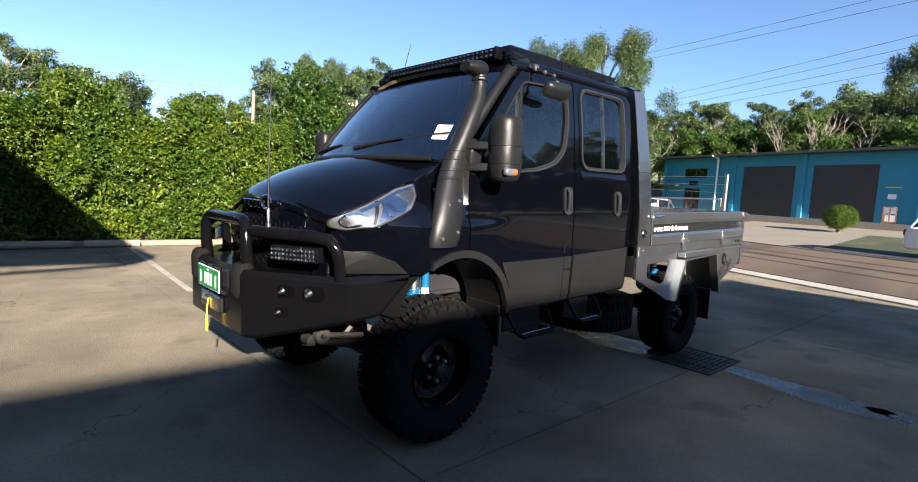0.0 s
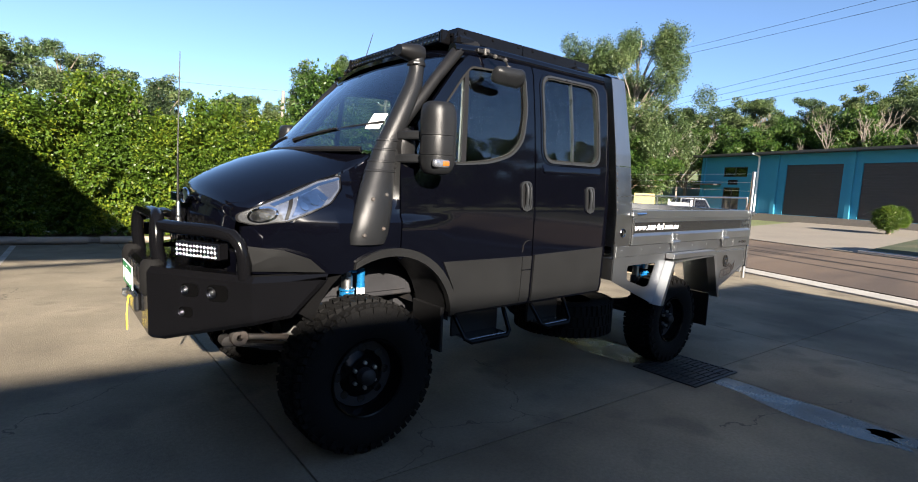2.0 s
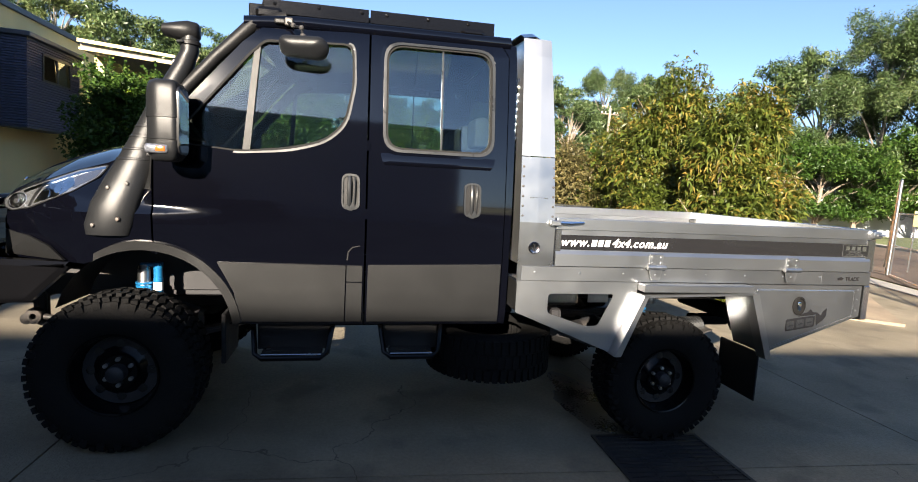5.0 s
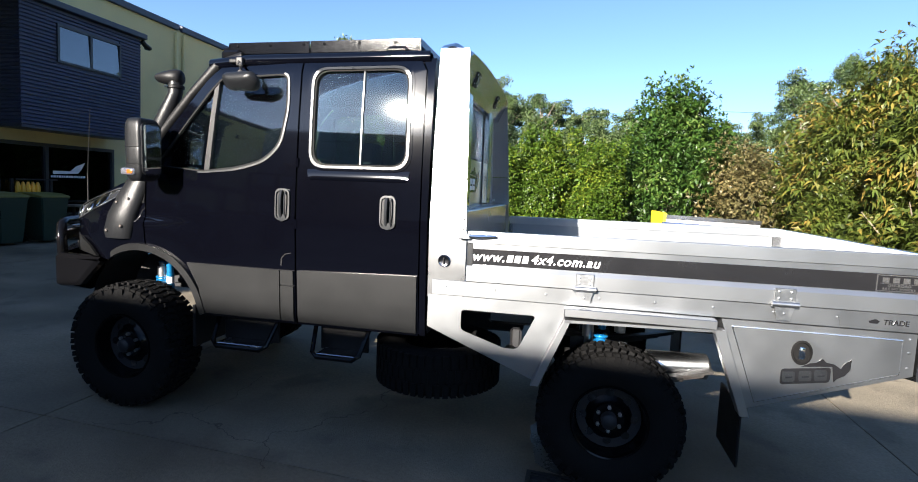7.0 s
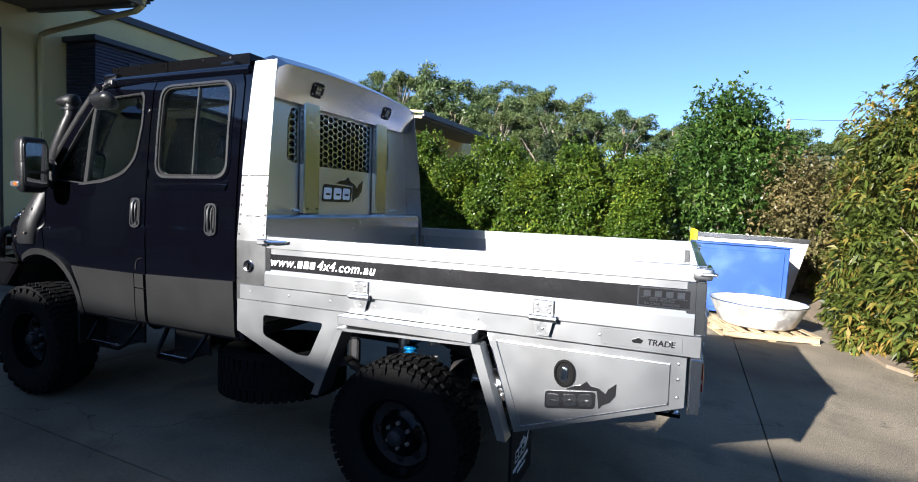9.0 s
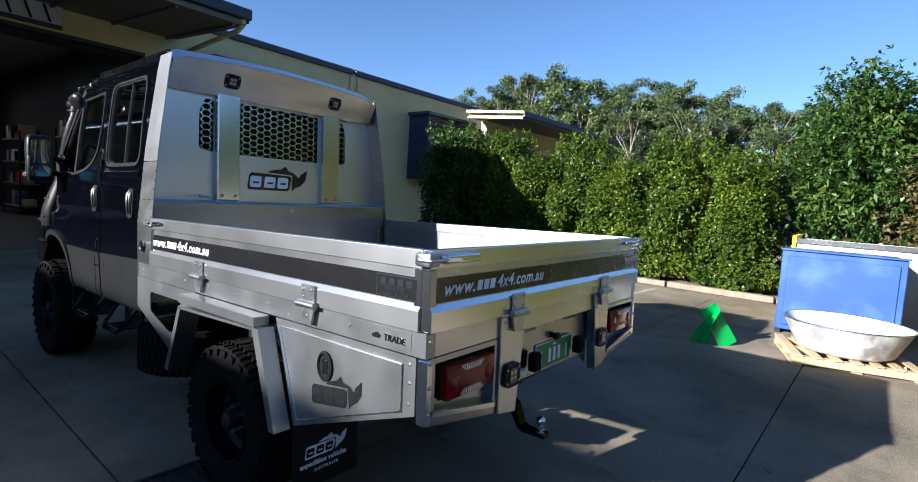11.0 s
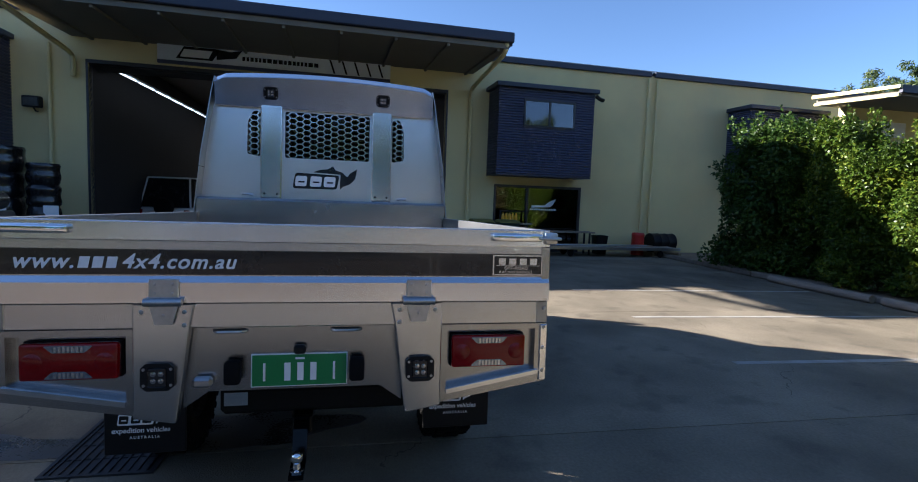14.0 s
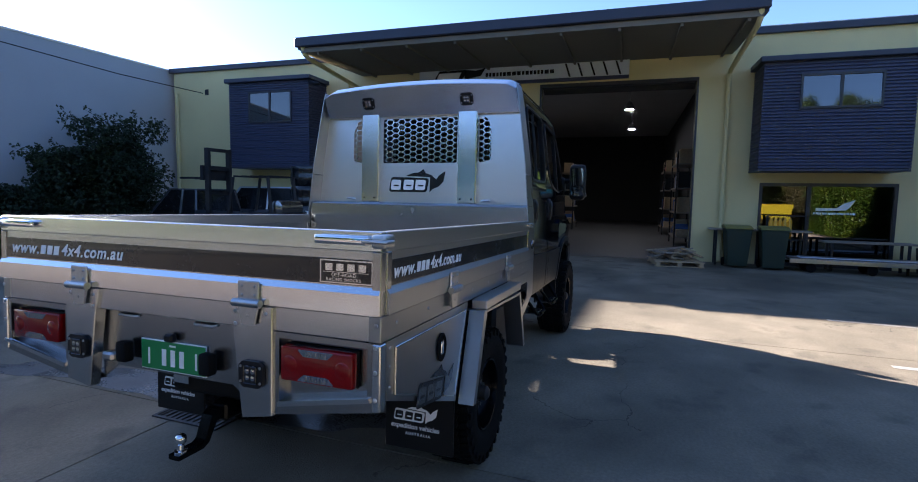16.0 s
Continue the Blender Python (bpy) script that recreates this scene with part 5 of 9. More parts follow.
tpart("cab_back", sheet_holes([(-0.94, 0.75), (0.94, 0.75), (0.92, 1.9), (0.85, 2.48), (-0.85, 2.48), (-0.92, 1.9)], [rounded([(-0.62, 1.85), (0.62, 1.85), (0.60, 2.32), (-0.60, 2.32)], 0.08)], (), lambda u, v: Vector((2.075, u, v)), 0.03, (-1, 0, 0)), M["paint"], "black cab rear wall")
tpart("rear_glass", one_box(2.06, 2.064, -0.65, 0.65, 1.83, 2.34), M["rearglass"], "dark rear window")
tpart("firewall", one_box(-0.06, 0.0, -0.72, 0.72, 1.22, 1.72), M["chassis"])
# wipers and cowl
tpart("cowl", tube([(-0.10 - 0.2 * (1 - v * v), v * 0.76, 1.785) for v in np.linspace(-1, 1, 13)], 0.018, 8), M["blackplastic"], "", None, True)
def on_screen(y, z, out):
    """A point of the windscreen at the given width and height, a little in front of it."""
    t = (z - 1.775) / 0.70
    v = y / (0.855 - 0.04 * t)
    return (-0.07 + 0.60 * t - (0.22 - 0.18 * t) * (1 - v * v) - out * 0.8, y, z + out * 0.6)


for y0, z0, y1, z1 in ((0.60, 1.850, -0.20, 1.895), (-0.08, 1.865, -0.775, 1.950)):
    w = tpart("wiper", tube([on_screen(y0 + (y1 - y0) * u, z0 + (z1 - z0) * u - 0.03 * (1 - u) ** 2, 0.030) for u in (0.0, 0.2, 0.4, 0.55)], [0.014, 0.011, 0.009, 0.007], 6), M["blackplastic"], "black windscreen wiper", None, True)
    tpart("blade", tube([on_screen(y0 + (y1 - y0) * u, z0 + (z1 - z0) * u, 0.014) for u in np.linspace(0, 1, 9)], 0.009, 6), M["blackplastic"], "", w, True)
# papers on the screen: they lie on its slope
pu, pv = Vector((0.35, -0.935, -0.03)).normalized(), Vector((0.60, 0.20, 0.775)).normalized()
pn = pu.cross(pv).normalized()
PAPER = Matrix.Translation((0.026, -0.722, 1.965)) @ Matrix((pn, pu, pn.cross(pu))).transposed().to_4x4()
tpart("sticker", prism([(-0.060, -0.02), (0.052, -0.02), (0.052, 0.065), (-0.060, 0.065)], 'x', -0.002, 0.0), M["whitefilm"], "white permit papers on the windscreen").data.transform(PAPER)
tpart("sticker", prism([(-0.060, -0.065), (0.048, -0.065), (0.048, -0.026), (-0.060, -0.026)], 'x', -0.002, 0.0), M["whitefilm"]).data.transform(PAPER)

# cabin: dash, wheel, seats
tpart("dashboard", prism([(-0.05, 1.2), (0.42, 1.2), (0.40, 1.55), (0.30, 1.70), (-0.05, 1.76)], 'y', -0.74, 0.74, bevel=0.02), M["blackplastic"])
tpart("steering_wheel", tube([(0.52 + 0.06 * math.cos(a), 0.45 + 0.2 * math.sin(a), 1.6 + 0.19 * math.cos(a)) for a in np.linspace(0, 2 * math.pi, 24, endpoint=False)], 0.016, 6, closed=True), M["blackplastic"], "", None, True)


def car_seat(x, y, w):
    st = tpart("seat", one_box(x, x + 0.5, y - w / 2, y + w / 2, 1.10, 1.26, 0.04, 2), M["seat"], "dark fabric seat", None, True)
    tpart("backrest", prism([(x + 0.42, 1.22), (x + 0.56, 1.22), (x + 0.66, 1.80), (x + 0.54, 1.82)], 'y', y - w / 2, y + w / 2, bevel=0.03), M["seat"], "", st)
    for k in ([0.0] if w < 0.8 else [-w / 3, 0, w / 3]):
        tpart("headrest", one_box(x + 0.55, x + 0.66, y + k - 0.13, y + k + 0.13, 1.86, 2.06, 0.035, 2), M["seat"], "", st, True)
    tpart("seat_base", one_box(x + 0.05, x + 0.45, y - w / 2 + 0.04, y + w / 2 - 0.04, 0.80, 1.10), M["blackplastic"], "", st)


car_seat(0.55, -0.52, 0.55)
car_seat(0.55, 0.45, 0.55)
car_seat(1.35, 0.0, 1.6)

# roof rack with its light bar
rk = tpart("roof_rack", one_box(0.56, 1.955, -0.74, 0.74, 2.575, 2.59), M["powder"], "flat black roof rack")
for s in (-1, 1):
    for a, b in ((0.55, 1.19), (1.20, 1.97)):
        tpart("side_plate", prism([(a, 2.55), (b, 2.55), (b, 2.625), (a + (0.05 if a < 1 else 0), 2.625)], 'y', s * 0.775, s * 0.765), M["powder"], "black rack side plate", rk)
        for k in range(3):
            tpart("bolt", lathe([(0.0, 0.008), (0.009, 0.006), (0.011, 0)], 8, pose(a + 0.1 + 0.25 * k, s * 0.775, 2.604, 90 * -s, 0, 0)), M["powder"], "", rk)
    tpart("rack_foot", one_box(0.55, 0.70, s * 0.74, s * 0.83, 2.50, 2.57, 0.02), M["powder"], "", rk)
    tpart("rack_foot", one_box(1.75, 1.9, s * 0.74, s * 0.83, 2.52, 2.57, 0.02), M["powder"], "", rk)
tpart("front_plate", prism([(0.565, 2.53), (0.585, 2.625), (0.595, 2.625), (0.58, 2.53)], 'y', -0.775, 0.775), M["powder"], "", rk)
tpart("rear_plate", one_box(1.96, 1.97, -0.765, 0.765, 2.58, 2.625), M["powder"], "", rk)
lb = tpart("light_bar", one_box(0.500, 0.555, -0.690, 0.565, 2.532, 2.606, 0.008), M["powder"], "long LED light bar on the roof rack")
for row in (0, 1):
    for k in range(27):
        y = -0.668 + k * 0.0466
        tpart("led", lathe([(0.0, 0.006), (0.008, 0.004), (0.0125, 0.0)], 6, pose(0.4995, y, 2.552 + 0.034 * row, 0, -90, 0)), M["ledcup"], "", lb)
for y in (-0.720, 0.570):
    tpart("bracket", one_box(0.495, 0.57, y, y + 0.025, 2.52, 2.61, 0.006), M["powder"], "", lb)
tpart("roof_aerial", tube([(0.53, 0.445, 2.50), (0.545, 0.45, 2.53), (0.66, 0.485, 2.845)], [0.012, 0.005, 0.002], 6), M["blackplastic"], "thin whip aerial")

# snorkel
# centre line and half widths, from its foot on the wing to the neck under the head
SN = [(-0.185, 0.978, 1.245, 0.108, 0.052), (-0.178, 0.985, 1.30, 0.120, 0.056), (-0.150, 0.974, 1.42, 0.118, 0.060), (-0.108, 0.935, 1.55, 0.108, 0.064), (-0.060, 0.895, 1.68, 0.094, 0.064), (-0.018, 0.880, 1.80, 0.078, 0.062), (0.035, 0.885, 1.92, 0.071, 0.060), (0.102, 0.880, 2.06, 0.065, 0.058), (0.165, 0.870, 2.19, 0.056, 0.054), (0.192, 0.855, 2.27, 0.047, 0.047), (0.196, 0.852, 2.35, 0.047, 0.047)]


def sn_ring(z, out=0.0):
    x, y, r1, r2 = (float(np.interp(z, [q[2] for q in SN], [q[k] for q in SN])) for k in (0, 1, 3, 4))
    return [(x + 0.02 + (r1 + out) * math.cos(a), -y + (r2 + out) * math.sin(a), z) for a in np.linspace(0, 2 * math.pi, 24, endpoint=False)]


sn = tpart("snorkel", skin([sn_ring(q[2]) for q in SN], closed=True, caps=True), M["plastic"], "textured grey-black raised air intake", None, True, 50)
HD = [(0.195, 0.03, 0.038), (0.18, 0.05, 0.052), (0.135, 0.062, 0.058), (0.085, 0.063, 0.048), (0.045, 0.057, 0.040), (0.012, 0.048, 0.032)]
rings = [[(x + 0.07, -0.85 + w * math.cos(a), 2.378 + hh * math.sin(a)) for a in np.linspace(0, 2 * math.pi, 16, endpoint=False)] for x, w, hh in HD]
tpart("intake_head", skin(rings, closed=True, caps=True), M["blackplastic"], "black air ram head", sn, True, 50)
tpart("clamp", lathe([(0.05, 0), (0.056, 0.004), (0.056, 0.022), (0.05, 0.026)], 18, pose(0.215, -0.853, 2.30)), M["blackplastic"], "", sn, True)
tpart("clamp_screw", tube([(0.165, -0.90, 2.313), (0.195, -0.915, 2.313)], 0.007, 6), M["steel"], "", sn, True)
for x, z, y in ((-0.235, 1.30, 1.036), (-0.115, 1.335, 1.037), (-0.170, 1.50, 1.008), (-0.080, 1.525, 1.002)):
    tpart("bolt", lathe([(0.0, 0.010), (0.009, 0.008), (0.013, 0.0)], 8, pose(x + 0.02, -y, z, 90, 0, 0)), M["leafsteel"], "", sn, True)
# moulded bands round its middle, with the two recessed clips between them
for z in (1.660, 1.715, 1.785, 1.840):
    tpart("rib", skin([sn_ring(z + dz, o) for dz, o in ((-0.007, 0.0), (-0.004, 0.004), (0.004, 0.004), (0.007, 0.0))], closed=True), M["plastic"], "", sn, True, 30)
for z in (1.688, 1.812):
    p = Vector(sn_ring(z)[21])
    tpart("clip", one_box(p.x - 0.045, p.x + 0.030, p.y - 0.006, p.y + 0.03, z - 0.014, z + 0.014, 0.010, 3), M["blackplastic"], "", sn, True)

# door mirrors
for s in (-1, 1):
    def shell(z0, z1, rows_, out=0.0):
        """One band of the housing: flat towards the rear, well rounded to the front."""
        rows = []
        for u, k in rows_:
            ring = rounded([(0.082, -0.094), (0.082, 0.094), (-0.030, 0.092), (-0.082, 0.045), (-0.088, -0.03), (-0.050, -0.092)], [0.03, 0.03, 0.05, 0.04, 0.04, 0.05], 5)
            rows.append([(0.178 + (x + out * x / 0.08) * k, s * (1.130 + y * (k + out * 8)), z0 + (z1 - z0) * u) for x, y in ring])
        return skin(rows, closed=True, caps=True)
    mh = tpart("door_mirror", shell(1.872, 2.060, ((0, 1.0), (0.45, 1.0), (0.70, 0.975), (0.85, 0.92), (0.95, 0.82), (1.0, 0.62))), M["plastic"], "large grey-black door mirror", None, True, 50)
    tpart("housing_band", shell(1.762, 1.870, ((0, 0.95), (0.1, 0.965), (0.9, 0.975), (1, 0.96))), M["plastic"], "", mh, True, 50)
    tpart("housing_band", shell(1.652, 1.760, ((0, 0.58), (0.10, 0.76), (0.30, 0.91), (0.6, 0.985), (1, 1.0))), M["plastic"], "", mh, True, 50)
    tpart("mirror_bezel", prism(rounded([(s * 1.052, 1.690), (s * 1.208, 1.690), (s * 1.212, 2.030), (s * 1.048, 2.030)], 0.045, 5), 'x', 0.252, 0.264), M["blackfilm"], "glossy black mirror bezel", mh, True)
    tpart("mirror_glass", prism(rounded([(s * 1.064, 1.815), (s * 1.198, 1.815), (s * 1.200, 2.015), (s * 1.062, 2.015)], 0.03, 4), 'x', 0.264, 0.267), M["mirror"], "", mh)
    tpart("mirror_glass", prism(rounded([(s * 1.066, 1.702), (s * 1.196, 1.702), (s * 1.198, 1.795), (s * 1.064, 1.795)], 0.03, 4), 'x', 0.264, 0.267), M["mirror"], "", mh)
    for z in (1.738, 1.872):
        arm = [(0.070, 0.925, -0.004), (0.090, 0.985, 0.0), (0.125, 1.045, 0.003), (0.172, 1.10, 0.003), (0.185, 1.15, 0.003)]
        tpart("arm", skin([[(x + 0.052 * a, s * (y + 0.030 * a), z + dz + 0.024 * b) for a, b in ((-1, -0.7), (-0.8, -1), (0.8, -1), (1, -0.7), (1, 0.7), (0.8, 1), (-0.8, 1), (-1, 0.7))] for x, y, dz in arm], closed=True, caps=True), M["plastic"], "", mh, True, 25)
    tpart("indicator", one_box(0.106, 0.218, s * 1.190, s * 1.230, 1.690, 1.738, 0.016, 3), M["lampclear"], "clear indicator lens", mh, True)
    tpart("indicator_bulb", one_box(0.161, 0.206, s * 1.222, s * 1.233, 1.700, 1.728, 0.005, 2), M["orange"], "small orange bulb lens", mh, True)
    tpart("mirror_foot", skin([[(0.100 + r * math.cos(a), s * y, 1.80 + r * 2.0 * math.sin(a)) for a in np.linspace(0, 2 * math.pi, 20, endpoint=False)] for y, r in ((0.90, 0.062), (0.950, 0.060), (0.968, 0.050), (0.975, 0.03))], closed=True, caps=True), M["blackplastic"], "", mh, True)
# kerb mirror over the near front door: a domed dish on a jointed arm
KM = pose(0.845, -1.01, 2.315, 38, 0, -6)
dish = rounded([(-0.135, -0.050), (0.105, -0.066), (0.140, 0.0), (0.105, 0.066), (-0.135, 0.062)], [0.045, 0.05, 0.05, 0.05, 0.045], 5)
km = tpart("kerb_mirror", skin([[tuple(KM @ Vector((x * k, d, z * k))) for x, z in dish] for d, k in ((0.022, 0.93), (0.012, 1.0), (-0.004, 1.0), (-0.024, 0.90), (-0.038, 0.68), (-0.045, 0.40))], closed=True, caps=True), M["plastic"], "grey domed kerb-view mirror on an arm", None, True, 50)
tpart("mirror_face", skin([[tuple(KM @ Vector((x * k, d, z * k))) for x, z in dish] for d, k in ((0.0225, 0.90), (0.026, 0.88))], closed=True, caps=True), M["mirror"], "", km)
tpart("arm", tube([(0.735, -0.885, 2.478), (0.775, -0.945, 2.445), (0.825, -0.99, 2.425), (0.835, -1.01, 2.375)], 0.008, 6), M["blackplastic"], "", km, True)
for p, r in (((0.775, -0.945, 2.445), 0.016), ((0.825, -0.99, 2.425), 0.015), ((0.836, -1.01, 2.372), 0.020)):
    tpart("joint", lathe([(0.0, -r), (r * 0.7, -r * 0.7), (r, 0.0), (r * 0.7, r * 0.7), (0.0, r)], 10, Matrix.Translation(p)), M["leafsteel"], "", km, True)
tpart("mount", one_box(0.665, 0.725, -0.895, -0.845, 2.462, 2.492, 0.008, 2), M["blackplastic"], "", km)
tpart("mount", one_box(0.722, 0.768, -0.900, -0.855, 2.455, 2.500, 0.008, 2), M["leafsteel"], "clamp of the mirror arm", km)

# bull bar
def bumper():
    plan = [(-0.40, 0.955), (-0.82, 0.935), (-1.19, 0.52), (-1.24, 0.44), (-1.24, -0.44), (-1.19, -0.52), (-0.82, -0.935), (-0.40, -0.955)]
    low = [1.055, 0.845, 0.72, 0.715, 0.715, 0.72, 0.845, 1.055]
    top = [1.085, 1.095, 1.105, 1.105, 1.105, 1.105, 1.095, 1.085]
    inn = [(x + (0.16 if abs(y) < 0.9 else 0.02), y * 0.93) for x, y in plan]
    rows = []
    for i, (x, y) in enumerate(plan):
        l, t = low[i], top[i]
        xi, yi = inn[i]
        rows.append([(xi, yi, l), (x + 0.02, y * 0.985, l), (x, y, l + 0.02), (x, y, t - 0.03), (x + 0.02, y * 0.985, t), (xi, yi, t)])
    rows.insert(1, [tuple((Vector(a) + Vector(b)) / 2) for a, b in zip(rows[0], rows[1])])
    rows.insert(-1, [tuple((Vector(a) + Vector(b)) / 2) for a, b in zip(rows[-1], rows[-2])])
    for i in (1, -2):
        for j, (x, y, z) in enumerate(rows[i]):
            if j < 3:
                rows[i][j] = (x, y, 0.862 + (0.02 if j == 2 else 0))
    return skin(rows)


bb = tpart("bull_bar", bumper(), M["powder"], "black powder-coated steel bull bar", None, True, 25)
tpart("winch_tray", one_box(-1.22, -0.85, -0.46, 0.46, 0.74, 1.09, 0.01), M["powder"], "", bb)
for k in range(4):
    tpart("slot", one_box(-1.247, -1.238, -0.26 + 0.135 * k, -0.16 + 0.135 * k, 0.97, 1.07, 0.003), M["blackfilm"], "", bb)
tpart("fairlead", one_box(-1.27, -1.238, -0.17, 0.17, 0.80, 0.90, 0.01), M["alu_dull"], "", bb)
hoop = [(-1.16, -0.37, 1.06), (-1.175, -0.35, 1.20), (-1.175, -0.345, 1.30), (-1.165, -0.32, 1.352), (-1.16, -0.27, 1.368), (-1.16, 0.27, 1.368), (-1.165, 0.32, 1.352), (-1.175, 0.345, 1.30), (-1.175, 0.35, 1.20), (-1.16, 0.35, 1.06)]
tpart("hoop", tube(hoop, 0.038, 12), M["powder"], "", bb, True)
for s in (-1, 1):
    tpart("side_hoop", tube([(-1.15, s * 0.36, 1.315), (-1.10, s * 0.50, 1.315), (-0.95, s * 0.75, 1.312), (-0.885, s * 0.825, 1.295), (-0.855, s * 0.855, 1.25), (-0.84, s * 0.865, 1.18), (-0.835, s * 0.865, 1.08)], 0.036, 12), M["powder"], "", bb, True)
    tpart("overrider", lathe([(0.0, 0.0), (0.050, 0.006), (0.064, 0.03), (0.066, 0.15), (0.058, 0.185), (0.040, 0.205)], 18, pose(-1.20, s * 0.365, 0.93) @ Matrix.Diagonal((1.0, 1.15, 1, 1))), M["rubber"], "matt black rubber overrider", bb, True)
    d = Vector((0.15, s * 0.25, 0)).normalized()
    ang = math.degrees(math.atan2(d.y, d.x))
    L1 = tpart("spot_light", one_box(-0.155, 0.155, -0.035, 0.035, -0.042, 0.042, 0.006, m=pose(-1.005, s * 0.67, 1.212, 0, 0, ang)), M["powder"], "LED driving light bar", bb)
    for row in (-1, 0, 1):
        for k in range(12):
            p = pose(-1.005, s * 0.67, 1.212, 0, 0, ang) @ pose(-0.137 + 0.025 * k, s * 0.036, 0.024 * row, 90 * -s, 0, 0)
            tpart("led", lathe([(0.0, 0.006), (0.006, 0.005), (0.0075, 0.001), (0.0105, 0.004), (0.0115, 0.0)], 8, p), M["ledcup"], "", L1)
    n = Vector((-0.747, s * 0.665, 0)).normalized()
    for px, py, pz, rr in ((-1.075, 0.655, 1.005, 0.035), (-0.965, 0.778, 1.0, 0.043), (-1.09, 0.632, 0.885, 0.028)):
        q = look((px, s * py, pz), Vector((px, s * py, pz)) - n)
        # the bar is not cut; a thin black plate paints the opening's shade
        hole = rounded([(-rr * 1.75, -rr), (rr * 1.2, -rr), (rr * 1.2, rr), (-rr * 1.75, rr)], rr * 0.85, 5)
        bm = prism([(u * s, v) for u, v in hole], 'z', 0.0, 0.004)
        bmesh.ops.transform(bm, matrix=q, verts=bm.verts)
        f = tpart("fog_lamp", bm, M["pit"], "lamp on a long black plate painted as a shaded opening", bb)
        tpart("lens", lathe([(0, 0.010), (rr * 0.40, 0.0095), (rr * 0.52, 0.006), (rr * 0.58, 0.015), (rr * 0.72, 0.013), (rr * 0.80, 0.002)], 18, q @ pose(0.45 * rr * s, 0, 0)), M["lampring"], "", f, True)
        tpart("bulb", lathe([(0, 0.013), (rr * 0.22, 0.012), (rr * 0.30, 0.0095)], 12, q @ pose(0.45 * rr * s, 0, 0)), M["clearlens"], "", f, True)
# aerial on the bar
ae = tpart("aerial", tube([(-1.075, -0.44, 1.335), (-1.075, -0.44, 1.365)], 0.016, 10), M["steel"], "tall whip aerial on a spring base", None, True)
tpart("spring", tube([(-1.075 + 0.009 * math.cos(0.7 * k), -0.44 + 0.009 * math.sin(0.7 * k), 1.365 + 0.0009 * k) for k in range(90)], 0.0035, 5), M["steel"], "coiled steel spring", ae, True)
tpart("aerial_rod", tube([(-1.075, -0.44, 1.445), (-1.072, -0.44, 1.70)], [0.0075, 0.0055], 8), M["blackplastic"], "", ae, True)
tpart("aerial_whip", tube([(-1.072, -0.44, 1.70), (-1.06, -0.43, 1.95), (-1.045, -0.42, 2.24)], [0.005, 0.0035, 0.002], 6), M["blackplastic"], "", ae, True)
tpart("aerial_mount", one_box(-1.12, -1.03, -0.49, -0.39, 1.325, 1.335), M["powder"], "", ae)


def plate(x, y, z, turn, tilt=0):
    """A green number plate; its characters are plain bars."""
    m = pose(x, y, z, 0, tilt, turn)
    p = tpart("number_plate", one_box(0, 0.006, -0.186, 0.186, -0.067, 0.067, 0.002, m=m), M["whitefilm"], "green number plate with white bars")
    tpart("plate_face", one_box(0.006, 0.008, -0.181, 0.181, -0.062, 0.062, m=m), M["greenplate"], "", p)
    for a, w in ((-0.140, 0.009), (-0.060, 0.024), (-0.010, 0.024), (0.040, 0.024), (0.128, 0.009)):
        tpart("character", one_box(0.008, 0.0105, a, a + w, -0.042, 0.030, m=m), M["whitefilm"], "", p)
    tpart("character", one_box(0.008, 0.0095, -0.018, 0.018, 0.043, 0.051, m=m), M["whitefilm"], "", p)
    return p


plate(-1.275, -0.02, 1.0, 180)
tow_tag = tpart("strap_tag", prism([(-0.020, 0.665), (0.018, 0.66), (0.013, 0.765), (-0.010, 0.768)], 'x', -1.292, -1.286), M["yellow"], "yellow winch tag on a thin strap", None)
tpart("strap", tube([(-1.287, 0.0, 0.765), (-1.283, 0.008, 0.81), (-1.275, 0.0, 0.87)], 0.004, 6), M["yellow"], "", tow_tag, True)
tpart("winch_hook", tube([(-1.28, 0.0, 0.86), (-1.298, 0.022, 0.875), (-1.298, 0.022, 0.90), (-1.275, 0.0, 0.905)], 0.010, 8), M["steel"], "", tow_tag, True)


# the bar and all that is fixed to it stand a little closer to the grille at its front
for ob in [o for o in truck.children_recursive if o.type == 'MESH' and (o.name.split(".")[0] in ("bull_bar", "number_plate", "aerial", "strap_tag") or (o.parent.name.split(".")[0] in ("bull_bar", "number_plate", "aerial", "spot_light", "fog_lamp", "strap_tag")))]:
    for v in ob.data.vertices:
        if v.co.x < -0.45:
            v.co.x += 0.065 * min(1.0, (-0.45 - v.co.x) / 0.74)


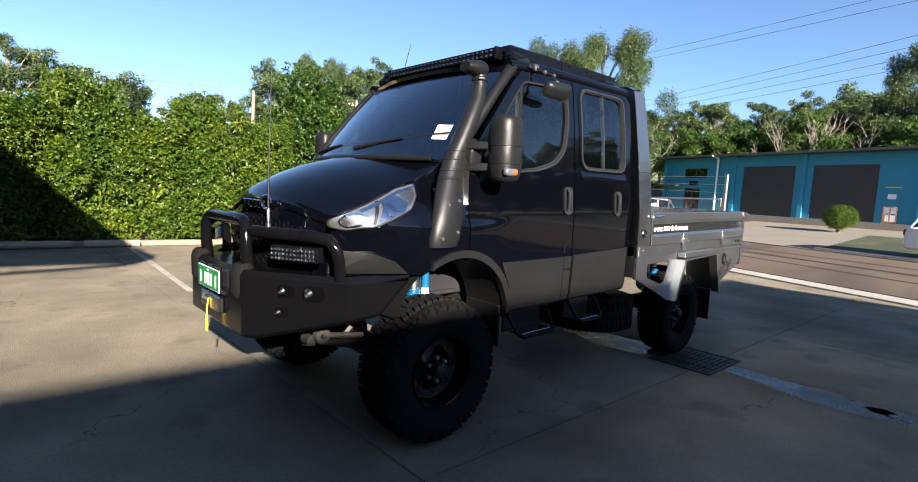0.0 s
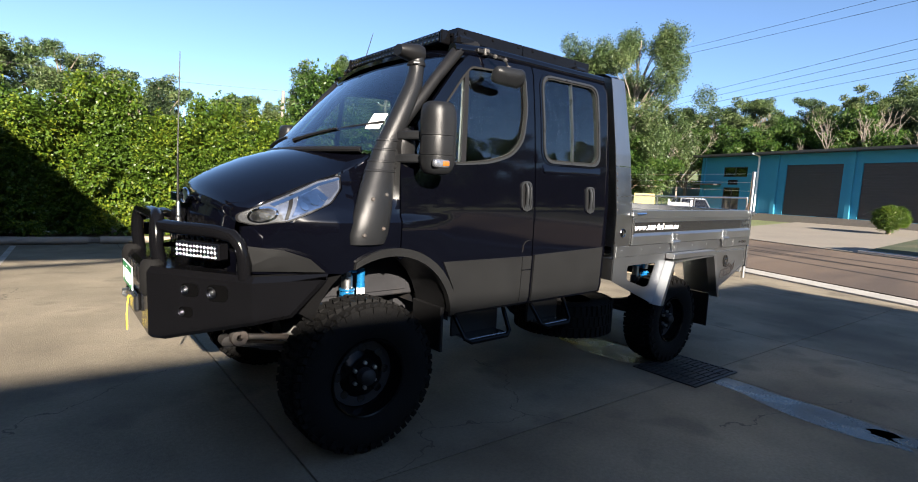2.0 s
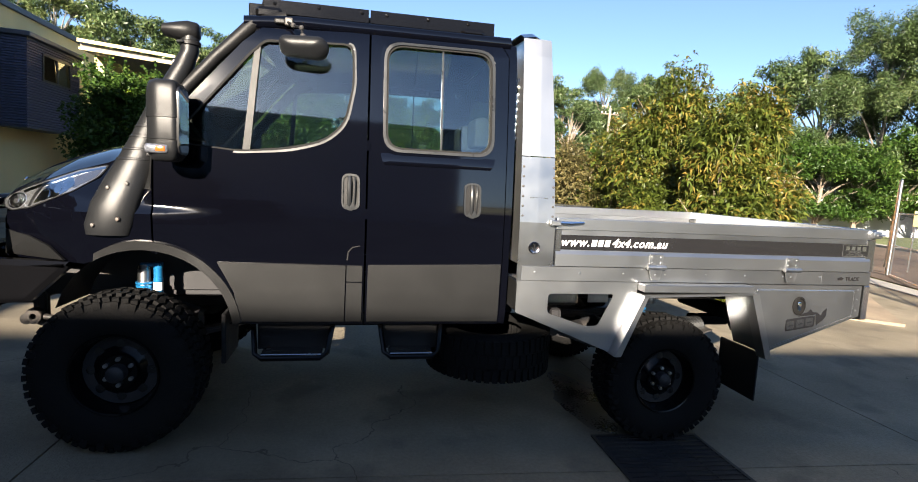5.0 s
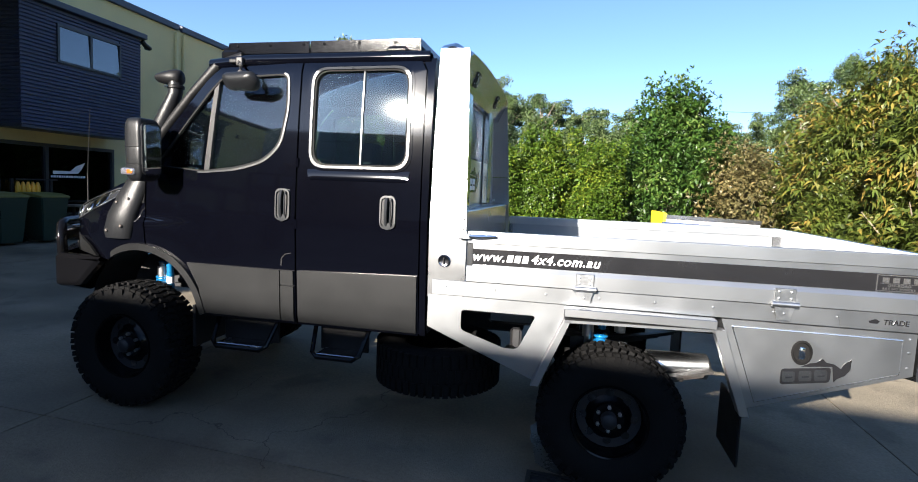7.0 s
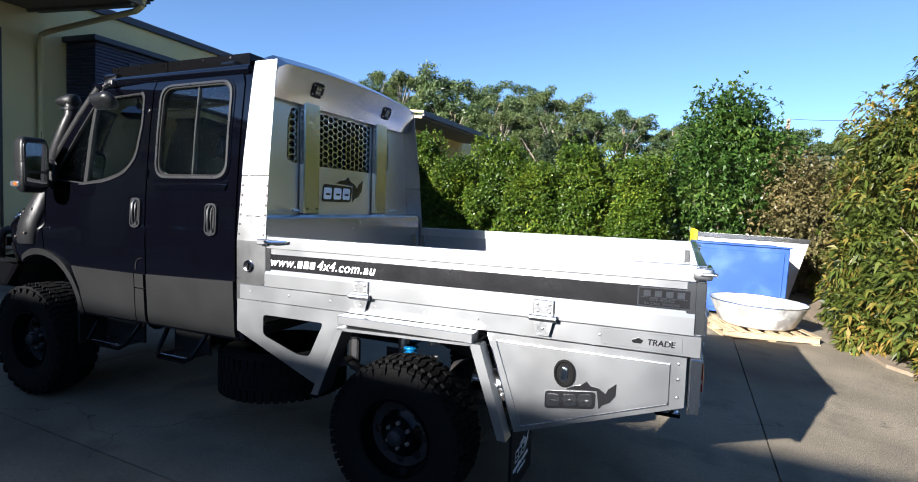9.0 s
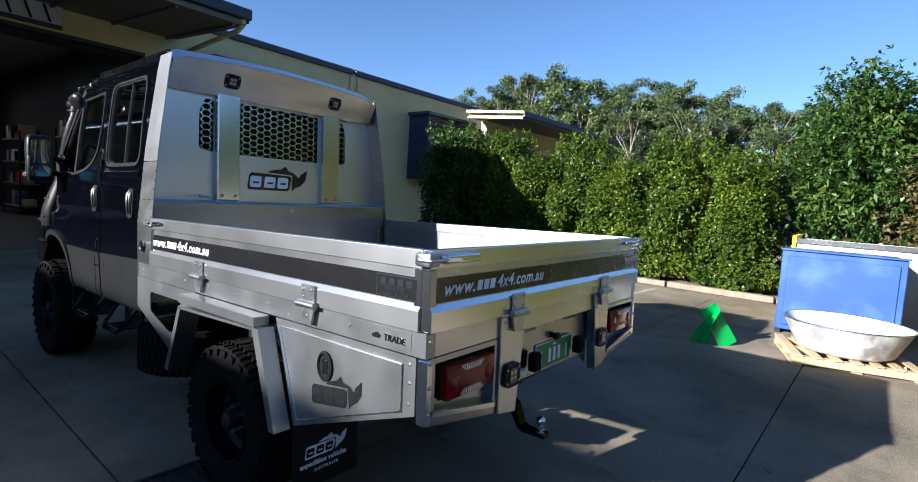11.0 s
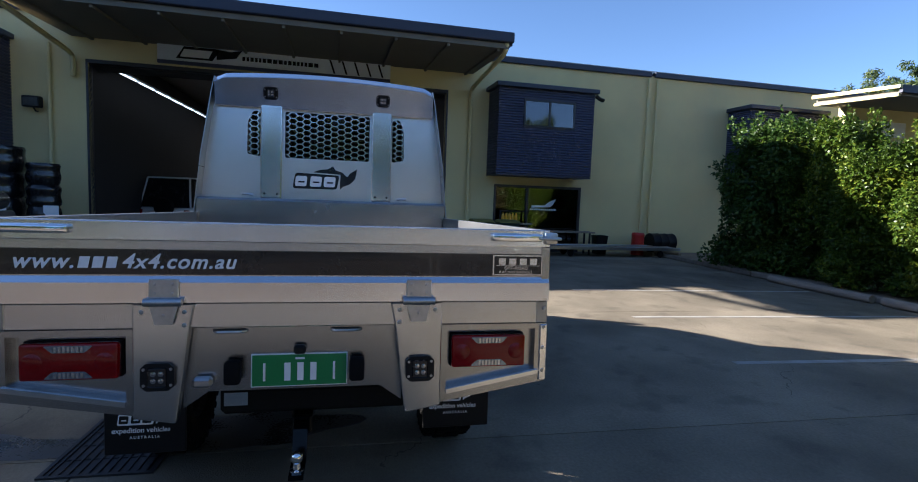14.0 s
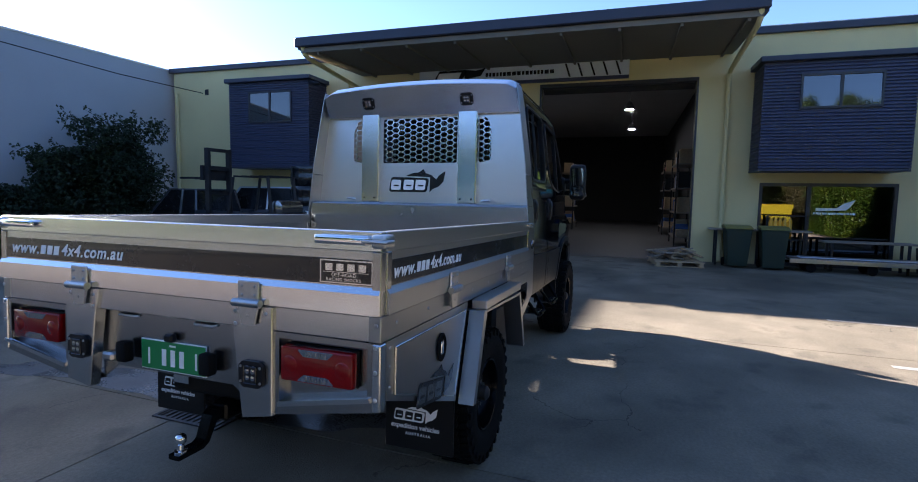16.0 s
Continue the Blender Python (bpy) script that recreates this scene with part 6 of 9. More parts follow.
# wheels
def wheel(x, s, front):
    k = 1.0 if front else 0.955
    m = pose(x, s * (0.868 if front else 0.865), WR * k - 0.028 * x, 90, 0, 0)       # turned about its axle, outer face away from the truck
    if s > 0:
        m = m @ pose(0, 0, 0, 180, 0, 0)
    m = m @ Matrix.Scale(k, 4)
    prof = [(0.235, -0.13), (0.29, -0.158), (0.375, -0.162), (0.418, -0.14), (0.434, -0.05), (0.434, 0.05), (0.418, 0.14), (0.375, 0.162), (0.29, 0.158), (0.235, 0.13)]
    bm = lathe(prof, 48)
    bmesh.ops.transform(bm, matrix=m, verts=bm.verts)
    w = tpart("wheel", bm, M["rubber"], "large mud-terrain tyre on a black steel rim", None, True, 35)
    bm = bmesh.new()
    n = 58
    for k in range(n):
        a = 2 * math.pi * k / n
        for row, (h0, h1, da) in enumerate(((-0.152, -0.098, 0.0), (-0.088, -0.036, 0.5), (-0.027, 0.027, 0.1), (0.036, 0.088, 0.6), (0.098, 0.152, 0.0))):
            q = Matrix.Rotation(a + da * 2 * math.pi / n, 4, 'Z')
            box(bm, 0.418, WR - (0.014 if row in (0, 4) else 0) - 0.004 * ((k + row) % 2), -0.0165, 0.0165, h0, h1, m=q @ Matrix.Rotation((0.3, -0.35, 0.25, -0.35, 0.3)[row], 4, 'X'))
        if k % 2 == 0:
            for h in (-0.163, 0.163):
                box(bm, 0.385, 0.425, -0.018, 0.018, h * 0.955 - 0.006, h * 0.955 + 0.006, m=Matrix.Rotation(a, 4, 'Z'))
    bmesh.ops.transform(bm, matrix=m, verts=bm.verts)
    tagged(tpart("tread", bm, M["rubber"], "chunky tread blocks", w), kind="stuff")
    rim = lathe([(0.238, 0.13), (0.232, 0.142), (0.222, 0.138), (0.215, 0.10), (0.205, 0.04), (0.19, 0.02), (0.11, 0.05), (0.095, 0.07), (0.0, 0.07)], 40)
    bmesh.ops.transform(rim, matrix=m, verts=rim.verts)
    rb = tpart("rim", rim, M["powder"], "black steel rim", w, True, 40)
    for k in range(8):
        a = 2 * math.pi * k / 8
        tpart("rim_hole", lathe([(0.026, 0.0), (0.026, 0.006), (0.0, 0.006)], 12, m @ pose(0.155 * math.cos(a), 0.155 * math.sin(a), 0.034)), M["blackfilm"], "", rb)
    for k in range(6):
        a = 2 * math.pi * (k + 0.5) / 6
        tpart("wheel_nut", lathe([(0.012, 0.0), (0.012, 0.02), (0.0, 0.022)], 6, m @ pose(0.075 * math.cos(a), 0.075 * math.sin(a), 0.07)), M["steel"], "", rb)
    tpart("hub", lathe([(0.05, 0.06), (0.048, 0.13), (0.03, 0.145), (0.0, 0.146)], 16, m), M["chassis"], "", rb, True)
    tpart("inner_rim", lathe([(0.236, -0.13), (0.21, -0.1), (0.2, 0.04), (0.0, 0.03)], 24, m), M["chassis"], "", rb)


def flat_leaf(x, n, y, z, rise):
    """One flat spring leaf, bowed up towards its ends."""
    rows = []
    for u in np.linspace(-1, 1, 11):
        h = z + rise * u * u
        rows.append([(x + n * u, y - 0.037, h), (x + n * u, y + 0.037, h), (x + n * u, y + 0.037, h + 0.013), (x + n * u, y - 0.037, h + 0.013)])
    return skin(rows, closed=True, caps=True)


for x, fr in ((FX, True), (RX, False)):
    for s in (-1, 1):
        wheel(x, s, fr)
        zc = WR - 0.028 * x
        # leaf spring, shackle, shock
        lf = tpart("leaf_spring", flat_leaf(x, 0.66, s * 0.52, zc + 0.10, 0.10), M["leafsteel"], "stacked steel leaf spring", None, True, 30)
        tpart("spring_eye", tube([(x - 0.66, s * 0.48, zc + 0.205), (x - 0.66, s * 0.565, zc + 0.205)], 0.034, 12), M["leafsteel"], "", lf, True)
        for k in range(4):
            tpart("leaf", flat_leaf(x, 0.60 - 0.12 * k, s * 0.52, zc + 0.084 - 0.016 * k, 0.085 - 0.022 * k), M["leafsteel"], "", lf, True, 30)
        if fr:
            tpart("spring_arm", tube([(-0.74, s * 0.57, 0.69), (-0.46, s * 0.57, 0.645)], 0.018, 10), M["leafsteel"], "worn steel spring arm behind the bumper", lf, True)
            tpart("spring_arm", lathe([(0.045, -0.03), (0.05, -0.02), (0.05, 0.02), (0.045, 0.03), (0.018, 0.03)], 16, pose(-0.75, s * 0.57, 0.69, 90, 0, 0)), M["leafsteel"], "", lf, True)
        tpart("shackle", one_box(x - 0.66, x - 0.58, s * 0.465, s * 0.478, zc + 0.17, zc + 0.36, 0.02), M["chassis"], "", lf)
        sx = x + (0.03 if fr else -0.14)
        sh = tpart("shock_absorber", tube([(sx, s * 0.64, zc + 0.10), (sx, s * 0.64, 1.03)], 0.034, 12), M["alu_dull"], "silver shock absorber with a blue reservoir", None, True)
        tpart("reservoir", tube([(sx + 0.085, s * 0.66, 0.82), (sx + 0.085, s * 0.66, 1.04)], 0.026, 12), M["bluemetal"], "blue anodised reservoir", sh, True)
        tpart("sticker", tube([(sx + 0.085, s * 0.66, 0.875), (sx + 0.085, s * 0.66, 0.925)], 0.0268, 12), M["whitefilm"], "", sh, True)
        for za, zb in ((0.84, 0.865), (0.93, 0.95), (1.005, 1.045)):
            tpart("reservoir_ring", tube([(sx + 0.085, s * 0.66, za), (sx + 0.085, s * 0.66, zb)], 0.028, 12), M["bluemetal"], "blue anodised ring", sh, True)
        tpart("bridge", one_box(sx - 0.02, sx + 0.10, s * 0.65 - 0.014, s * 0.65 + 0.014, 1.02, 1.04, 0.006), M["bluemetal"], "", sh)
        tpart("shock_body", tube([(sx, s * 0.64, zc + 0.28), (sx, s * 0.64, 1.0)], 0.036, 12), M["steel"], "", sh, True)
        for za, zb, rr in ((0.845, 0.875, 0.05), (0.883, 0.905, 0.047), (0.912, 0.922, 0.050)):
            tpart("clamp", tube([(sx, s * 0.64, za), (sx, s * 0.64, zb)], rr, 14), M["bluemetal"], "", sh, True)
        if not fr:
            for za in (0.665, 0.700, 0.735, 0.770):
                tpart("bump_ring", lathe([(0.030, 0.0), (0.044, 0.008), (0.046, 0.014), (0.044, 0.020), (0.030, 0.026)], 16, pose(x - 0.06, s * 0.69, za)), M["bluemetal"], "blue ribbed bump stop", sh, True)
            tpart("bump_core", tube([(x - 0.06, s * 0.69, 0.60), (x - 0.06, s * 0.69, 0.80)], 0.031, 14), M["bluemetal"], "", sh, True)
            for za in (0.66, 0.69, 0.72):
                tpart("coil_ring", lathe([(0.022, 0.0), (0.034, 0.006), (0.034, 0.012), (0.022, 0.018)], 14, pose(x + 0.075, s * 0.65, za)), M["steel"], "", sh, True)
            tpart("bracket_plate", one_box(x - 0.25, x - 0.15, s * 0.66, s * 0.666, 0.64, 0.76, 0.002), M["chassis"], "", sh)
            tpart("spring_seat", tube([(x + 0.06, s * 0.62, 0.80), (x + 0.06, s * 0.62, 0.93)], 0.035, 12), M["steel"], "", sh, True)
            tpart("bracket_plate", one_box(x - 0.43, x - 0.27, s * 0.60, s * 0.606, 0.80, 0.95, 0.002), M["steel"], "pale bracket plate", sh)
    tpart("axle", tube([(x, -0.75, WR - 0.028 * x), (x, 0.75, WR - 0.028 * x)], 0.055, 12), M["chassis"], "", None, True)
    tpart("differential", lathe([(0.0, -0.16), (0.10, -0.13), (0.15, 0.0), (0.10, 0.13), (0.0, 0.16)], 16, pose(x, 0.15, WR - 0.028 * x, 0, 90, 0)), M["chassis"], "", None, True)
tpart("tie_rod", tube([(FX - 0.20, -0.70, 0.47), (FX - 0.20, 0.70, 0.47)], 0.022, 10), M["powder"], "dark steering tie rod", None, True)
for s in (-1, 1):
    tpart("chassis_rail", one_box(-0.85, 4.55, s * 0.40, s * 0.47, 0.80, 0.97, 0.01), M["chassis"])
    tpart("engine_bay_panel", one_box(-0.52, 0.42, min(s * 0.475, s * 0.488), max(s * 0.475, s * 0.488), 0.84, 1.20, 0.004), M["chassis"], "dark inner panel behind the front shock")
    # inner guard above the front wheel
    bm = skin([[(AX + 0.475 * math.cos(a), y, AZ + 0.475 * math.sin(a)) for a in np.linspace(radians(0), radians(165), 14)] for y in (s * 0.56, s * 0.93)])
    tpart("inner_guard", bm, M["blackplastic"], "", None, True)
    tpart("mud_flap", one_box(0.40, 0.425, s * 0.62, s * 0.95, 0.50, 0.80, 0.005), M["blackplastic"], "black front mud flap")
    # folding side steps
    for x0, x1 in ((0.56, 1.03), (1.31, 1.70)):
        st = tpart("side_step", tube([(x0, s * 0.86, 0.74), (x0 + 0.03, s * 0.98, 0.57), (x0 + 0.07, s * 1.0, 0.545), (x1 - 0.07, s * 1.0, 0.545), (x1 - 0.03, s * 0.98, 0.57), (x1, s * 0.86, 0.74)], 0.016, 8), M["powder"], "black tubular side step", None, True)
        tpart("tread", one_box(x0 + 0.06, x1 - 0.06, s * 0.84, s * 0.985, 0.55, 0.565, 0.004), M["alu_dull"], "", st)
        tpart("step_back", one_box(x0 + 0.02, x1 - 0.02, s * 0.82, s * 0.84, 0.55, 0.76, 0.004), M["blackplastic"], "", st)
tpart("gearbox", one_box(0.5, 1.5, -0.25, 0.25, 0.52, 0.85, 0.05), M["chassis"])
sp = tpart("spare_wheel", lathe([(0.235, -0.12), (0.29, -0.146), (0.37, -0.15), (0.412, -0.128), (0.428, -0.05), (0.428, 0.05), (0.412, 0.128), (0.37, 0.15), (0.29, 0.146), (0.235, 0.12)], 40, pose(2.10, -0.56, 0.49)), M["rubber"], "black spare wheel slung flat under the chassis", None, True, 35)
tpart("rim", lathe([(0.236, -0.12), (0.20, -0.06), (0.19, 0.0), (0.0, 0.01)], 24, pose(2.10, -0.56, 0.49)), M["chassis"], "", sp, True)
bm = bmesh.new()
for k in range(52):
    for h0, h1, da in ((-0.135, -0.05, 0.0), (-0.04, 0.04, 0.5), (0.05, 0.135, 0.0)):
        box(bm, 0.41, 0.437, -0.017, 0.017, h0, h1, m=Matrix.Rotation(2 * math.pi * (k + da) / 52, 4, 'Z'))
bmesh.ops.transform(bm, matrix=pose(2.10, -0.56, 0.49), verts=bm.verts)
tagged(tpart("tread", bm, M["rubber"], "tread blocks", sp), kind="stuff")
tpart("muffler", tube([(3.50, -0.40, 0.55), (3.52, -0.40, 0.55), (3.90, -0.40, 0.56), (3.92, -0.40, 0.56)], [0.05, 0.085, 0.085, 0.05], 18), M["alu"], "silver exhaust muffler behind the rear axle", None, True)
tpart("tank_box", one_box(1.8, 2.6, 0.48, 0.85, 0.42, 0.78, 0.03), M["chassis"])
tpart("air_tank", one_box(2.45, 2.75, -0.62, -0.45, 0.78, 0.98, 0.02), M["alu_dull"], "pale control box under the tray")


# ---- aluminium tray ----
TX0, TX1, TH = 2.375, 4.775, 1.035
ZB, ZT = 1.135, 1.432


def decal_text(body, size, m, material, parent, name="lettering", spread=1.0, shear=0.0):
    cu = bpy.data.curves.new(name, 'FONT')
    cu.body, cu.size, cu.extrude, cu.shear, cu.space_character, cu.offset = body, size, 0.0012, shear, spread, size * 0.018
    tmp = bpy.data.objects.new("tmp", cu)
    scene.collection.objects.link(tmp)
    me = bpy.data.meshes.new_from_object(tmp.evaluated_get(bpy.context.evaluated_depsgraph_get()))
    bpy.data.objects.remove(tmp)
    bpy.data.curves.remove(cu)
    bm = bmesh.new()
    bm.from_mesh(me)
    bpy.data.meshes.remove(me)
    bmesh.ops.remove_doubles(bm, verts=bm.verts, dist=1e-5)
    bmesh.ops.transform(bm, matrix=m, verts=bm.verts)
    bm.verts.index_update()
    pieces("letter", bm, material, parent)


def logo(m, w, parent, dark=M["blackfilm"], light=M["alu_bright"]):
    """The tray maker's mark as plain shapes: three rounded bars and a horned swoosh."""
    def shape(pts, d0, d1, mt):
        bm = prism(pts, 'z', d0, d1)
        bmesh.ops.transform(bm, matrix=m @ Matrix.Scale(w, 4), verts=bm.verts)
        part("logo_shape", bm, mt, parent)
    shape(rounded([(0.0, 0.0), (0.66, 0.0), (0.70, 0.22), (0.04, 0.24)], 0.05), 0.0, 0.004, dark)
    for a in (0.035, 0.255, 0.46):
        shape(rounded([(a, 0.035), (a + 0.17, 0.035), (a + 0.185, 0.19), (a + 0.015, 0.195)], 0.03), 0.004, 0.007, light)
        shape([(a + 0.05, 0.09), (a + 0.14, 0.09), (a + 0.145, 0.115), (a + 0.055, 0.115)], 0.007, 0.009, dark)
    shape([(0.30, 0.255), (0.42, 0.30), (0.52, 0.31), (0.60, 0.36), (0.64, 0.30), (0.74, 0.27), (0.82, 0.20), (0.86, 0.26), (0.97, 0.33), (0.94, 0.17), (0.86, 0.09), (0.76, 0.05), (0.71, 0.0), (0.715, 0.235)], 0.0, 0.0045, dark)


FRONT_L = pose(0, 0, 0, 90, 0, 0)                      # a decal's x runs along +x, up is +z, it faces -y
FRONT_R = pose(0, 0, 0, 90, 0, 180)
REAR = pose(0, 0, 0, 90, 0, 90)                        # x runs along +y, it faces +x

# deck
dk = tpart("tray_deck", one_box(TX0, TX1 - 0.03, -TH + 0.035, TH - 0.035, ZB - 0.075, ZB - 0.03), M["alu_dull"], "ribbed aluminium tray floor")
for k in range(26):
    y = -0.97 + k * 0.0765
    tpart("deck_rib", one_box(TX0 + 0.01, TX1 - 0.04, y, y + 0.03, ZB - 0.03, ZB - 0.022), M["alu_dull"], "", dk)


def dropside(m, length, thick_sign, name, king_at, text_at, seed):
    """A drop side: local u along its length from 0, v its height, w outwards."""
    # the sides take the copies whose colour tones the sun down
    sheet, bright = (M["alu_side_dim"], M["bright_side"]) if name == "drop_side" else (M["alu"], M["alu_bright"])
    g = tpart(name, one_box(0, length, 0.0, 0.03, 0.0, ZT - ZB, 0.003, m=m), sheet, "brushed aluminium drop side")
    P = lambda bm: (bmesh.ops.transform(bm, matrix=m, verts=bm.verts), bm)[1]
    part("top_rail", P(one_box(0, length, -0.004, 0.036, ZT - ZB - 0.07, ZT - ZB + 0.002, 0.0035, 2)), bright, g, "square aluminium top rail")
    part("mid_rail", P(prism([(-0.016, 0.075), (-0.002, 0.098), (0.01, 0.098), (0.01, 0.0), (-0.016, 0.0)], 'x', 0, length)), bright, g)
    part("stripe", P(one_box(0.0, length - 0.004, -0.0035, 0.0, 0.103, 0.196)), M["blackfilm"], g, "black stripe along the drop side")
    part("end_cap", P(one_box(-0.002, 0.035, -0.006, 0.036, 0.0, ZT - ZB - 0.07, 0.003)), M["alu_dull"], g)
    part("end_cap", P(one_box(length - 0.035, length + 0.002, -0.006, 0.036, 0.0, ZT - ZB - 0.07, 0.003)), M["alu_dull"], g)
    # web address with its trade name left as bars
    u = text_at
    tm = m @ pose(u, -0.0036, 0.127, 90, 0, 0)
    decal_text("www.", 0.075, tm, M["whitefilm"], g, spread=1.15, shear=0.3)
    for k in range(3):
        a = u + 0.207 + 0.045 * k
        part("lettering", P(prism([(a, 0.127), (a + 0.033, 0.127), (a + 0.041, 0.168), (a + 0.008, 0.168)], 'y', -0.005, -0.0035)), M["whitefilm"], g, "plain white bar")
    decal_text("4x4.com.au", 0.075, m @ pose(u + 0.348, -0.0036, 0.127, 90, 0, 0), M["whitefilm"], g, spread=1.12, shear=0.3)
    if king_at is not None:
        part("badge", P(one_box(king_at, king_at + 0.22, -0.0055, -0.0036, 0.106, 0.192)), M["alu_bright"], g, "silver and black brand label")
        part("badge_face", P(one_box(king_at + 0.006, king_at + 0.214, -0.0065, -0.0055, 0.111, 0.187)), M["blackfilm"], g)
        for k in range(4):
            part("badge_bar", P(one_box(king_at + 0.025 + 0.046 * k, king_at + 0.055 + 0.046 * k, -0.008, -0.0065, 0.152, 0.178)), M["alu_bright"], g)
        part("badge_bar", P(one_box(king_at + 0.015, king_at + 0.205, -0.008, -0.0065, 0.1465, 0.1485)), M["alu_bright"], g)
        decal_text("OFF-ROAD", 0.019, m @ pose(king_at + 0.05, -0.0066, 0.131, 90, 0, 0), M["alu_bright"], g, spread=1.15)
        decal_text("RACING SHOCKS", 0.016, m @ pose(king_at + 0.028, -0.0066, 0.115, 90, 0, 0), M["alu_bright"], g, spread=1.2)
    return g


SL = TX1 - 0.035 - TX0
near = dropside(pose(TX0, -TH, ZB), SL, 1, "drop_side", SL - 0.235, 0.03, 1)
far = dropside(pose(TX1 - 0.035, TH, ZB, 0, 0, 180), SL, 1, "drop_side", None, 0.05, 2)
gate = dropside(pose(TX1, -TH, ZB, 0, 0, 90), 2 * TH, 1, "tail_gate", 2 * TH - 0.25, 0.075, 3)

# corner latches
for s in (-1, 1):
    lt = tpart("latch", one_box(TX1 - 0.05, TX1 + 0.025, s * (TH - 0.03), s * (TH + 0.03), 1.375, 1.425, 0.01, 2), M["steel"], "chromed over-centre latch", gate, True)
    tpart("latch_handle", one_box(TX1 + 0.012, TX1 + 0.034, min(s * (TH - 0.04), s * (TH - 0.26)), max(s * (TH - 0.04), s * (TH - 0.26)), 1.385, 1.418, 0.009, 3), M["chrome"], "chrome latch lever", lt, True)
    tpart("latch_hook", tube([(TX1 - 0.02, s * (TH + 0.034), 1.40), (TX1 + 0.035, s * (TH + 0.034), 1.40), (TX1 + 0.04, s * (TH + 0.0), 1.40), (TX1 + 0.03, s * (TH - 0.06), 1.40)], 0.007, 8), M["steel"], "", lt, True)
    fl = tpart("latch", one_box(TX0 - 0.05, TX0 + 0.02, s * (TH + 0.004), s * (TH + 0.035), 1.385, 1.42, 0.006), M["steel"], "steel side latch", None)
    tpart("latch_handle", tube([(TX0 + 0.0, s * (TH + 0.025), 1.405), (TX0 + 0.08, s * (TH + 0.03), 1.405), (TX0 + 0.17, s * (TH + 0.022), 1.41)], [0.010, 0.012, 0.008], 8), M["chrome"], "", fl, True)


def hinge(m, parent):
    h = part("hinge", one_box(-0.05, 0.05, -0.010, 0.0, 0.0, 0.085, 0.003, m=m), M["steel"], parent, "stainless tray hinge")
    part("hinge_leaf", _leaf(m), M["steel"], h)
    part("knuckle", tube([(m @ Vector((-0.064, -0.016, 0.0))), (m @ Vector((0.064, -0.016, 0.0)))], 0.016, 10), M["steel"], h, "", True)
    for u, v in ((-0.03, 0.03), (0.03, 0.03), (-0.03, 0.065), (0.03, 0.065), (0.0, -0.05)):
        part("bolt", lathe([(0.0, 0.006), (0.006, 0.005), (0.007, 0.0)], 8, m @ pose(u, -0.010, v, 90, 0, 0)), M["steel"], h)
    return h


def _leaf(m):
    bm = bmesh.new()
    lo = [bm.verts.new(m @ Vector((x, -0.002, z))) for x, z in ((-0.05, -0.005), (0.05, -0.005), (0.03, -0.085), (-0.03, -0.085))]
    hi = [bm.verts.new(m @ Vector((x, -0.012, z))) for x, z in ((-0.05, -0.005), (0.05, -0.005), (0.03, -0.085), (-0.03, -0.085))]
    bm.faces.new(lo)
    bm.faces.new(hi[::-1])
    for i in range(4):
        bm.faces.new((lo[i], hi[i], hi[(i + 1) % 4], lo[(i + 1) % 4]))
    return bm


for x in (3.065, 4.09):
    hinge(pose(x, -TH - 0.016, ZB + 0.005), near)
    hinge(pose(x, TH + 0.016, ZB + 0.005, 0, 0, 180), far)
for y in (-0.465, 0.475):
    hinge(pose(TX1 + 0.018, y, ZB + 0.005, 0, 0, 90), gate)

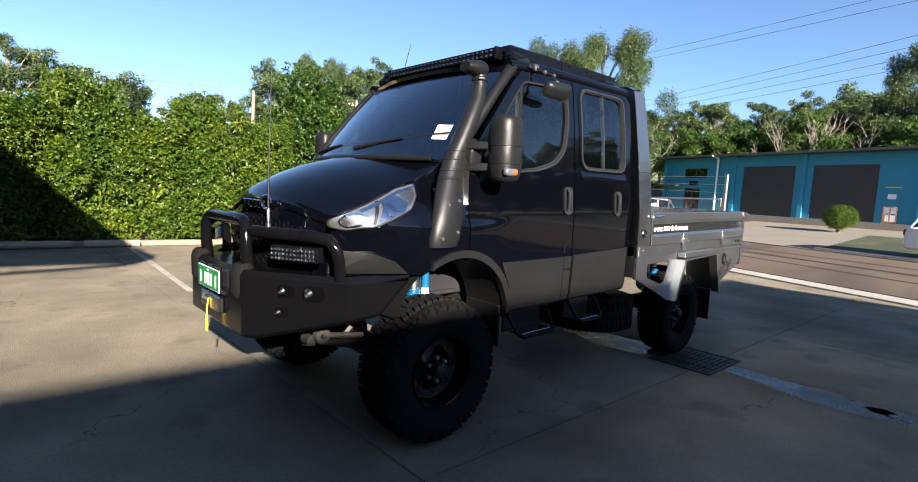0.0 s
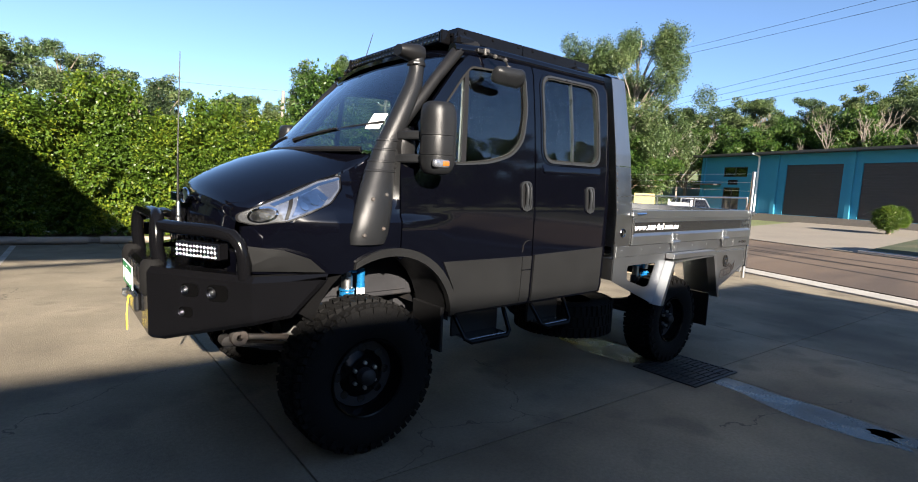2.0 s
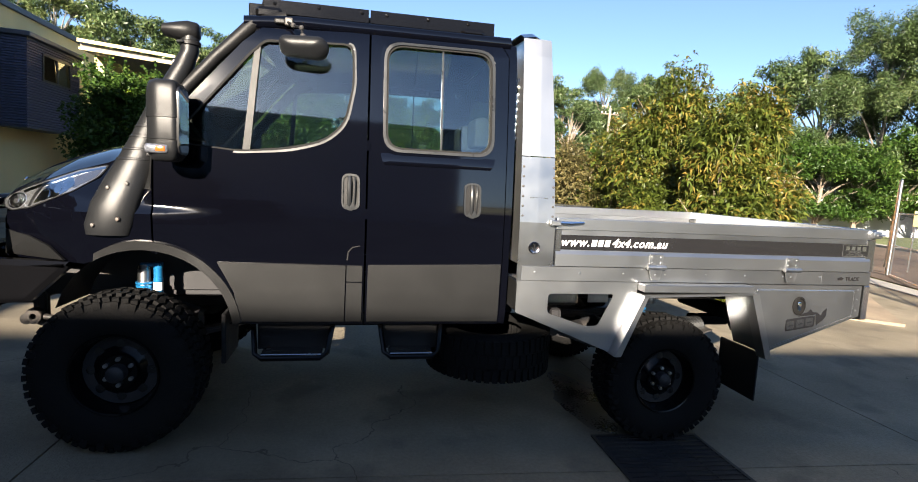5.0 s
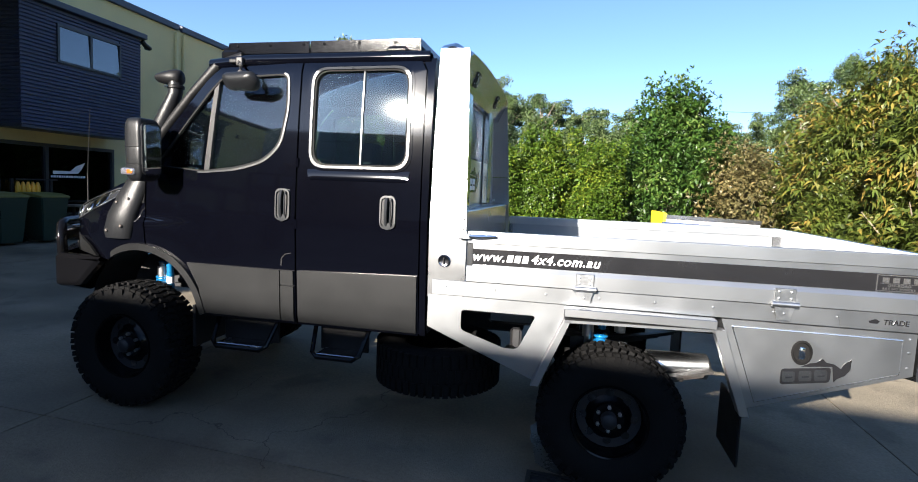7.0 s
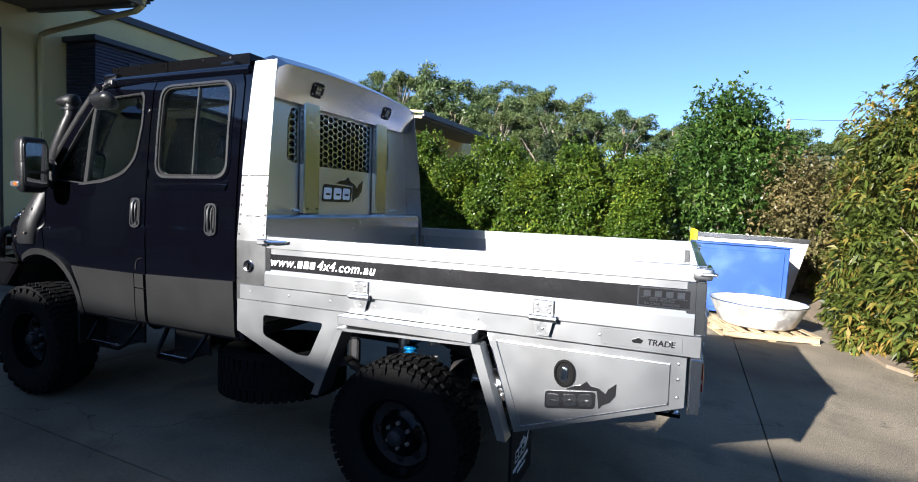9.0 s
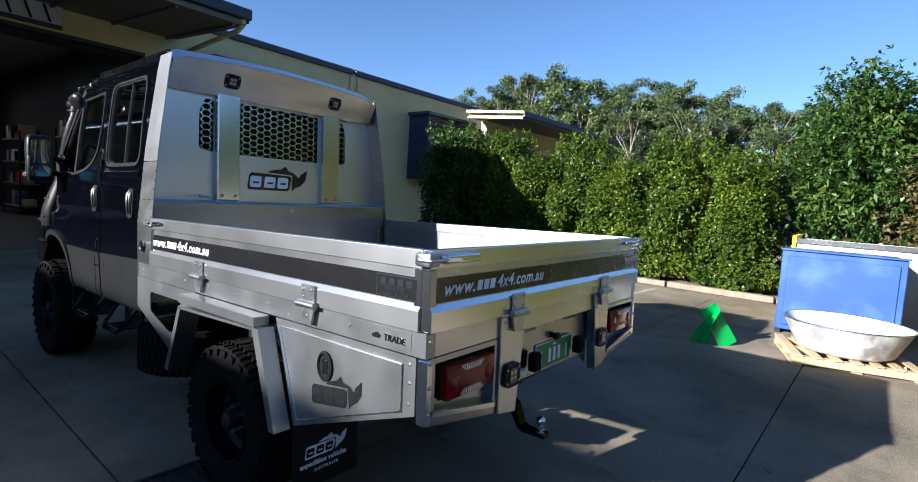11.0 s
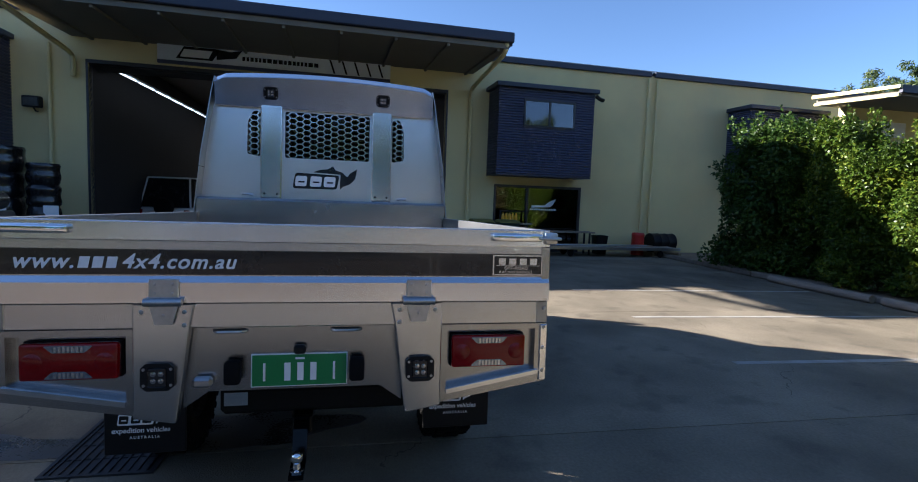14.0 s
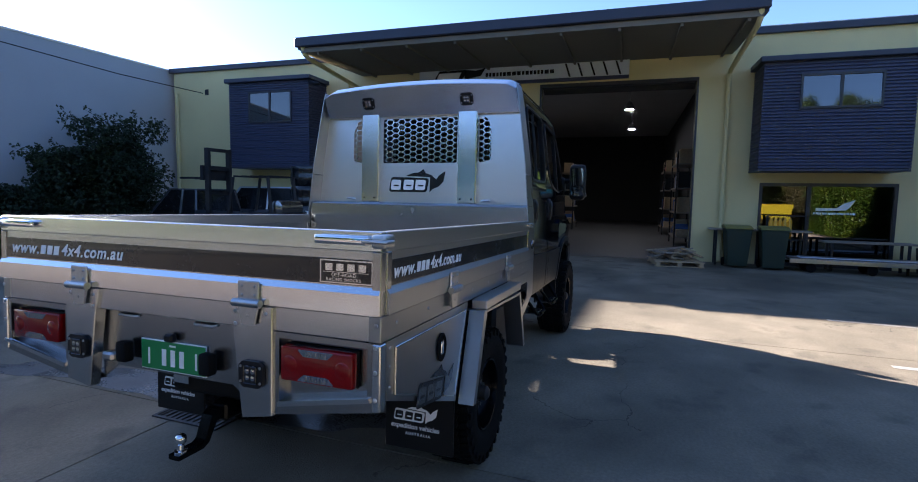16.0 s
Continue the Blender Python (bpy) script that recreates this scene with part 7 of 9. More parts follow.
for s in (-1, 1):
    y0, y1 = s * (TH - 0.025), s * TH
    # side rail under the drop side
    rl = tpart("side_rail", one_box(2.16, TX1, s * (TH - 0.05), s * (TH + 0.002), 1.035, ZB - 0.004, 0.004), M["alu_side_dim"], "aluminium side rail")
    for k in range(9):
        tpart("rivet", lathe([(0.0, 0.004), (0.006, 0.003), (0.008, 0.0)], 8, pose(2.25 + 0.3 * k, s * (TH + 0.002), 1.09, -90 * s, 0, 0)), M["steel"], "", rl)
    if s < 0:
        tpart("name_plate", one_box(4.36, 4.70, s * (TH + 0.002), s * (TH + 0.004), 1.05, 1.12, 0.0008), M["alu_side_dim"], "aluminium name plate", rl)
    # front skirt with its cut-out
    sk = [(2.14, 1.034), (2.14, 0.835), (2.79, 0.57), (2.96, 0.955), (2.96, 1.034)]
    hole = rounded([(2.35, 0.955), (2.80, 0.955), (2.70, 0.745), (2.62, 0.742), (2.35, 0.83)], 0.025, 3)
    skp = tpart("side_skirt", sheet_holes(sk, [hole], (), lambda u, v: Vector((u, s * TH, v)), 0.006, (0, -s, 0)), M["alu_side_dim"], "aluminium side skirt with a cut-out")
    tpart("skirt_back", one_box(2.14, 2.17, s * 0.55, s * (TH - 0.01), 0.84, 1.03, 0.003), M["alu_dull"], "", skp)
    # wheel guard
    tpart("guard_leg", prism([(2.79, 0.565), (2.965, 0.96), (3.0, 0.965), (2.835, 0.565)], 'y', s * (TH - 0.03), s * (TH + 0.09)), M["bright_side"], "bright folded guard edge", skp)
    gd = tpart("wheel_guard", prism([(2.965, 0.952), (3.755, 0.972), (3.755, 0.985), (2.965, 0.968)], 'y', s * 0.62, s * (TH + 0.09)), M["alu_side_dim"], "aluminium wheel guard")
    tpart("guard_lip", one_box(2.96, 3.76, s * (TH + 0.003), s * (TH + 0.088), 0.985, 1.034, 0.004), M["bright_side"], "", gd)
    tpart("guard_leg", prism([(3.745, 0.985), (3.905, 0.53), (3.95, 0.53), (3.80, 0.985)], 'y', s * (TH + 0.006), s * (TH + 0.09)), M["bright_side"], "", gd)
    up = 0.05 if s > 0 else 0.0
    fp = tpart("mud_flap", one_box(3.935, 3.95, s * 0.63, s * 1.02, 0.19 + up, 0.545 + up * 0.4, 0.004), M["blackplastic"], "black rear mud flap with a white logo", None)
    lm = pose(3.9512, 0.68 if s > 0 else -0.96, 0.345 + up) @ REAR
    logo(lm, 0.26, fp, M["whitefilm"], M["blackfilm"])
    decal_text("expedition vehicles", 0.036, pose(3.9512, (0.665 if s > 0 else -0.985), 0.305 + up) @ REAR, M["whitefilm"], fp, shear=0.1)
    decal_text("AUSTRALIA", 0.02, pose(3.9512, (0.75 if s > 0 else -0.90), 0.272 + up) @ REAR, M["whitefilm"], fp, spread=1.5)
    # tool box
    bx = [(3.80, 1.03), (3.96, 0.545), (4.72, 0.81), (4.72, 1.03)]
    tb = tpart("tool_box", prism(bx, 'y', s * 0.74, s * (TH - 0.004)), M["alu_side_dim"], "aluminium under-tray tool box")
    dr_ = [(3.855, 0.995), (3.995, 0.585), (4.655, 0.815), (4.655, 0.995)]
    dd = tpart("box_door", sheet_holes(rounded(dr_, 0.02, 3), [], (), lambda u, v: Vector((u, s * (TH + 0.003), v)), 0.006, (0, -s, 0)), M["alu_side_dim"], "aluminium tool box door", tb)
    edge = [Vector((u, s * (TH + 0.001), v)) for u, v in dr_]
    part("door_edge", tube([*edge, edge[0]], 0.004, 6), M["alu_bright"], tb, "", True)
    tpart("box_lock", lathe([(0.062, 0.0), (0.064, 0.008), (0.054, 0.012), (0.048, 0.003), (0.0, 0.003)], 20, pose(4.20, s * (TH + 0.004), 0.885, -90 * s, 0, 0) @ Matrix.Diagonal((0.8, 1.05, 1, 1))), M["rubber"], "black flush lock", tb, True)
    tpart("lock_handle", one_box(4.185, 4.215, min(s * (TH + 0.006), s * (TH + 0.016)), max(s * (TH + 0.006), s * (TH + 0.016)), 0.852, 0.915, 0.006, 2), M["chrome"], "", tb, True)
    for u, v in ((4.69, 0.85), (4.69, 0.93), (4.69, 1.0)):
        tpart("rivet", lathe([(0.0, 0.004), (0.006, 0.003), (0.008, 0.0)], 8, pose(u, s * (TH - 0.004), v, -90 * s, 0, 0)), M["steel"], "", tb)
    if s < 0:
        logo(pose(4.11, -TH - 0.0045, 0.70) @ FRONT_L @ Matrix.Rotation(radians(9), 4, 'Z'), 0.36, tb, M["blackfilm"], M["alu_dull"])
        decal_text("TRADE", 0.037, pose(4.555, -TH - 0.0065, 1.070, 90, 0, 0), M["blackfilm"], rl, shear=0.1)
        part("logo_shape", prism([(4.495, 1.072), (4.53, 1.072), (4.54, 1.086), (4.52, 1.096), (4.49, 1.084)], 'y', -TH - 0.008, -TH - 0.006), M["blackfilm"], rl)
    else:
        logo(pose(4.47, TH + 0.0045, 0.685) @ FRONT_R @ Matrix.Rotation(radians(-9), 4, 'Z'), 0.44, tb, M["blackfilm"], M["alu_dull"])
    # fuel cap on the headboard's foot
    fc = tpart("filler_cap", lathe([(0.036, 0.0), (0.038, 0.007), (0.033, 0.012), (0.024, 0.008), (0.0, 0.007)], 20, pose(2.235, s * (TH + 0.001), 1.245, -90 * s, 0, 0)), M["lampring"], "round filler cap", None, True)
    tpart("cap_grip", one_box(2.230, 2.240, s * (TH + 0.007), s * (TH + 0.016), 1.224, 1.266, 0.003), M["blackplastic"], "", fc)

# tail panels
tpart("tail_panel", one_box(TX1 - 0.05, TX1 - 0.002, -TH, TH, 1.035, ZB - 0.004, 0.004), M["alu"], "aluminium rear cross rail")
for s in (-1, 1):
    o = [(s * 0.56, 1.034), (s * TH, 1.034), (s * TH, 0.785), (s * 0.56, 0.705)]
    h = [(s * 0.60, 1.012), (s * 0.985, 1.012), (s * 0.985, 0.835), (s * 0.60, 0.765)]
    c = tpart("lamp_panel", sheet_holes(o, [h], (), lambda u, v: Vector((TX1, u, v)), 0.035, (-1, 0, 0)), M["alu_dull"], "folded aluminium tail lamp panel")
    tpart("panel_back", sheet_holes(o, [], (), lambda u, v: Vector((TX1 - 0.036, u, v)), 0.006, (-1, 0, 0)), M["alu_dull"], "", c)
    tpart("panel_lip", prism([(s * 0.60, 0.745), (s * 1.0, 0.818), (s * 1.0, 0.835), (s * 0.60, 0.765)], 'x', TX1 - 0.03, TX1 + 0.012), M["alu_bright"], "", c)
    tpart("corner_post", one_box(TX1 - 0.04, TX1 + 0.006, s * (TH - 0.03), s * (TH + 0.004), 0.785, 1.03, 0.004), M["alu_bright"], "", c)
    for z in (0.83, 0.93, 1.02, 1.10):
        tpart("rivet", lathe([(0.0, 0.004), (0.007, 0.003), (0.009, 0.0)], 8, pose(TX1 + 0.006, s * (TH - 0.015), z, 0, 90, 0)), M["steel"], "", c)
    # bracket under the hinge with a work lamp
    bk = tpart("hinge_bracket", prism([(s * 0.365, ZB - 0.006), (s * 0.575, ZB - 0.006), (s * 0.575, 0.70), (s * 0.43, 0.675), (s * 0.385, 1.03)], 'x', TX1 - 0.04, TX1 + 0.012, bevel=0.004), M["alu"], "aluminium hinge bracket")
    for u, z in ((0.40, 1.1), (0.545, 1.1), (0.40, 1.05)):
        tpart("rivet", lathe([(0.0, 0.004), (0.007, 0.003), (0.009, 0.0)], 8, pose(TX1 + 0.012, s * u, z, 0, 90, 0)), M["steel"], "", bk)
    # tail lamp
    yc = s * 0.778
    tpart("lamp_gasket", one_box(TX1 - 0.0298, TX1 - 0.018, yc - 0.161, yc + 0.161, 0.853, 0.993, 0.004), M["rubber"], "black lamp surround")
    tl = tpart("tail_lamp", one_box(TX1 - 0.02, TX1 + 0.020, yc - 0.158, yc + 0.158, 0.856, 0.990, 0.010, 2), M["redlens"], "red tail lamp with clear inserts", None, True)
    tpart("lamp_lens", prism(rounded([(yc - 0.080, 0.983), (yc + 0.080, 0.983), (yc + 0.052, 0.957), (yc - 0.052, 0.957)], 0.008), 'x', TX1 + 0.019, TX1 + 0.0215), M["lampclear"], "clear indicator lens", tl)
    tpart("lamp_lens", prism(rounded([(yc - 0.080, 0.863), (yc + 0.080, 0.863), (yc + 0.052, 0.889), (yc - 0.052, 0.889)], 0.008), 'x', TX1 + 0.019, TX1 + 0.0215), M["lampclear"], "clear reversing lens", tl)
    for a in (-0.11, 0.11):
        tpart("lamp_dome", lathe([(0.034, 0.0), (0.030, 0.0025), (0.0, 0.004)], 20, pose(TX1 + 0.0195, yc + a * 1.05, 0.923, 0, 90, 0)), M["redlens"], "", tl, True)
    for z0 in (0.866, 0.960):
        for k in range(7):
            tpart("lens_rib", one_box(TX1 + 0.0215, TX1 + 0.0235, yc - 0.045 + 0.014 * k, yc - 0.037 + 0.014 * k, z0, z0 + 0.020), M["clearlens"], "", tl)
    # work lamps, low and high
    for x, y, z, tilt in ((TX1 + 0.014, s * 0.487, 0.86, 0), (2.272, s * 0.46, 2.43, 22)):
        m = pose(x, y, z, 0, tilt, 0)
        wl = tpart("work_lamp", prism(rounded([(-0.058, -0.034), (-0.038, -0.052), (0.038, -0.052), (0.058, -0.034), (0.058, 0.034), (0.038, 0.052), (-0.038, 0.052), (-0.058, 0.034)], 0.006), 'x', 0, 0.014), M["blackplastic"], "square black LED work lamp")
        wl.data.transform(m)
        tpart("lamp_lens", one_box(0.014, 0.018, -0.032, 0.032, -0.036, 0.036, 0.004, m=m), M["blackfilm"], "", wl)
        for a in (-0.013, 0.013):
            for b in (-0.013, 0.013):
                tpart("led", lathe([(0.010, 0.0), (0.007, 0.0006), (0.0, 0.002)], 10, m @ pose(0.0182, a, b, 0, 90, 0)), M["clearlens"], "", wl)
        for a in (-0.046, 0.046):
            for b in (-0.03, 0.03):
                tpart("bolt", lathe([(0.006, 0.0), (0.005, 0.004), (0.0, 0.004)], 6, m @ pose(0.014, a, b, 0, 90, 0)), M["steel"], "", wl)
    tpart("rubber_bumper", one_box(4.74, 4.79, s * 0.235 - 0.03, s * 0.235 + 0.03, 0.812, 0.905, 0.012, 2), M["rubber"], "black rubber bump stop", None, True)
tpart("centre_panel", prism([(-0.42, 1.034), (0.42, 1.034), (0.42, 0.71), (0.33, 0.774), (-0.33, 0.774), (-0.42, 0.71)], 'x', 4.715, 4.725), M["alu_dull"], "aluminium number plate panel")
for y in (-0.25, 0.19):
    tpart("panel_handle", tube([(4.728, y - 0.06, 1.012), (4.742, y - 0.045, 1.012), (4.742, y + 0.045, 1.012), (4.728, y + 0.06, 1.012)], 0.006, 6), M["steel"])
plate(4.728, 0.012, 0.852, 0)
tpart("plate_lamp", one_box(4.73, 4.765, -0.012, 0.036, 0.922, 0.957, 0.008), M["blackplastic"], "black plate lamp")
tpart("anderson_plug", one_box(4.73, 4.77, -0.38, -0.31, 0.80, 0.84, 0.01), M["steel"], "trailer plug")
# tow bar
tb_ = tpart("tow_bar", one_box(4.10, 4.47, -0.045, 0.045, 0.47, 0.56, 0.01), M["powder"], "black tow bar")
tpart("tow_tongue", prism([(4.44, 0.545), (4.51, 0.545), (4.54, 0.525), (4.578, 0.425), (4.60, 0.412), (4.725, 0.41), (4.725, 0.388), (4.59, 0.388), (4.556, 0.405), (4.51, 0.49), (4.44, 0.49)], 'y', -0.030, 0.030), M["powder"], "", tb_)
tpart("tow_ball", lathe([(0.028, 0.0), (0.028, 0.008), (0.016, 0.012), (0.014, 0.035), (0.022, 0.045), (0.025, 0.060), (0.022, 0.074), (0.012, 0.083), (0.0, 0.085)], 20, pose(4.688, 0.0, 0.41)), M["chrome"], "chrome tow ball", tb_, True)
tpart("rear_beam", one_box(4.30, 4.42, -0.36, 0.50, 0.555, 0.68, 0.02), M["seal"], "black rear cross beam")
tpart("hitch_label", one_box(4.421, 4.424, -0.34, -0.24, 0.60, 0.66), M["alu_bright"], "pale rating label")

# headboard
hb = tpart("headboard", sheet_holes(
    [(-1.03, 1.12), (1.03, 1.12), (1.03, 1.40), (0.98, 1.9), (0.905, 2.42), (0.882, 2.515), (0.80, 2.550), (0.4, 2.585), (-0.4, 2.585), (-0.80, 2.550), (-0.882, 2.515), (-0.905, 2.42), (-0.98, 1.9), (-1.03, 1.40)],
    [rounded([(-0.355, 1.91), (0.355, 1.91), (0.355, 2.30), (-0.355, 2.30)], 0.02, 3)] + [rounded([(s * 0.55, 1.91), (s * 0.66, 1.93), (s * 0.655, 2.20), (s * 0.615, 2.29), (s * 0.55, 2.29)], 0.025, 3) for s in (-1, 1)],
    (), lambda u, v: Vector((2.19, u, v)), 0.006, (-1, 0, 0)), M["alu_head_lit"], "brushed aluminium headboard")


def hb_edge(z):
    return float(np.interp(z, [1.10, 1.40, 1.9, 2.42, 2.535, 2.6], [1.034, 1.034, 0.985, 0.91, 0.888, 0.86]))


rims = [(1.02, 2.365), (1.40, 2.365), (1.45, 2.36), (1.9, 2.345), (2.30, 2.325), (2.42, 2.318), (2.50, 2.316), (2.528, 2.312)]
for s in (-1, 1):
    for za, zb, nm in ((1.02, 1.80, 0), (1.806, 2.528, 1)):
        zs = [za] + [z for z, _ in rims if za < z < zb] + [zb]
        xr = [float(np.interp(z, [q[0] for q in rims], [q[1] for q in rims])) for z in zs]
        bm = skin([[(2.135, s * hb_edge(z), z), (2.25, s * (hb_edge(z) + 0.001), z), (x, s * hb_edge(z), z)] for z, x in zip(zs, xr)])
        r = bmesh.ops.extrude_face_region(bm, geom=bm.faces[:])
        bmesh.ops.translate(bm, vec=(0, -s * 0.006, 0), verts=[g for g in r["geom"] if isinstance(g, bmesh.types.BMVert)])
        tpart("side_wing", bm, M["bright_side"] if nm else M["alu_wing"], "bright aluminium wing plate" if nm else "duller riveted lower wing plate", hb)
    for k in range(6):
        for x in (2.150, 2.345):
            tpart("rivet", lathe([(0.0, 0.003), (0.006, 0.002), (0.008, 0.0)], 8, pose(x, s * (hb_edge(1.44 + 0.06 * k) + 0.001), 1.44 + 0.06 * k, -90 * s, 0, 0)), M["leafsteel"], "", hb)
# rounded top cap and the band that carries the lamps
ys = np.linspace(-1, 1, 25)


def cap(v):
    a = abs(v)
    return 0.889 * v, 2.605 - 0.045 * a ** 2 - 0.030 * max(0, (a - 0.93) / 0.07) ** 2


bm = skin([[(2.135, cap(v)[0], cap(v)[1]) for v in ys], [(2.205, cap(v)[0], cap(v)[1] + 0.012) for v in ys], [(2.220, cap(v)[0], cap(v)[1] + 0.009) for v in ys], [(2.318, cap(v)[0] * 0.998, cap(v)[1] - 0.044) for v in ys], [(2.324, cap(v)[0] * 0.998, cap(v)[1] - 0.052) for v in ys]])
tpart("top_cap", bm, M["alu_bright"], "folded bright aluminium cap", hb, True, 14)
bm = skin([[(2.322, cap(v)[0] * 0.997, cap(v)[1] - 0.05) for v in ys], [(2.235, cap(v)[0] * 1.01, 2.315) for v in ys], [(2.20, cap(v)[0] * 1.01, 2.315) for v in ys]])
tpart("lamp_band", bm, M["alu"], "aluminium band below the cap", hb, True, 14)
tpart("lower_panel", prism([(2.19, 1.12), (2.34, 1.12), (2.34, 1.545), (2.30, 1.56), (2.19, 1.56)], 'y', -1.02, 1.02, bevel=0.006), M["alu_dull"], "folded lower panel of the headboard", hb)
for s in (-1, 1):
    pl = tpart("upright", one_box(2.196, 2.245, s * 0.46 - 0.085, s * 0.46 + 0.085, 1.562, 2.34, 0.008), M["alu_bright"], "folded aluminium upright", hb)
    for a in (-0.05, 0.05):
        tpart("bolt", lathe([(0.0, 0.004), (0.008, 0.003), (0.010, 0.0)], 8, pose(2.246, s * 0.46 + a, 1.60, 0, 90, 0)), M["blackplastic"], "", pl)
    tpart("cleat", tube([(2.25, s * 0.60, 1.585), (2.262, s * 0.63, 1.59), (2.262, s * 0.68, 1.59)], 0.010, 6), M["steel"], "", hb)


def hex_grille(y0, y1, z0, z1, inside):
    """A lattice of six-sided holes cut in sheet."""
    bm = bmesh.new()
    p, q = 0.0385, 0.0275
    dy, dz = p * 1.5, q * math.sqrt(3)
    j, y = 0, y0
    while y < y1 + p:
        z = z0 + (dz / 2 if j % 2 else 0)
        while z < z1 + q:
            if inside(y, z):
                A, B, C = [[bm.verts.new((x, y + p * f * math.cos(math.pi / 3 * k), z + q * f * math.sin(math.pi / 3 * k))) for k in range(6)] for x, f in ((2.183, 1.0), (2.183, 0.84), (2.173, 0.84))]
                for k in range(6):
                    n = (k + 1) % 6
                    bm.faces.new((A[k], A[n], B[n], B[k]))
                    bm.faces.new((B[k], B[n], C[n], C[k]))
            z += dz
        y += dy
        j += 1
    return bm


tpart("mesh_grille", hex_grille(-0.35, 0.36, 1.915, 2.30, lambda y, z: True), M["alu_bright"], "honeycomb mesh over the rear window", hb)
for s in (-1, 1):
    tpart("mesh_grille", hex_grille(min(s * 0.56, s * 0.66), max(s * 0.56, s * 0.66), 1.925, 2.285, lambda y, z: True), M["alu_bright"], "honeycomb mesh", hb)
logo(pose(2.1915, -0.29, 1.655) @ REAR, 0.56, hb, M["blackfilm"], M["whitefilm"])


# ---- plants ----
def bush_mesh(seed, w, d, h, count, size, material, lumps=44, long=1.6, top=0.25, bare=0.05):
    """A dense clipped bush: leaf mesh about the origin, base at z = 0."""
    rng = np.random.default_rng(seed)
    C, R = [], []
    for _ in range(int(lumps * 1.7)):
        # leafy tufts over the outside of the bush, with dark gaps between them
        a, z = rng.uniform(0, 6.283), rng.uniform(bare - 0.01, 0.93)
        q = rng.uniform(0.6, 1.05) * (0.82 + 0.18 * math.sin(3 * a + seed) * math.sin(7 * z + seed)) * (1.12 if z < 0.55 else 1.12 - 1.55 * (z - 0.55))
        C.append((q * 0.47 * w * math.copysign(abs(math.cos(a)) ** 0.7, math.cos(a)), q * 0.45 * d * math.copysign(abs(math.sin(a)) ** 0.7, math.sin(a)), z * h))
        r = rng.uniform(0.06, 0.17)
        R.append((r * w, r * d, r * h * 0.75))
    for _ in range(int(lumps * 0.3)):
        C.append((rng.uniform(-0.25, 0.25) * w, rng.uniform(-0.25, 0.25) * d, h * rng.uniform(0.3, 0.85)))
        R.append((0.22 * w, 0.22 * d, 0.2 * h))
    for _ in range(int(lumps * top)):
        C.append((rng.uniform(-0.42, 0.42) * w, rng.uniform(-0.3, 0.3) * d, h * rng.uniform(0.93, 1.0)))
        R.append((0.10 * w, 0.12 * d, 0.10 * h))
    for _ in range(int(lumps * top * 1.6)):
        # single shoots that stand out of the top
        C.append((rng.uniform(-0.45, 0.45) * w, rng.uniform(-0.35, 0.35) * d, h * rng.uniform(1.0, 1.09)))
        R.append((0.035 * w, 0.035 * d, 0.07 * h))
    for _ in range(int(lumps * 0.5)):
        # skirts that reach the soil
        a = rng.uniform(0, 6.283)
        C.append((0.43 * w * math.cos(a), 0.42 * d * math.sin(a), rng.uniform(0.03, 0.16) * h))
        R.append((0.12 * w, 0.12 * d, 0.08 * h))
    V, F = leaf_tufts(rng, C, R, count // 5, 5, size * 1.15, long)
    V2, F2 = cloud_leaves(rng, [(0, 0, 0.48 * h)], [(0.34 * w, 0.33 * d, 0.40 * h)], 5200, 0.15, hollow=0.55, long=1.4)
    V, F = np.vstack([V, V2]), np.vstack([F, F2 + len(V)])
    keep = (V[:, 2].reshape(-1, 4).min(1) > 0.02)
    V, F = V.reshape(-1, 4, 3)[keep].reshape(-1, 3), np.arange(keep.sum() * 4).reshape(-1, 4)
    return leaf_mesh("crown", V, F, material)


def stems(h, n, seed, material=None, spread=0.35):
    rnd = random.Random(seed)
    bm = bmesh.new()
    for _ in range(n):
        a = rnd.uniform(0, 6.28)
        r = rnd.uniform(0.3, 1.0) * spread
        p = [(0.1 * math.cos(a), 0.1 * math.sin(a), 0)]
        for k in range(1, 5):
            t = k / 4
            p.append((r * t * math.cos(a) + rnd.uniform(-0.05, 0.05), r * t * math.sin(a) + rnd.uniform(-0.05, 0.05), h * t * 0.85))
        tube(p, [0.045, 0.038, 0.03, 0.02, 0.008], 6, bm)
    return bm


def bush(name, me, m, stem_h, label, cat, group="", seed=1):
    t = thing(name, label, cat, m, group)
    ob = new("crown", me)
    ob.parent = t
    part("trunk", stems(stem_h, 5, seed), M["bark"], t, smooth=True)
    return t


hedge_meshes = [bush_mesh(s, 1.68, 2.1, 3.0, 76000, 0.054, M["leaf_hedge"]) for s in (11, 12, 13)]
for k in range(7):
    x = -4.6 + 1.32 * k
    bush("hedge_shrub", hedge_meshes[k % 3], pose(x, 11.0 + (0.0, 0.16, -0.12, 0.1, -0.16, 0.08, -0.05)[k], 0.08, 0, 0, 67 * k) @ Matrix.Diagonal((1, 1, (1.03, 1.12, 0.92, 1.09, 0.88, 1.05, 0.96)[k], 1)), 2.6, "dense green clipped hedge shrub", "hedge", "hedge shrubs", k)
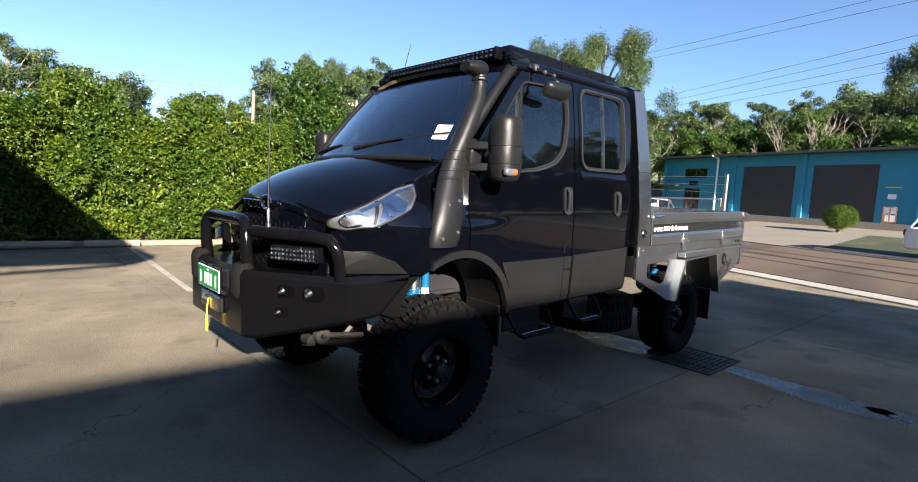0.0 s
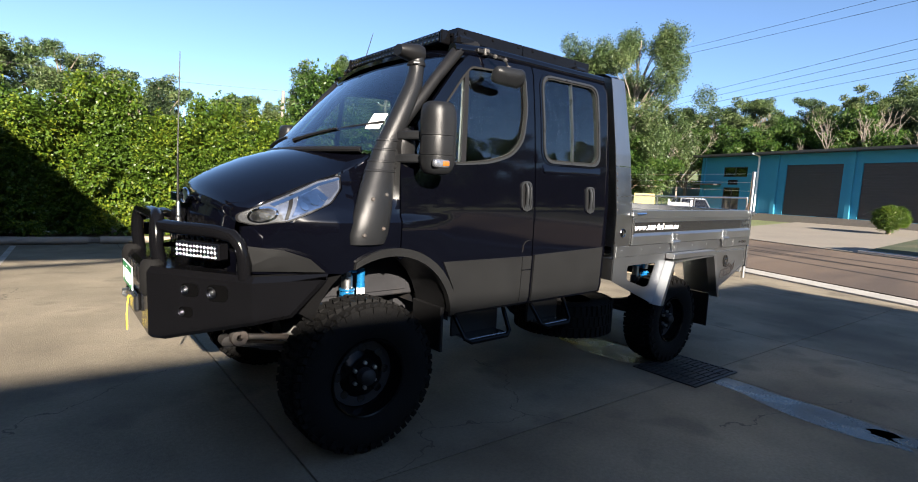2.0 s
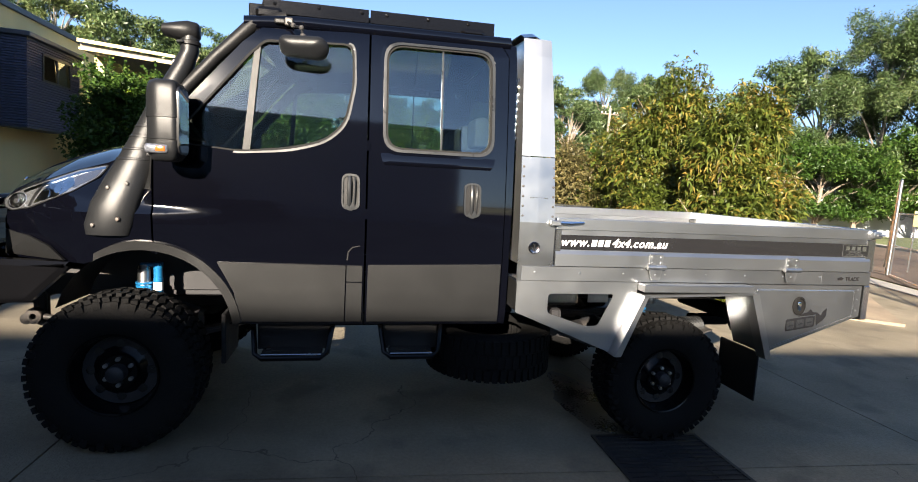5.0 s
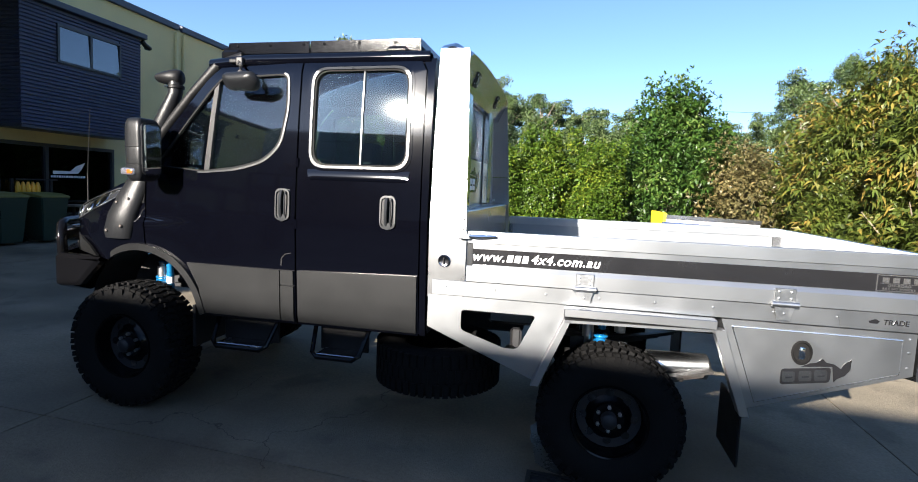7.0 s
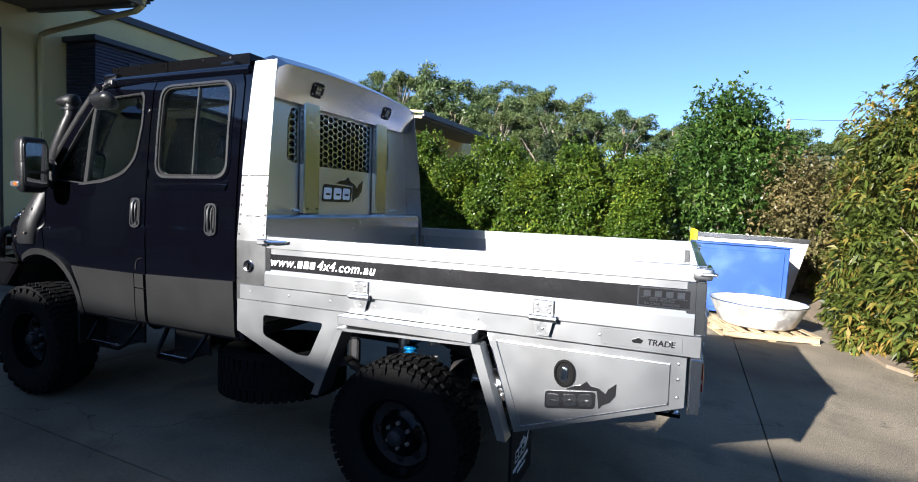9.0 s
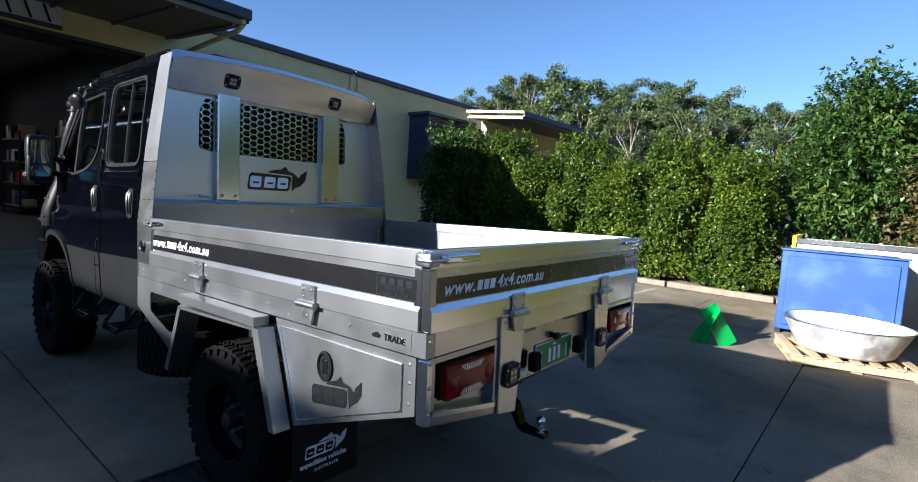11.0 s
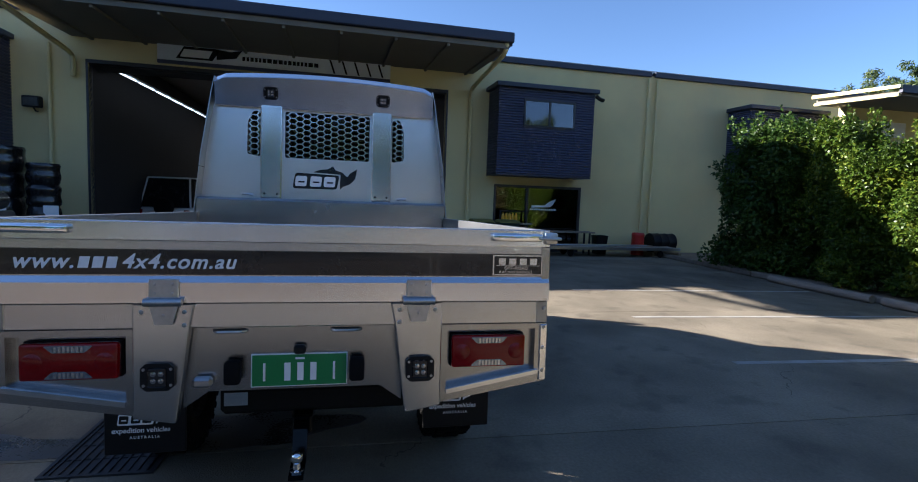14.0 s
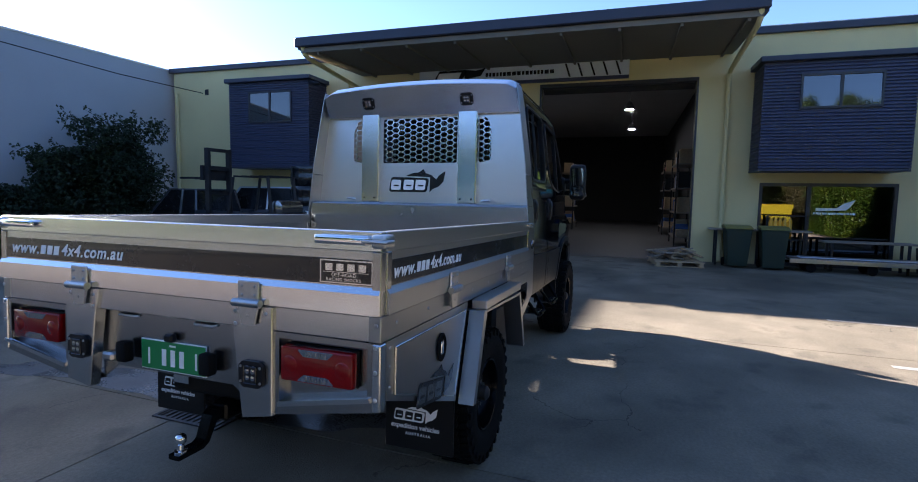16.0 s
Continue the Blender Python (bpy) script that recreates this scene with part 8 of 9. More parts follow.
# a darker round shrub at the warehouse end of the hedge
bush("hedge_shrub", bush_mesh(21, 2.6, 2.4, 3.55, 52000, 0.078, M["leaf_tree"], 60), pose(-5.0, 10.8, 0.08), 3.0, "tall dark green shrub at the hedge end", "hedge", "hedge shrubs", 9)


def upright_tree(seed, h, w, count, size, material, lumps=40, long=2.4, droop=0.2, low=0.12):
    """A slim tree with upward shoots and an uneven outline."""
    rng = np.random.default_rng(seed)
    C, R = [], []
    for _ in range(lumps):
        z = rng.uniform(low, 1.0)
        r = w * 0.5 * (1.12 - z) ** 0.5
        a = rng.uniform(0, 6.283)
        q = rng.uniform(0.2, 1.0) * r
        C.append((q * math.cos(a), q * math.sin(a), z * h))
        s = rng.uniform(0.10, 0.20) * w
        R.append((s, s, s * 1.5))
    for _ in range(lumps // 2):
        # thin leading shoots
        a, q = rng.uniform(0, 6.283), rng.uniform(0.0, 0.36) * w
        z = rng.uniform(0.86, 1.04) - 0.5 * q / w
        C.append((q * math.cos(a), q * math.sin(a), z * h))
        R.append((0.035 * w, 0.035 * w, 0.10 * h))
    V, F = leaf_tufts(rng, C, R, count // 6, 6, size, long, 0.3, 0.6, droop)
    return leaf_mesh("crown", V, F, material)


def slim_tree(name, me, m, h, label, cat, seed=3):
    t = thing(name, label, cat, m)
    ob = new("crown", me)
    ob.parent = t
    bm = tube([(0, 0, 0), (0.03, 0.02, h * 0.3), (-0.03, 0.04, h * 0.6), (0, 0, h * 0.95)], [0.08, 0.065, 0.04, 0.01], 8)
    rnd = random.Random(seed)
    for k in range(14):
        z = h * rnd.uniform(0.15, 0.8)
        a, l = rnd.uniform(0, 6.28), rnd.uniform(0.16, 0.30) * min(h, 3.6)
        tube([(0, 0, z), (l * 0.5 * math.cos(a), l * 0.5 * math.sin(a), z + l * 0.5), (l * math.cos(a), l * math.sin(a), z + l * 1.1)], [0.025, 0.016, 0.005], 5, bm)
    part("trunk", bm, M["bark"], t, smooth=True)
    return t


slim_tree("garden_tree", upright_tree(31, 4.4, 3.7, 38000, 0.125, M["leaf_tree"], 60, 2.6), pose(5.3, 12.2, 0.05), 4.3, "upright dark green garden tree above the hedge", "tree")
slim_tree("garden_tree", upright_tree(32, 3.5, 2.6, 24000, 0.115, M["leaf_tree"], 42, 2.2), pose(6.9, 13.2, 0.05), 3.3, "upright green garden tree behind the bins", "tree")

slim_tree("conifer", upright_tree(33, 4.0, 0.85, 9000, 0.075, M["leaf_dark"], 34, 3.0), pose(0.6, 12.0, 0.05), 3.9, "slim dark conifer rising behind the hedge", "tree")

# loose yellowing shrubs by the driveway
for k, (x, y, h, w, n) in enumerate([(8.0, 5.1, 3.0, 2.2, 18000), (8.5, 7.8, 4.25, 3.2, 24000), (8.8, 5.5, 3.7, 2.1, 17000), (10.6, 10.5, 4.6, 3.2, 14000), (8.4, 10.6, 3.4, 2.6, 9000), (7.35, 6.6, 1.8, 1.6, 9000), (7.85, 4.2, 1.5, 1.6, 9000), (7.45, 5.4, 1.3, 1.4, 7000)]):
    slim_tree("shrub", upright_tree(41 + k, h, w, int(n * 2.0), 0.135, M["leaf_autumn"], 60, 3.6, 0.4, 0.03), pose(x, y, 0.05, 0, 0, 40 * k), h * 0.9, "loose yellow-green shrub with rusty leaves", "shrub", 50 + k)
slim_tree("shrub", upright_tree(55, 3.0, 3.0, 22000, 0.085, M["leaf_brown"], 46, 2.0), pose(7.2, 11.2, 0.05), 2.2, "brownish dry shrub beside the bins", "shrub", 60)
def ball_mesh(seed, r, h, count, size, material):
    """A clipped round shrub: close leafy tufts over a squat globe that rises from a short stem."""
    rng = np.random.default_rng(seed)
    d = rng.normal(size=(150, 3))
    d /= np.linalg.norm(d, axis=1, keepdims=True)
    q = rng.uniform(0.72, 0.86, 150)[:, None]
    C = d * q * np.array((r, r, h / 2)) + np.array((0, 0, h / 2 + 0.12))
    C = np.vstack([C, [[0, 0, h / 2 + 0.1]]])
    R = np.vstack([np.repeat(rng.uniform(0.14, 0.22, 150)[:, None] * r, 3, 1), [[0.7 * r, 0.7 * r, 0.35 * h]]])
    V, F = cloud_leaves(rng, C, R, count, size, hollow=0.4, long=1.6)
    return leaf_mesh("crown", V, F, material)


bush("round_shrub", ball_mesh(61, 0.80, 1.30, 26000, 0.06, M["leaf_hedge"]), pose(29.6, 3.1, land(29.6, 3.1) + 0.03), 0.9, "round clipped shrub on the verge", "shrub", "", 4)
for k, (x, y, w, h) in enumerate([(-4.7, -13.2, 2.7, 3.5), (-3.3, -13.5, 2.2, 2.6), (-1.9, -13.6, 2.3, 1.6)]):
    bush("dark_shrub", bush_mesh(71 + k, w * 0.95, w * 0.95, h, 60000, 0.062, M["leaf_dark"], 60, bare=0.02), pose(x, y, 0), h * 0.8, "dark green shrub in front of the grey wall", "shrub", "wall shrubs", k)


def gum_mesh(seed, h, spread, count, size, material, low=0.3, full=1):
    """The crown of a tall gum: loose leaf clumps at the ends of the limbs, with gaps between them."""
    rng = np.random.default_rng(seed)
    C, R, limbs = [], [], []
    for k in range(int(rng.integers(20, 28)) * full):
        z = rng.uniform(low, 0.97)
        a = rng.uniform(0, 6.283)
        reach = spread * (0.35 + 0.65 * math.sin(math.pi * min(1, (z - low) / (1 - low) * 0.8 + 0.18))) * rng.uniform(0.45, 1.0)
        tip = (reach * math.cos(a), reach * math.sin(a), z * h)
        limbs.append((tip, max(low * 0.6, z - 0.25) * h))
        for _ in range(int(rng.integers(2, 5))):
            o = rng.normal(size=3) * spread * 0.16
            C.append((tip[0] + o[0], tip[1] + o[1], tip[2] + o[2] * 0.6))
            s = rng.uniform(0.12, 0.23) * spread
            R.append((s, s, s * (0.75 if full == 1 else 1.1)))
    V, F = cloud_leaves(rng, C, R, count, size, hollow=0.45, long=1.8, droop=0.6)
    return leaf_mesh("crown", V, F, material), limbs


gums = []
for s, (h, sp, n, mt) in enumerate([(15, 4.0, 16000, "leaf_gum"), (13, 4.2, 16000, "leaf_gum_b"), (11, 4.3, 15000, "leaf_gum"), (17, 4.3, 20000, "leaf_gum_b"), (8, 3.8, 13000, "leaf_tree"), (16, 4.6, 110000, "leaf_gum")]):
    me, limbs = gum_mesh(100 + s, h, sp, n, 0.21 if s == 5 else 0.31, M[mt], 0.14 if s == 5 else 0.22 if h < 12 else 0.34, 2 if s == 5 else 1)
    bm = tube([(0, 0, -1), (0.1, 0.05, h * 0.3), (-0.1, 0.15, h * 0.6), (0.05, 0, h * 0.93)], [0.26, 0.2, 0.13, 0.04], 7)
    for tip, z in limbs:
        tube([(0, 0, z), (tip[0] * 0.5, tip[1] * 0.5, (z + tip[2]) / 2 + 0.3), tip], [0.09, 0.06, 0.02], 5, bm)
    tr = bpy.data.meshes.new("trunk")
    bm.to_mesh(tr)
    bm.free()
    tr.materials.append(M["palebark"] if s % 2 else M["bark"])
    gums.append((h, me, tr))


def plant_gum(k, x, y, s, turn, sink=0.0, z=None):
    h, me, tr = gums[k]
    zz = land(x, y) if z is None else z
    t = thing("gum_tree", ("tall gum tree with a loose open crown", "spreading olive green gum tree", "broad green gum tree", "very tall pale-trunked gum tree", "low bushy green tree", "massive dense gum tree beside the shed")[k], "tree", pose(x, y, zz - sink, 0, 0, turn) @ Matrix.Scale(s, 4), "trees on the hill")
    for nm, d in (("crown", me), ("trunk", tr)):
        o = new(nm, d)
        o.parent = t
    return t


rt = random.Random(5)
SKY_X, SKY_Z = [-60, -36, -26, -14, -5, 0, 5, 10, 15, 21, 34], [12, 13.8, 15.4, 13.0, 12.8, 11.0, 9.0, 8.8, 9.8, 11.4, 11.5]


def gum_to(k, x, y, top, turn):
    """A gum of the height that brings its crown to the given level."""
    plant_gum(k, x, y, max(0.35, (top - land(x, y)) / gums[k][0] / 0.98), turn)


# wooded rise north and north-west, beyond the hedge and the units
for k in range(52):
    x, y = -52 + 86 * k / 51 + rt.uniform(-0.7, 0.7), (42, 47, 53)[k % 3] + rt.uniform(-2, 2)
    level = 1.7 + (float(np.interp(x * 45 / y, SKY_X, SKY_Z)) - 1.7) * y / 45
    gum_to(rt.choice([0, 1, 2, 3, 0]), x, y, level * rt.uniform(0.70, 0.97), rt.uniform(0, 360))
for k in range(40):
    x, y = -48 + 82 * k / 39 + rt.uniform(-0.8, 0.8), 39 + rt.uniform(-2, 2)
    level = 1.7 + (float(np.interp(x * 45 / y, SKY_X, SKY_Z)) - 1.7) * y / 45
    gum_to(rt.choice([2, 4, 4]), x, y, level * rt.uniform(0.42, 0.56), rt.uniform(0, 360))
# trees behind and beside the blue shed
for k in range(46):
    y, x = -34 + 76 * k / 45 + rt.uniform(-0.8, 0.8), (58, 64, 70)[k % 3] + rt.uniform(-2, 2)
    gum_to(rt.choice([1, 2, 3, 0, 2]), x, y, 1.7 + 11.6 * x / 60 * rt.uniform(0.82, 1.05), rt.uniform(0, 360))
for k in range(30):
    y, x = -32 + 74 * k / 29 + rt.uniform(-0.8, 0.8), 55 + rt.uniform(-1.5, 1.5)
    gum_to(4, x, y, 9.5 + rt.uniform(-1, 1), rt.uniform(0, 360))
# trees across the road to the south-east
for k in range(17):
    x = 15 + 2.1 * k
    gum_to(4, x, -25 + 0.30 * (x - 15) + rt.uniform(-1, 1), 5.6 + rt.uniform(-0.8, 0.8), rt.uniform(0, 360))
for k in range(9):
    gum_to(rt.choice([0, 1, 2]), 20 + 3.4 * k + rt.uniform(-1, 1), -31 + 1.2 * k + rt.uniform(-1, 1), 10.5 + rt.uniform(-2, 1.5), rt.uniform(0, 360))
# the big gum and the green screen beside the blue shed
gum_to(2, 34.4, 85.0, 20.2, 30)
gum_to(5, 41.9, 85.0, 24.0, 75)
gum_to(2, 48.4, 85.0, 23.4, 160)
gum_to(0, 55.5, 85.0, 25.4, 220)
gum_to(5, 35.6, 21.6, 15.2, 20)
gum_to(5, 33.4, 24.6, 13.7, 140)
gum_to(5, 31.4, 27.4, 12.3, 250)
gum_to(2, 29.2, 29.6, 11.4, 80)
gum_to(5, 58.5, 3.4, 16.4, 200)
for k in range(6):
    plant_gum(4, 35.5 - 1.7 * k, 19.5 + 1.1 * k, 0.66 + 0.05 * (k % 3), 50 * k)


def bare_tree(x, y, h, seed):
    """A leafless pale tree, forking again and again into thin twigs."""
    rnd = random.Random(seed)
    bm = bmesh.new()

    def limb(p, d, l, r, n):
        q = p + d * l * 0.5 + Vector((rnd.uniform(-1, 1), rnd.uniform(-1, 1), 0)) * l * 0.06
        e = p + d * l
        tube([p, q, e], [r, r * 0.85, r * 0.65], 5, bm, caps=False)
        if n:
            for _ in range(3 if n > 1 else 4):
                v = (d + Vector((rnd.uniform(-1, 1), rnd.uniform(-1, 1), rnd.uniform(-0.2, 0.7))) * 0.62).normalized()
                limb(e if rnd.random() < 0.6 else q, v, l * rnd.uniform(0.55, 0.8), r * 0.55, n - 1)
    limb(Vector((0, 0, 0)), Vector((0.05, 0.03, 1)).normalized(), h * 0.36, h * 0.014, 4)
    t = thing("bare_tree", "leafless pale-barked tree behind the blue shed", "tree", pose(x, y, land(x, y)), "bare trees")
    part("trunk", bm, M["twig"], t, smooth=True)


bare_tree(52.5, 13.4, 10.5, 1)
bare_tree(53.0, 10.4, 11.5, 2)
bare_tree(50.0, 25.5, 10.0, 3)
bare_tree(51.0, 28.0, 9.0, 4)
bare_tree(54.0, 7.0, 9.5, 5)


# ---- things about the yard ----
def wheelie_bin(x, y, turn, lid, label):
    b = thing("wheelie_bin", label, "bin", pose(x, y, 0, 0, 0, turn), "wheelie bins")
    rows = [[(sx * w, sy * d + 0.02 * t, 0.06 + 0.90 * t) for sx, sy in ((-1, -1), (1, -1), (1, 1), (-1, 1))] for t, w, d in ((0, 0.22, 0.24), (0.5, 0.25, 0.29), (1.0, 0.285, 0.335))]
    bm = skin(rows, closed=True, caps=True)
    bmesh.ops.bevel(bm, geom=bm.edges[:], offset=0.02, segments=2, affect='EDGES')
    part("body", bm, M["bingreen"], b, smooth=True)
    part("rim", one_box(-0.30, 0.30, -0.32, 0.37, 0.935, 0.965, 0.01), M["bingreen"], b)
    bm = prism([(-0.34, 0.97), (-0.33, 1.0), (-0.1, 1.045), (0.3, 1.05), (0.40, 1.02), (0.40, 0.97)], 'x', -0.305, 0.305, bevel=0.012)
    part("lid", bm, lid, b)
    part("handle", tube([(-0.25, 0.40, 0.96), (-0.25, 0.45, 0.98), (0.25, 0.45, 0.98), (0.25, 0.40, 0.96)], 0.016, 6), M["bingreen"], b, smooth=True)
    for s in (-1, 1):
        part("wheel", lathe([(0.0, -0.025), (0.10, -0.025), (0.11, 0.0), (0.10, 0.025), (0.0, 0.025)], 16, pose(s * 0.25, 0.27, 0.11, 0, 90, 0)), M["rubber"], b, smooth=True)
    return b


wheelie_bin(-8.45, -2.35, 90, M["binred"], "dark green wheelie bin with a red lid")
wheelie_bin(-8.40, -1.62, 93, M["bingreen"], "plain dark green wheelie bin by the pier")
wheelie_bin(-8.15, 3.85, 92, M["binyellow"], "dark green wheelie bin with a yellow-green lid")
wheelie_bin(-8.05, 4.62, 88, M["binyellow"], "dark green wheelie bin with a yellow-green lid")
gb = thing("grey_bin", "blue-grey plastic bin standing behind the others", "bin", pose(-8.85, -2.45, 0))
part("body", one_box(-0.1, 0.25, -0.28, 0.28, 0.0, 1.42, 0.04, 2), shade("blue_grey_plastic", (0.10, 0.15, 0.19), 0.5), gb, smooth=True)
part("lid", one_box(-0.11, 0.27, -0.29, 0.29, 1.42, 1.5, 0.03, 2), shade("blue_grey_lid", (0.12, 0.17, 0.21), 0.5), gb, smooth=True)


def pallet(x, y, z, turn, w=1.16, label="rough timber shipping pallet"):
    p = thing("pallet", label, "pallet", pose(x, y, z, 0, 0, turn), "pallets")
    for k in range(3):
        part("bearer", one_box(-w / 2, w / 2, -0.55 + 0.5 * k, -0.45 + 0.5 * k, 0.02, 0.11, 0.004), M["timber"], p)
    for k in range(7):
        u = -w / 2 + k * (w - 0.1) / 6
        part("board", one_box(u, u + 0.1, -0.58, 0.58, 0.112, 0.132, 0.003), M["timber"], p)
    for k in range(3):
        u = -w / 2 + k * (w - 0.1) / 2
        part("board", one_box(u, u + 0.1, -0.58, 0.58, 0.0, 0.02, 0.003), M["timber"], p)
    return p


# wood heap on a pallet
pallet(-8.0, 2.45, 0, 10)
rw = random.Random(3)
for k in range(34):
    a, l = rw.uniform(0, 360), rw.uniform(0.35, 0.8)
    z = 0.15 + 0.30 * rw.random() * (1 - k / 60)
    ob = mesh_ob("timber_offcut", one_box(-l / 2, l / 2, -rw.uniform(0.02, 0.05), 0.03, -0.018, 0.02, 0.004), M["oldtimber"] if k % 3 else M["timber"])
    ob.matrix_basis = pose(-8.0 + rw.uniform(-0.35, 0.35), 2.45 + rw.uniform(-0.4, 0.4), z, rw.uniform(-14, 14), rw.uniform(-14, 14), a)
    tagged(ob, "broken weathered timber offcut on the heap", "timber", "timber heap")


# work benches and a long trolley in front of the shopfront
def bench(y0, y1, x, z, label, planks=3):
    b = thing("bench", label, "bench", pose(x, 0, 0))
    for k in range(planks):
        part("plank", one_box(-0.25 + 0.17 * k, -0.09 + 0.17 * k, y0, y1, z - 0.04, z, 0.004), M["oldtimber"], b)
    for y in (y0 + 0.15, y1 - 0.2):
        for xx in (-0.2, 0.2):
            part("leg", one_box(xx, xx + 0.05, y, y + 0.05, 0, z - 0.04), M["chassis"], b)


bench(3.25, 5.55, -8.75, 0.93, "weathered plank bench along the wall")
bench(5.75, 7.6, -8.65, 0.72, "low grey timber work bench")
tr_ = thing("trolley", "long low steel trolley with timber decking on castors", "trolley", pose(-8.2, 0, 0, 0, 0, 0))
part("deck", one_box(-0.3, 0.3, 5.0, 10.2, 0.26, 0.31, 0.006), M["oldtimber"], tr_)
part("rail", one_box(0.3, 0.36, 4.95, 10.25, 0.22, 0.32, 0.006), M["steel"], tr_)
part("rail", one_box(-0.36, -0.3, 4.95, 10.25, 0.22, 0.32, 0.006), M["steel"], tr_)
for y in (5.4, 6.6, 9.6):
    for x in (-0.28, 0.28):
        part("castor", lathe([(0.0, -0.02), (0.10, -0.02), (0.11, 0.0), (0.10, 0.02), (0.0, 0.02)], 14, pose(x, y, 0.11, 0, 90, 0)), M["rubber"], tr_, smooth=True)
for k in range(4):
    tube_ob = mesh_ob("steel_bar", tube([(-8.35 + 0.1 * k, 5.2, 0.335), (-8.38 + 0.1 * k, 9.4 - 0.5 * k, 0.335)], 0.024, 8), M["steel"], True)
    tagged(tube_ob, "length of steel bar lying on the trolley", "bar", "steel bars")
# gas bottles in a cage
cg = thing("gas_cage", "small cage of orange-yellow gas bottles", "cage", pose(-8.92, 5.05, 0))
for k in range(5):
    part("bottle", lathe([(0.0, 0.72), (0.05, 0.72), (0.052, 1.16), (0.03, 1.24), (0.02, 1.27), (0.0, 1.27)], 12, pose(0.06, -0.36 + 0.105 * k, -0.03)), shade("bottle_yellow", (0.85, 0.42, 0.02), 0.4, vary=0.05), cg, smooth=True)
part("shelf", one_box(-0.05, 0.16, -0.45, 0.45, 0.68, 0.72), M["chassis"], cg)
for y in (-0.45, 0.40):
    part("post", one_box(-0.05, 0.0, y, y + 0.05, 0, 1.3), M["chassis"], cg)
part("rail", one_box(0.12, 0.14, -0.45, 0.45, 1.28, 1.31), M["chassis"], cg)

# drums on a pallet by the wall
pallet(-8.75, 9.95, 0, 4, label="worn pallet under the drums")
dm = thing("oil_drum", "black steel drum lying on a pallet", "drum", pose(-8.75, 10.1, 0.43, 90, 0, 4))
part("body", lathe([(0.0, -0.44), (0.28, -0.44), (0.29, -0.42), (0.28, -0.4), (0.28, -0.16), (0.29, -0.14), (0.28, -0.12), (0.28, 0.12), (0.29, 0.14), (0.28, 0.16), (0.28, 0.4), (0.29, 0.42), (0.28, 0.44), (0.0, 0.44)], 24), M["blackplastic"], dm, smooth=True)
rd = thing("red_drum", "small red painted drum beside the black one", "drum", pose(-8.7, 9.25, 0.0))
part("body", lathe([(0.0, 0.0), (0.2, 0.0), (0.21, 0.03), (0.2, 0.06), (0.2, 0.62), (0.21, 0.65), (0.18, 0.72), (0.0, 0.73)], 20), M["red"], rd, smooth=True)
sb = thing("waste_bin", "small black open waste bin by the wall", "bin", pose(-8.8, 7.95, 0))
part("body", skin([[(sx * w, sy * w, z) for sx, sy in ((-1, -1), (1, -1), (1, 1), (-1, 1))] for w, z in ((0.16, 0.0), (0.2, 0.6), (0.17, 0.6), (0.14, 0.04))], closed=True, caps=True), M["blackplastic"], sb)

# bins, dish and pallet by the hedge
DP = pose(5.72, 5.72, 0, 0, 0, 18)
pallet(5.72, 5.72, 0, 18, 1.3, "pale new pallet under the aluminium dish")
ds = thing("aluminium_dish", "big dented aluminium bowl with peeling white paint", "dish", DP @ pose(0, 0, 0.135))
part("bowl", lathe([(0.0, 0.0), (0.45, 0.0), (0.52, 0.04), (0.66, 0.34), (0.68, 0.36), (0.66, 0.37), (0.64, 0.34), (0.50, 0.06), (0.0, 0.03)], 40), shade("peeling_white_paint", (0.62, 0.62, 0.60), 0.42, vary=0.16, scale=4, stain=(0.30, 0.30, 0.295), stain_amt=1.0, stain_scale=3.6, spots=(0.24, 0.23, 0.22), spot_amt=0.8, spot_scale=5.0), ds, smooth=True)
part("rim", tube([(0.67 * math.cos(a), 0.67 * math.sin(a), 0.365) for a in np.linspace(0, 2 * math.pi, 40, endpoint=False)], 0.012, 6, closed=True), M["alu_bright"], ds, smooth=True)
bl = thing("steel_cabinet", "blue painted steel cabinet lying by the hedge", "cabinet", pose(5.5, 7.35, 0, 0, 0, 6))
part("body", one_box(-0.74, 0.74, -0.42, 0.6, 0.06, 1.27, 0.012), M["blueboard"], bl)
part("door", one_box(-0.66, 0.66, -0.44, -0.422, 0.14, 1.19, 0.008), M["blueboard"], bl)
part("edge", one_box(-0.76, 0.76, -0.455, -0.40, 1.272, 1.30, 0.006), M["blueboard"], bl)
for s in (-1, 1):
    part("foot", one_box(s * 0.7 - 0.04, s * 0.7 + 0.04, -0.4, 0.58, 0, 0.06), M["chassis"], bl)
sk_ = thing("skip_bin", "grey-white metal skip with one yellow end", "skip", pose(5.75, 8.95, 0, 0, 0, 3))
part("body", skin([[(sx * w, sy * d, z) for sx, sy in ((-1, -1), (1, -1), (1, 1), (-1, 1))] for w, d, z in ((0.75, 0.5, 0.1), (0.98, 0.72, 1.38), (0.94, 0.68, 1.38), (0.70, 0.46, 0.16))], closed=True, caps=True), shade("chalky_grey_steel", (0.55, 0.54, 0.52), 0.6, vary=0.12, stain=(0.3, 0.24, 0.18), stain_amt=0.5, stain_scale=2), sk_)
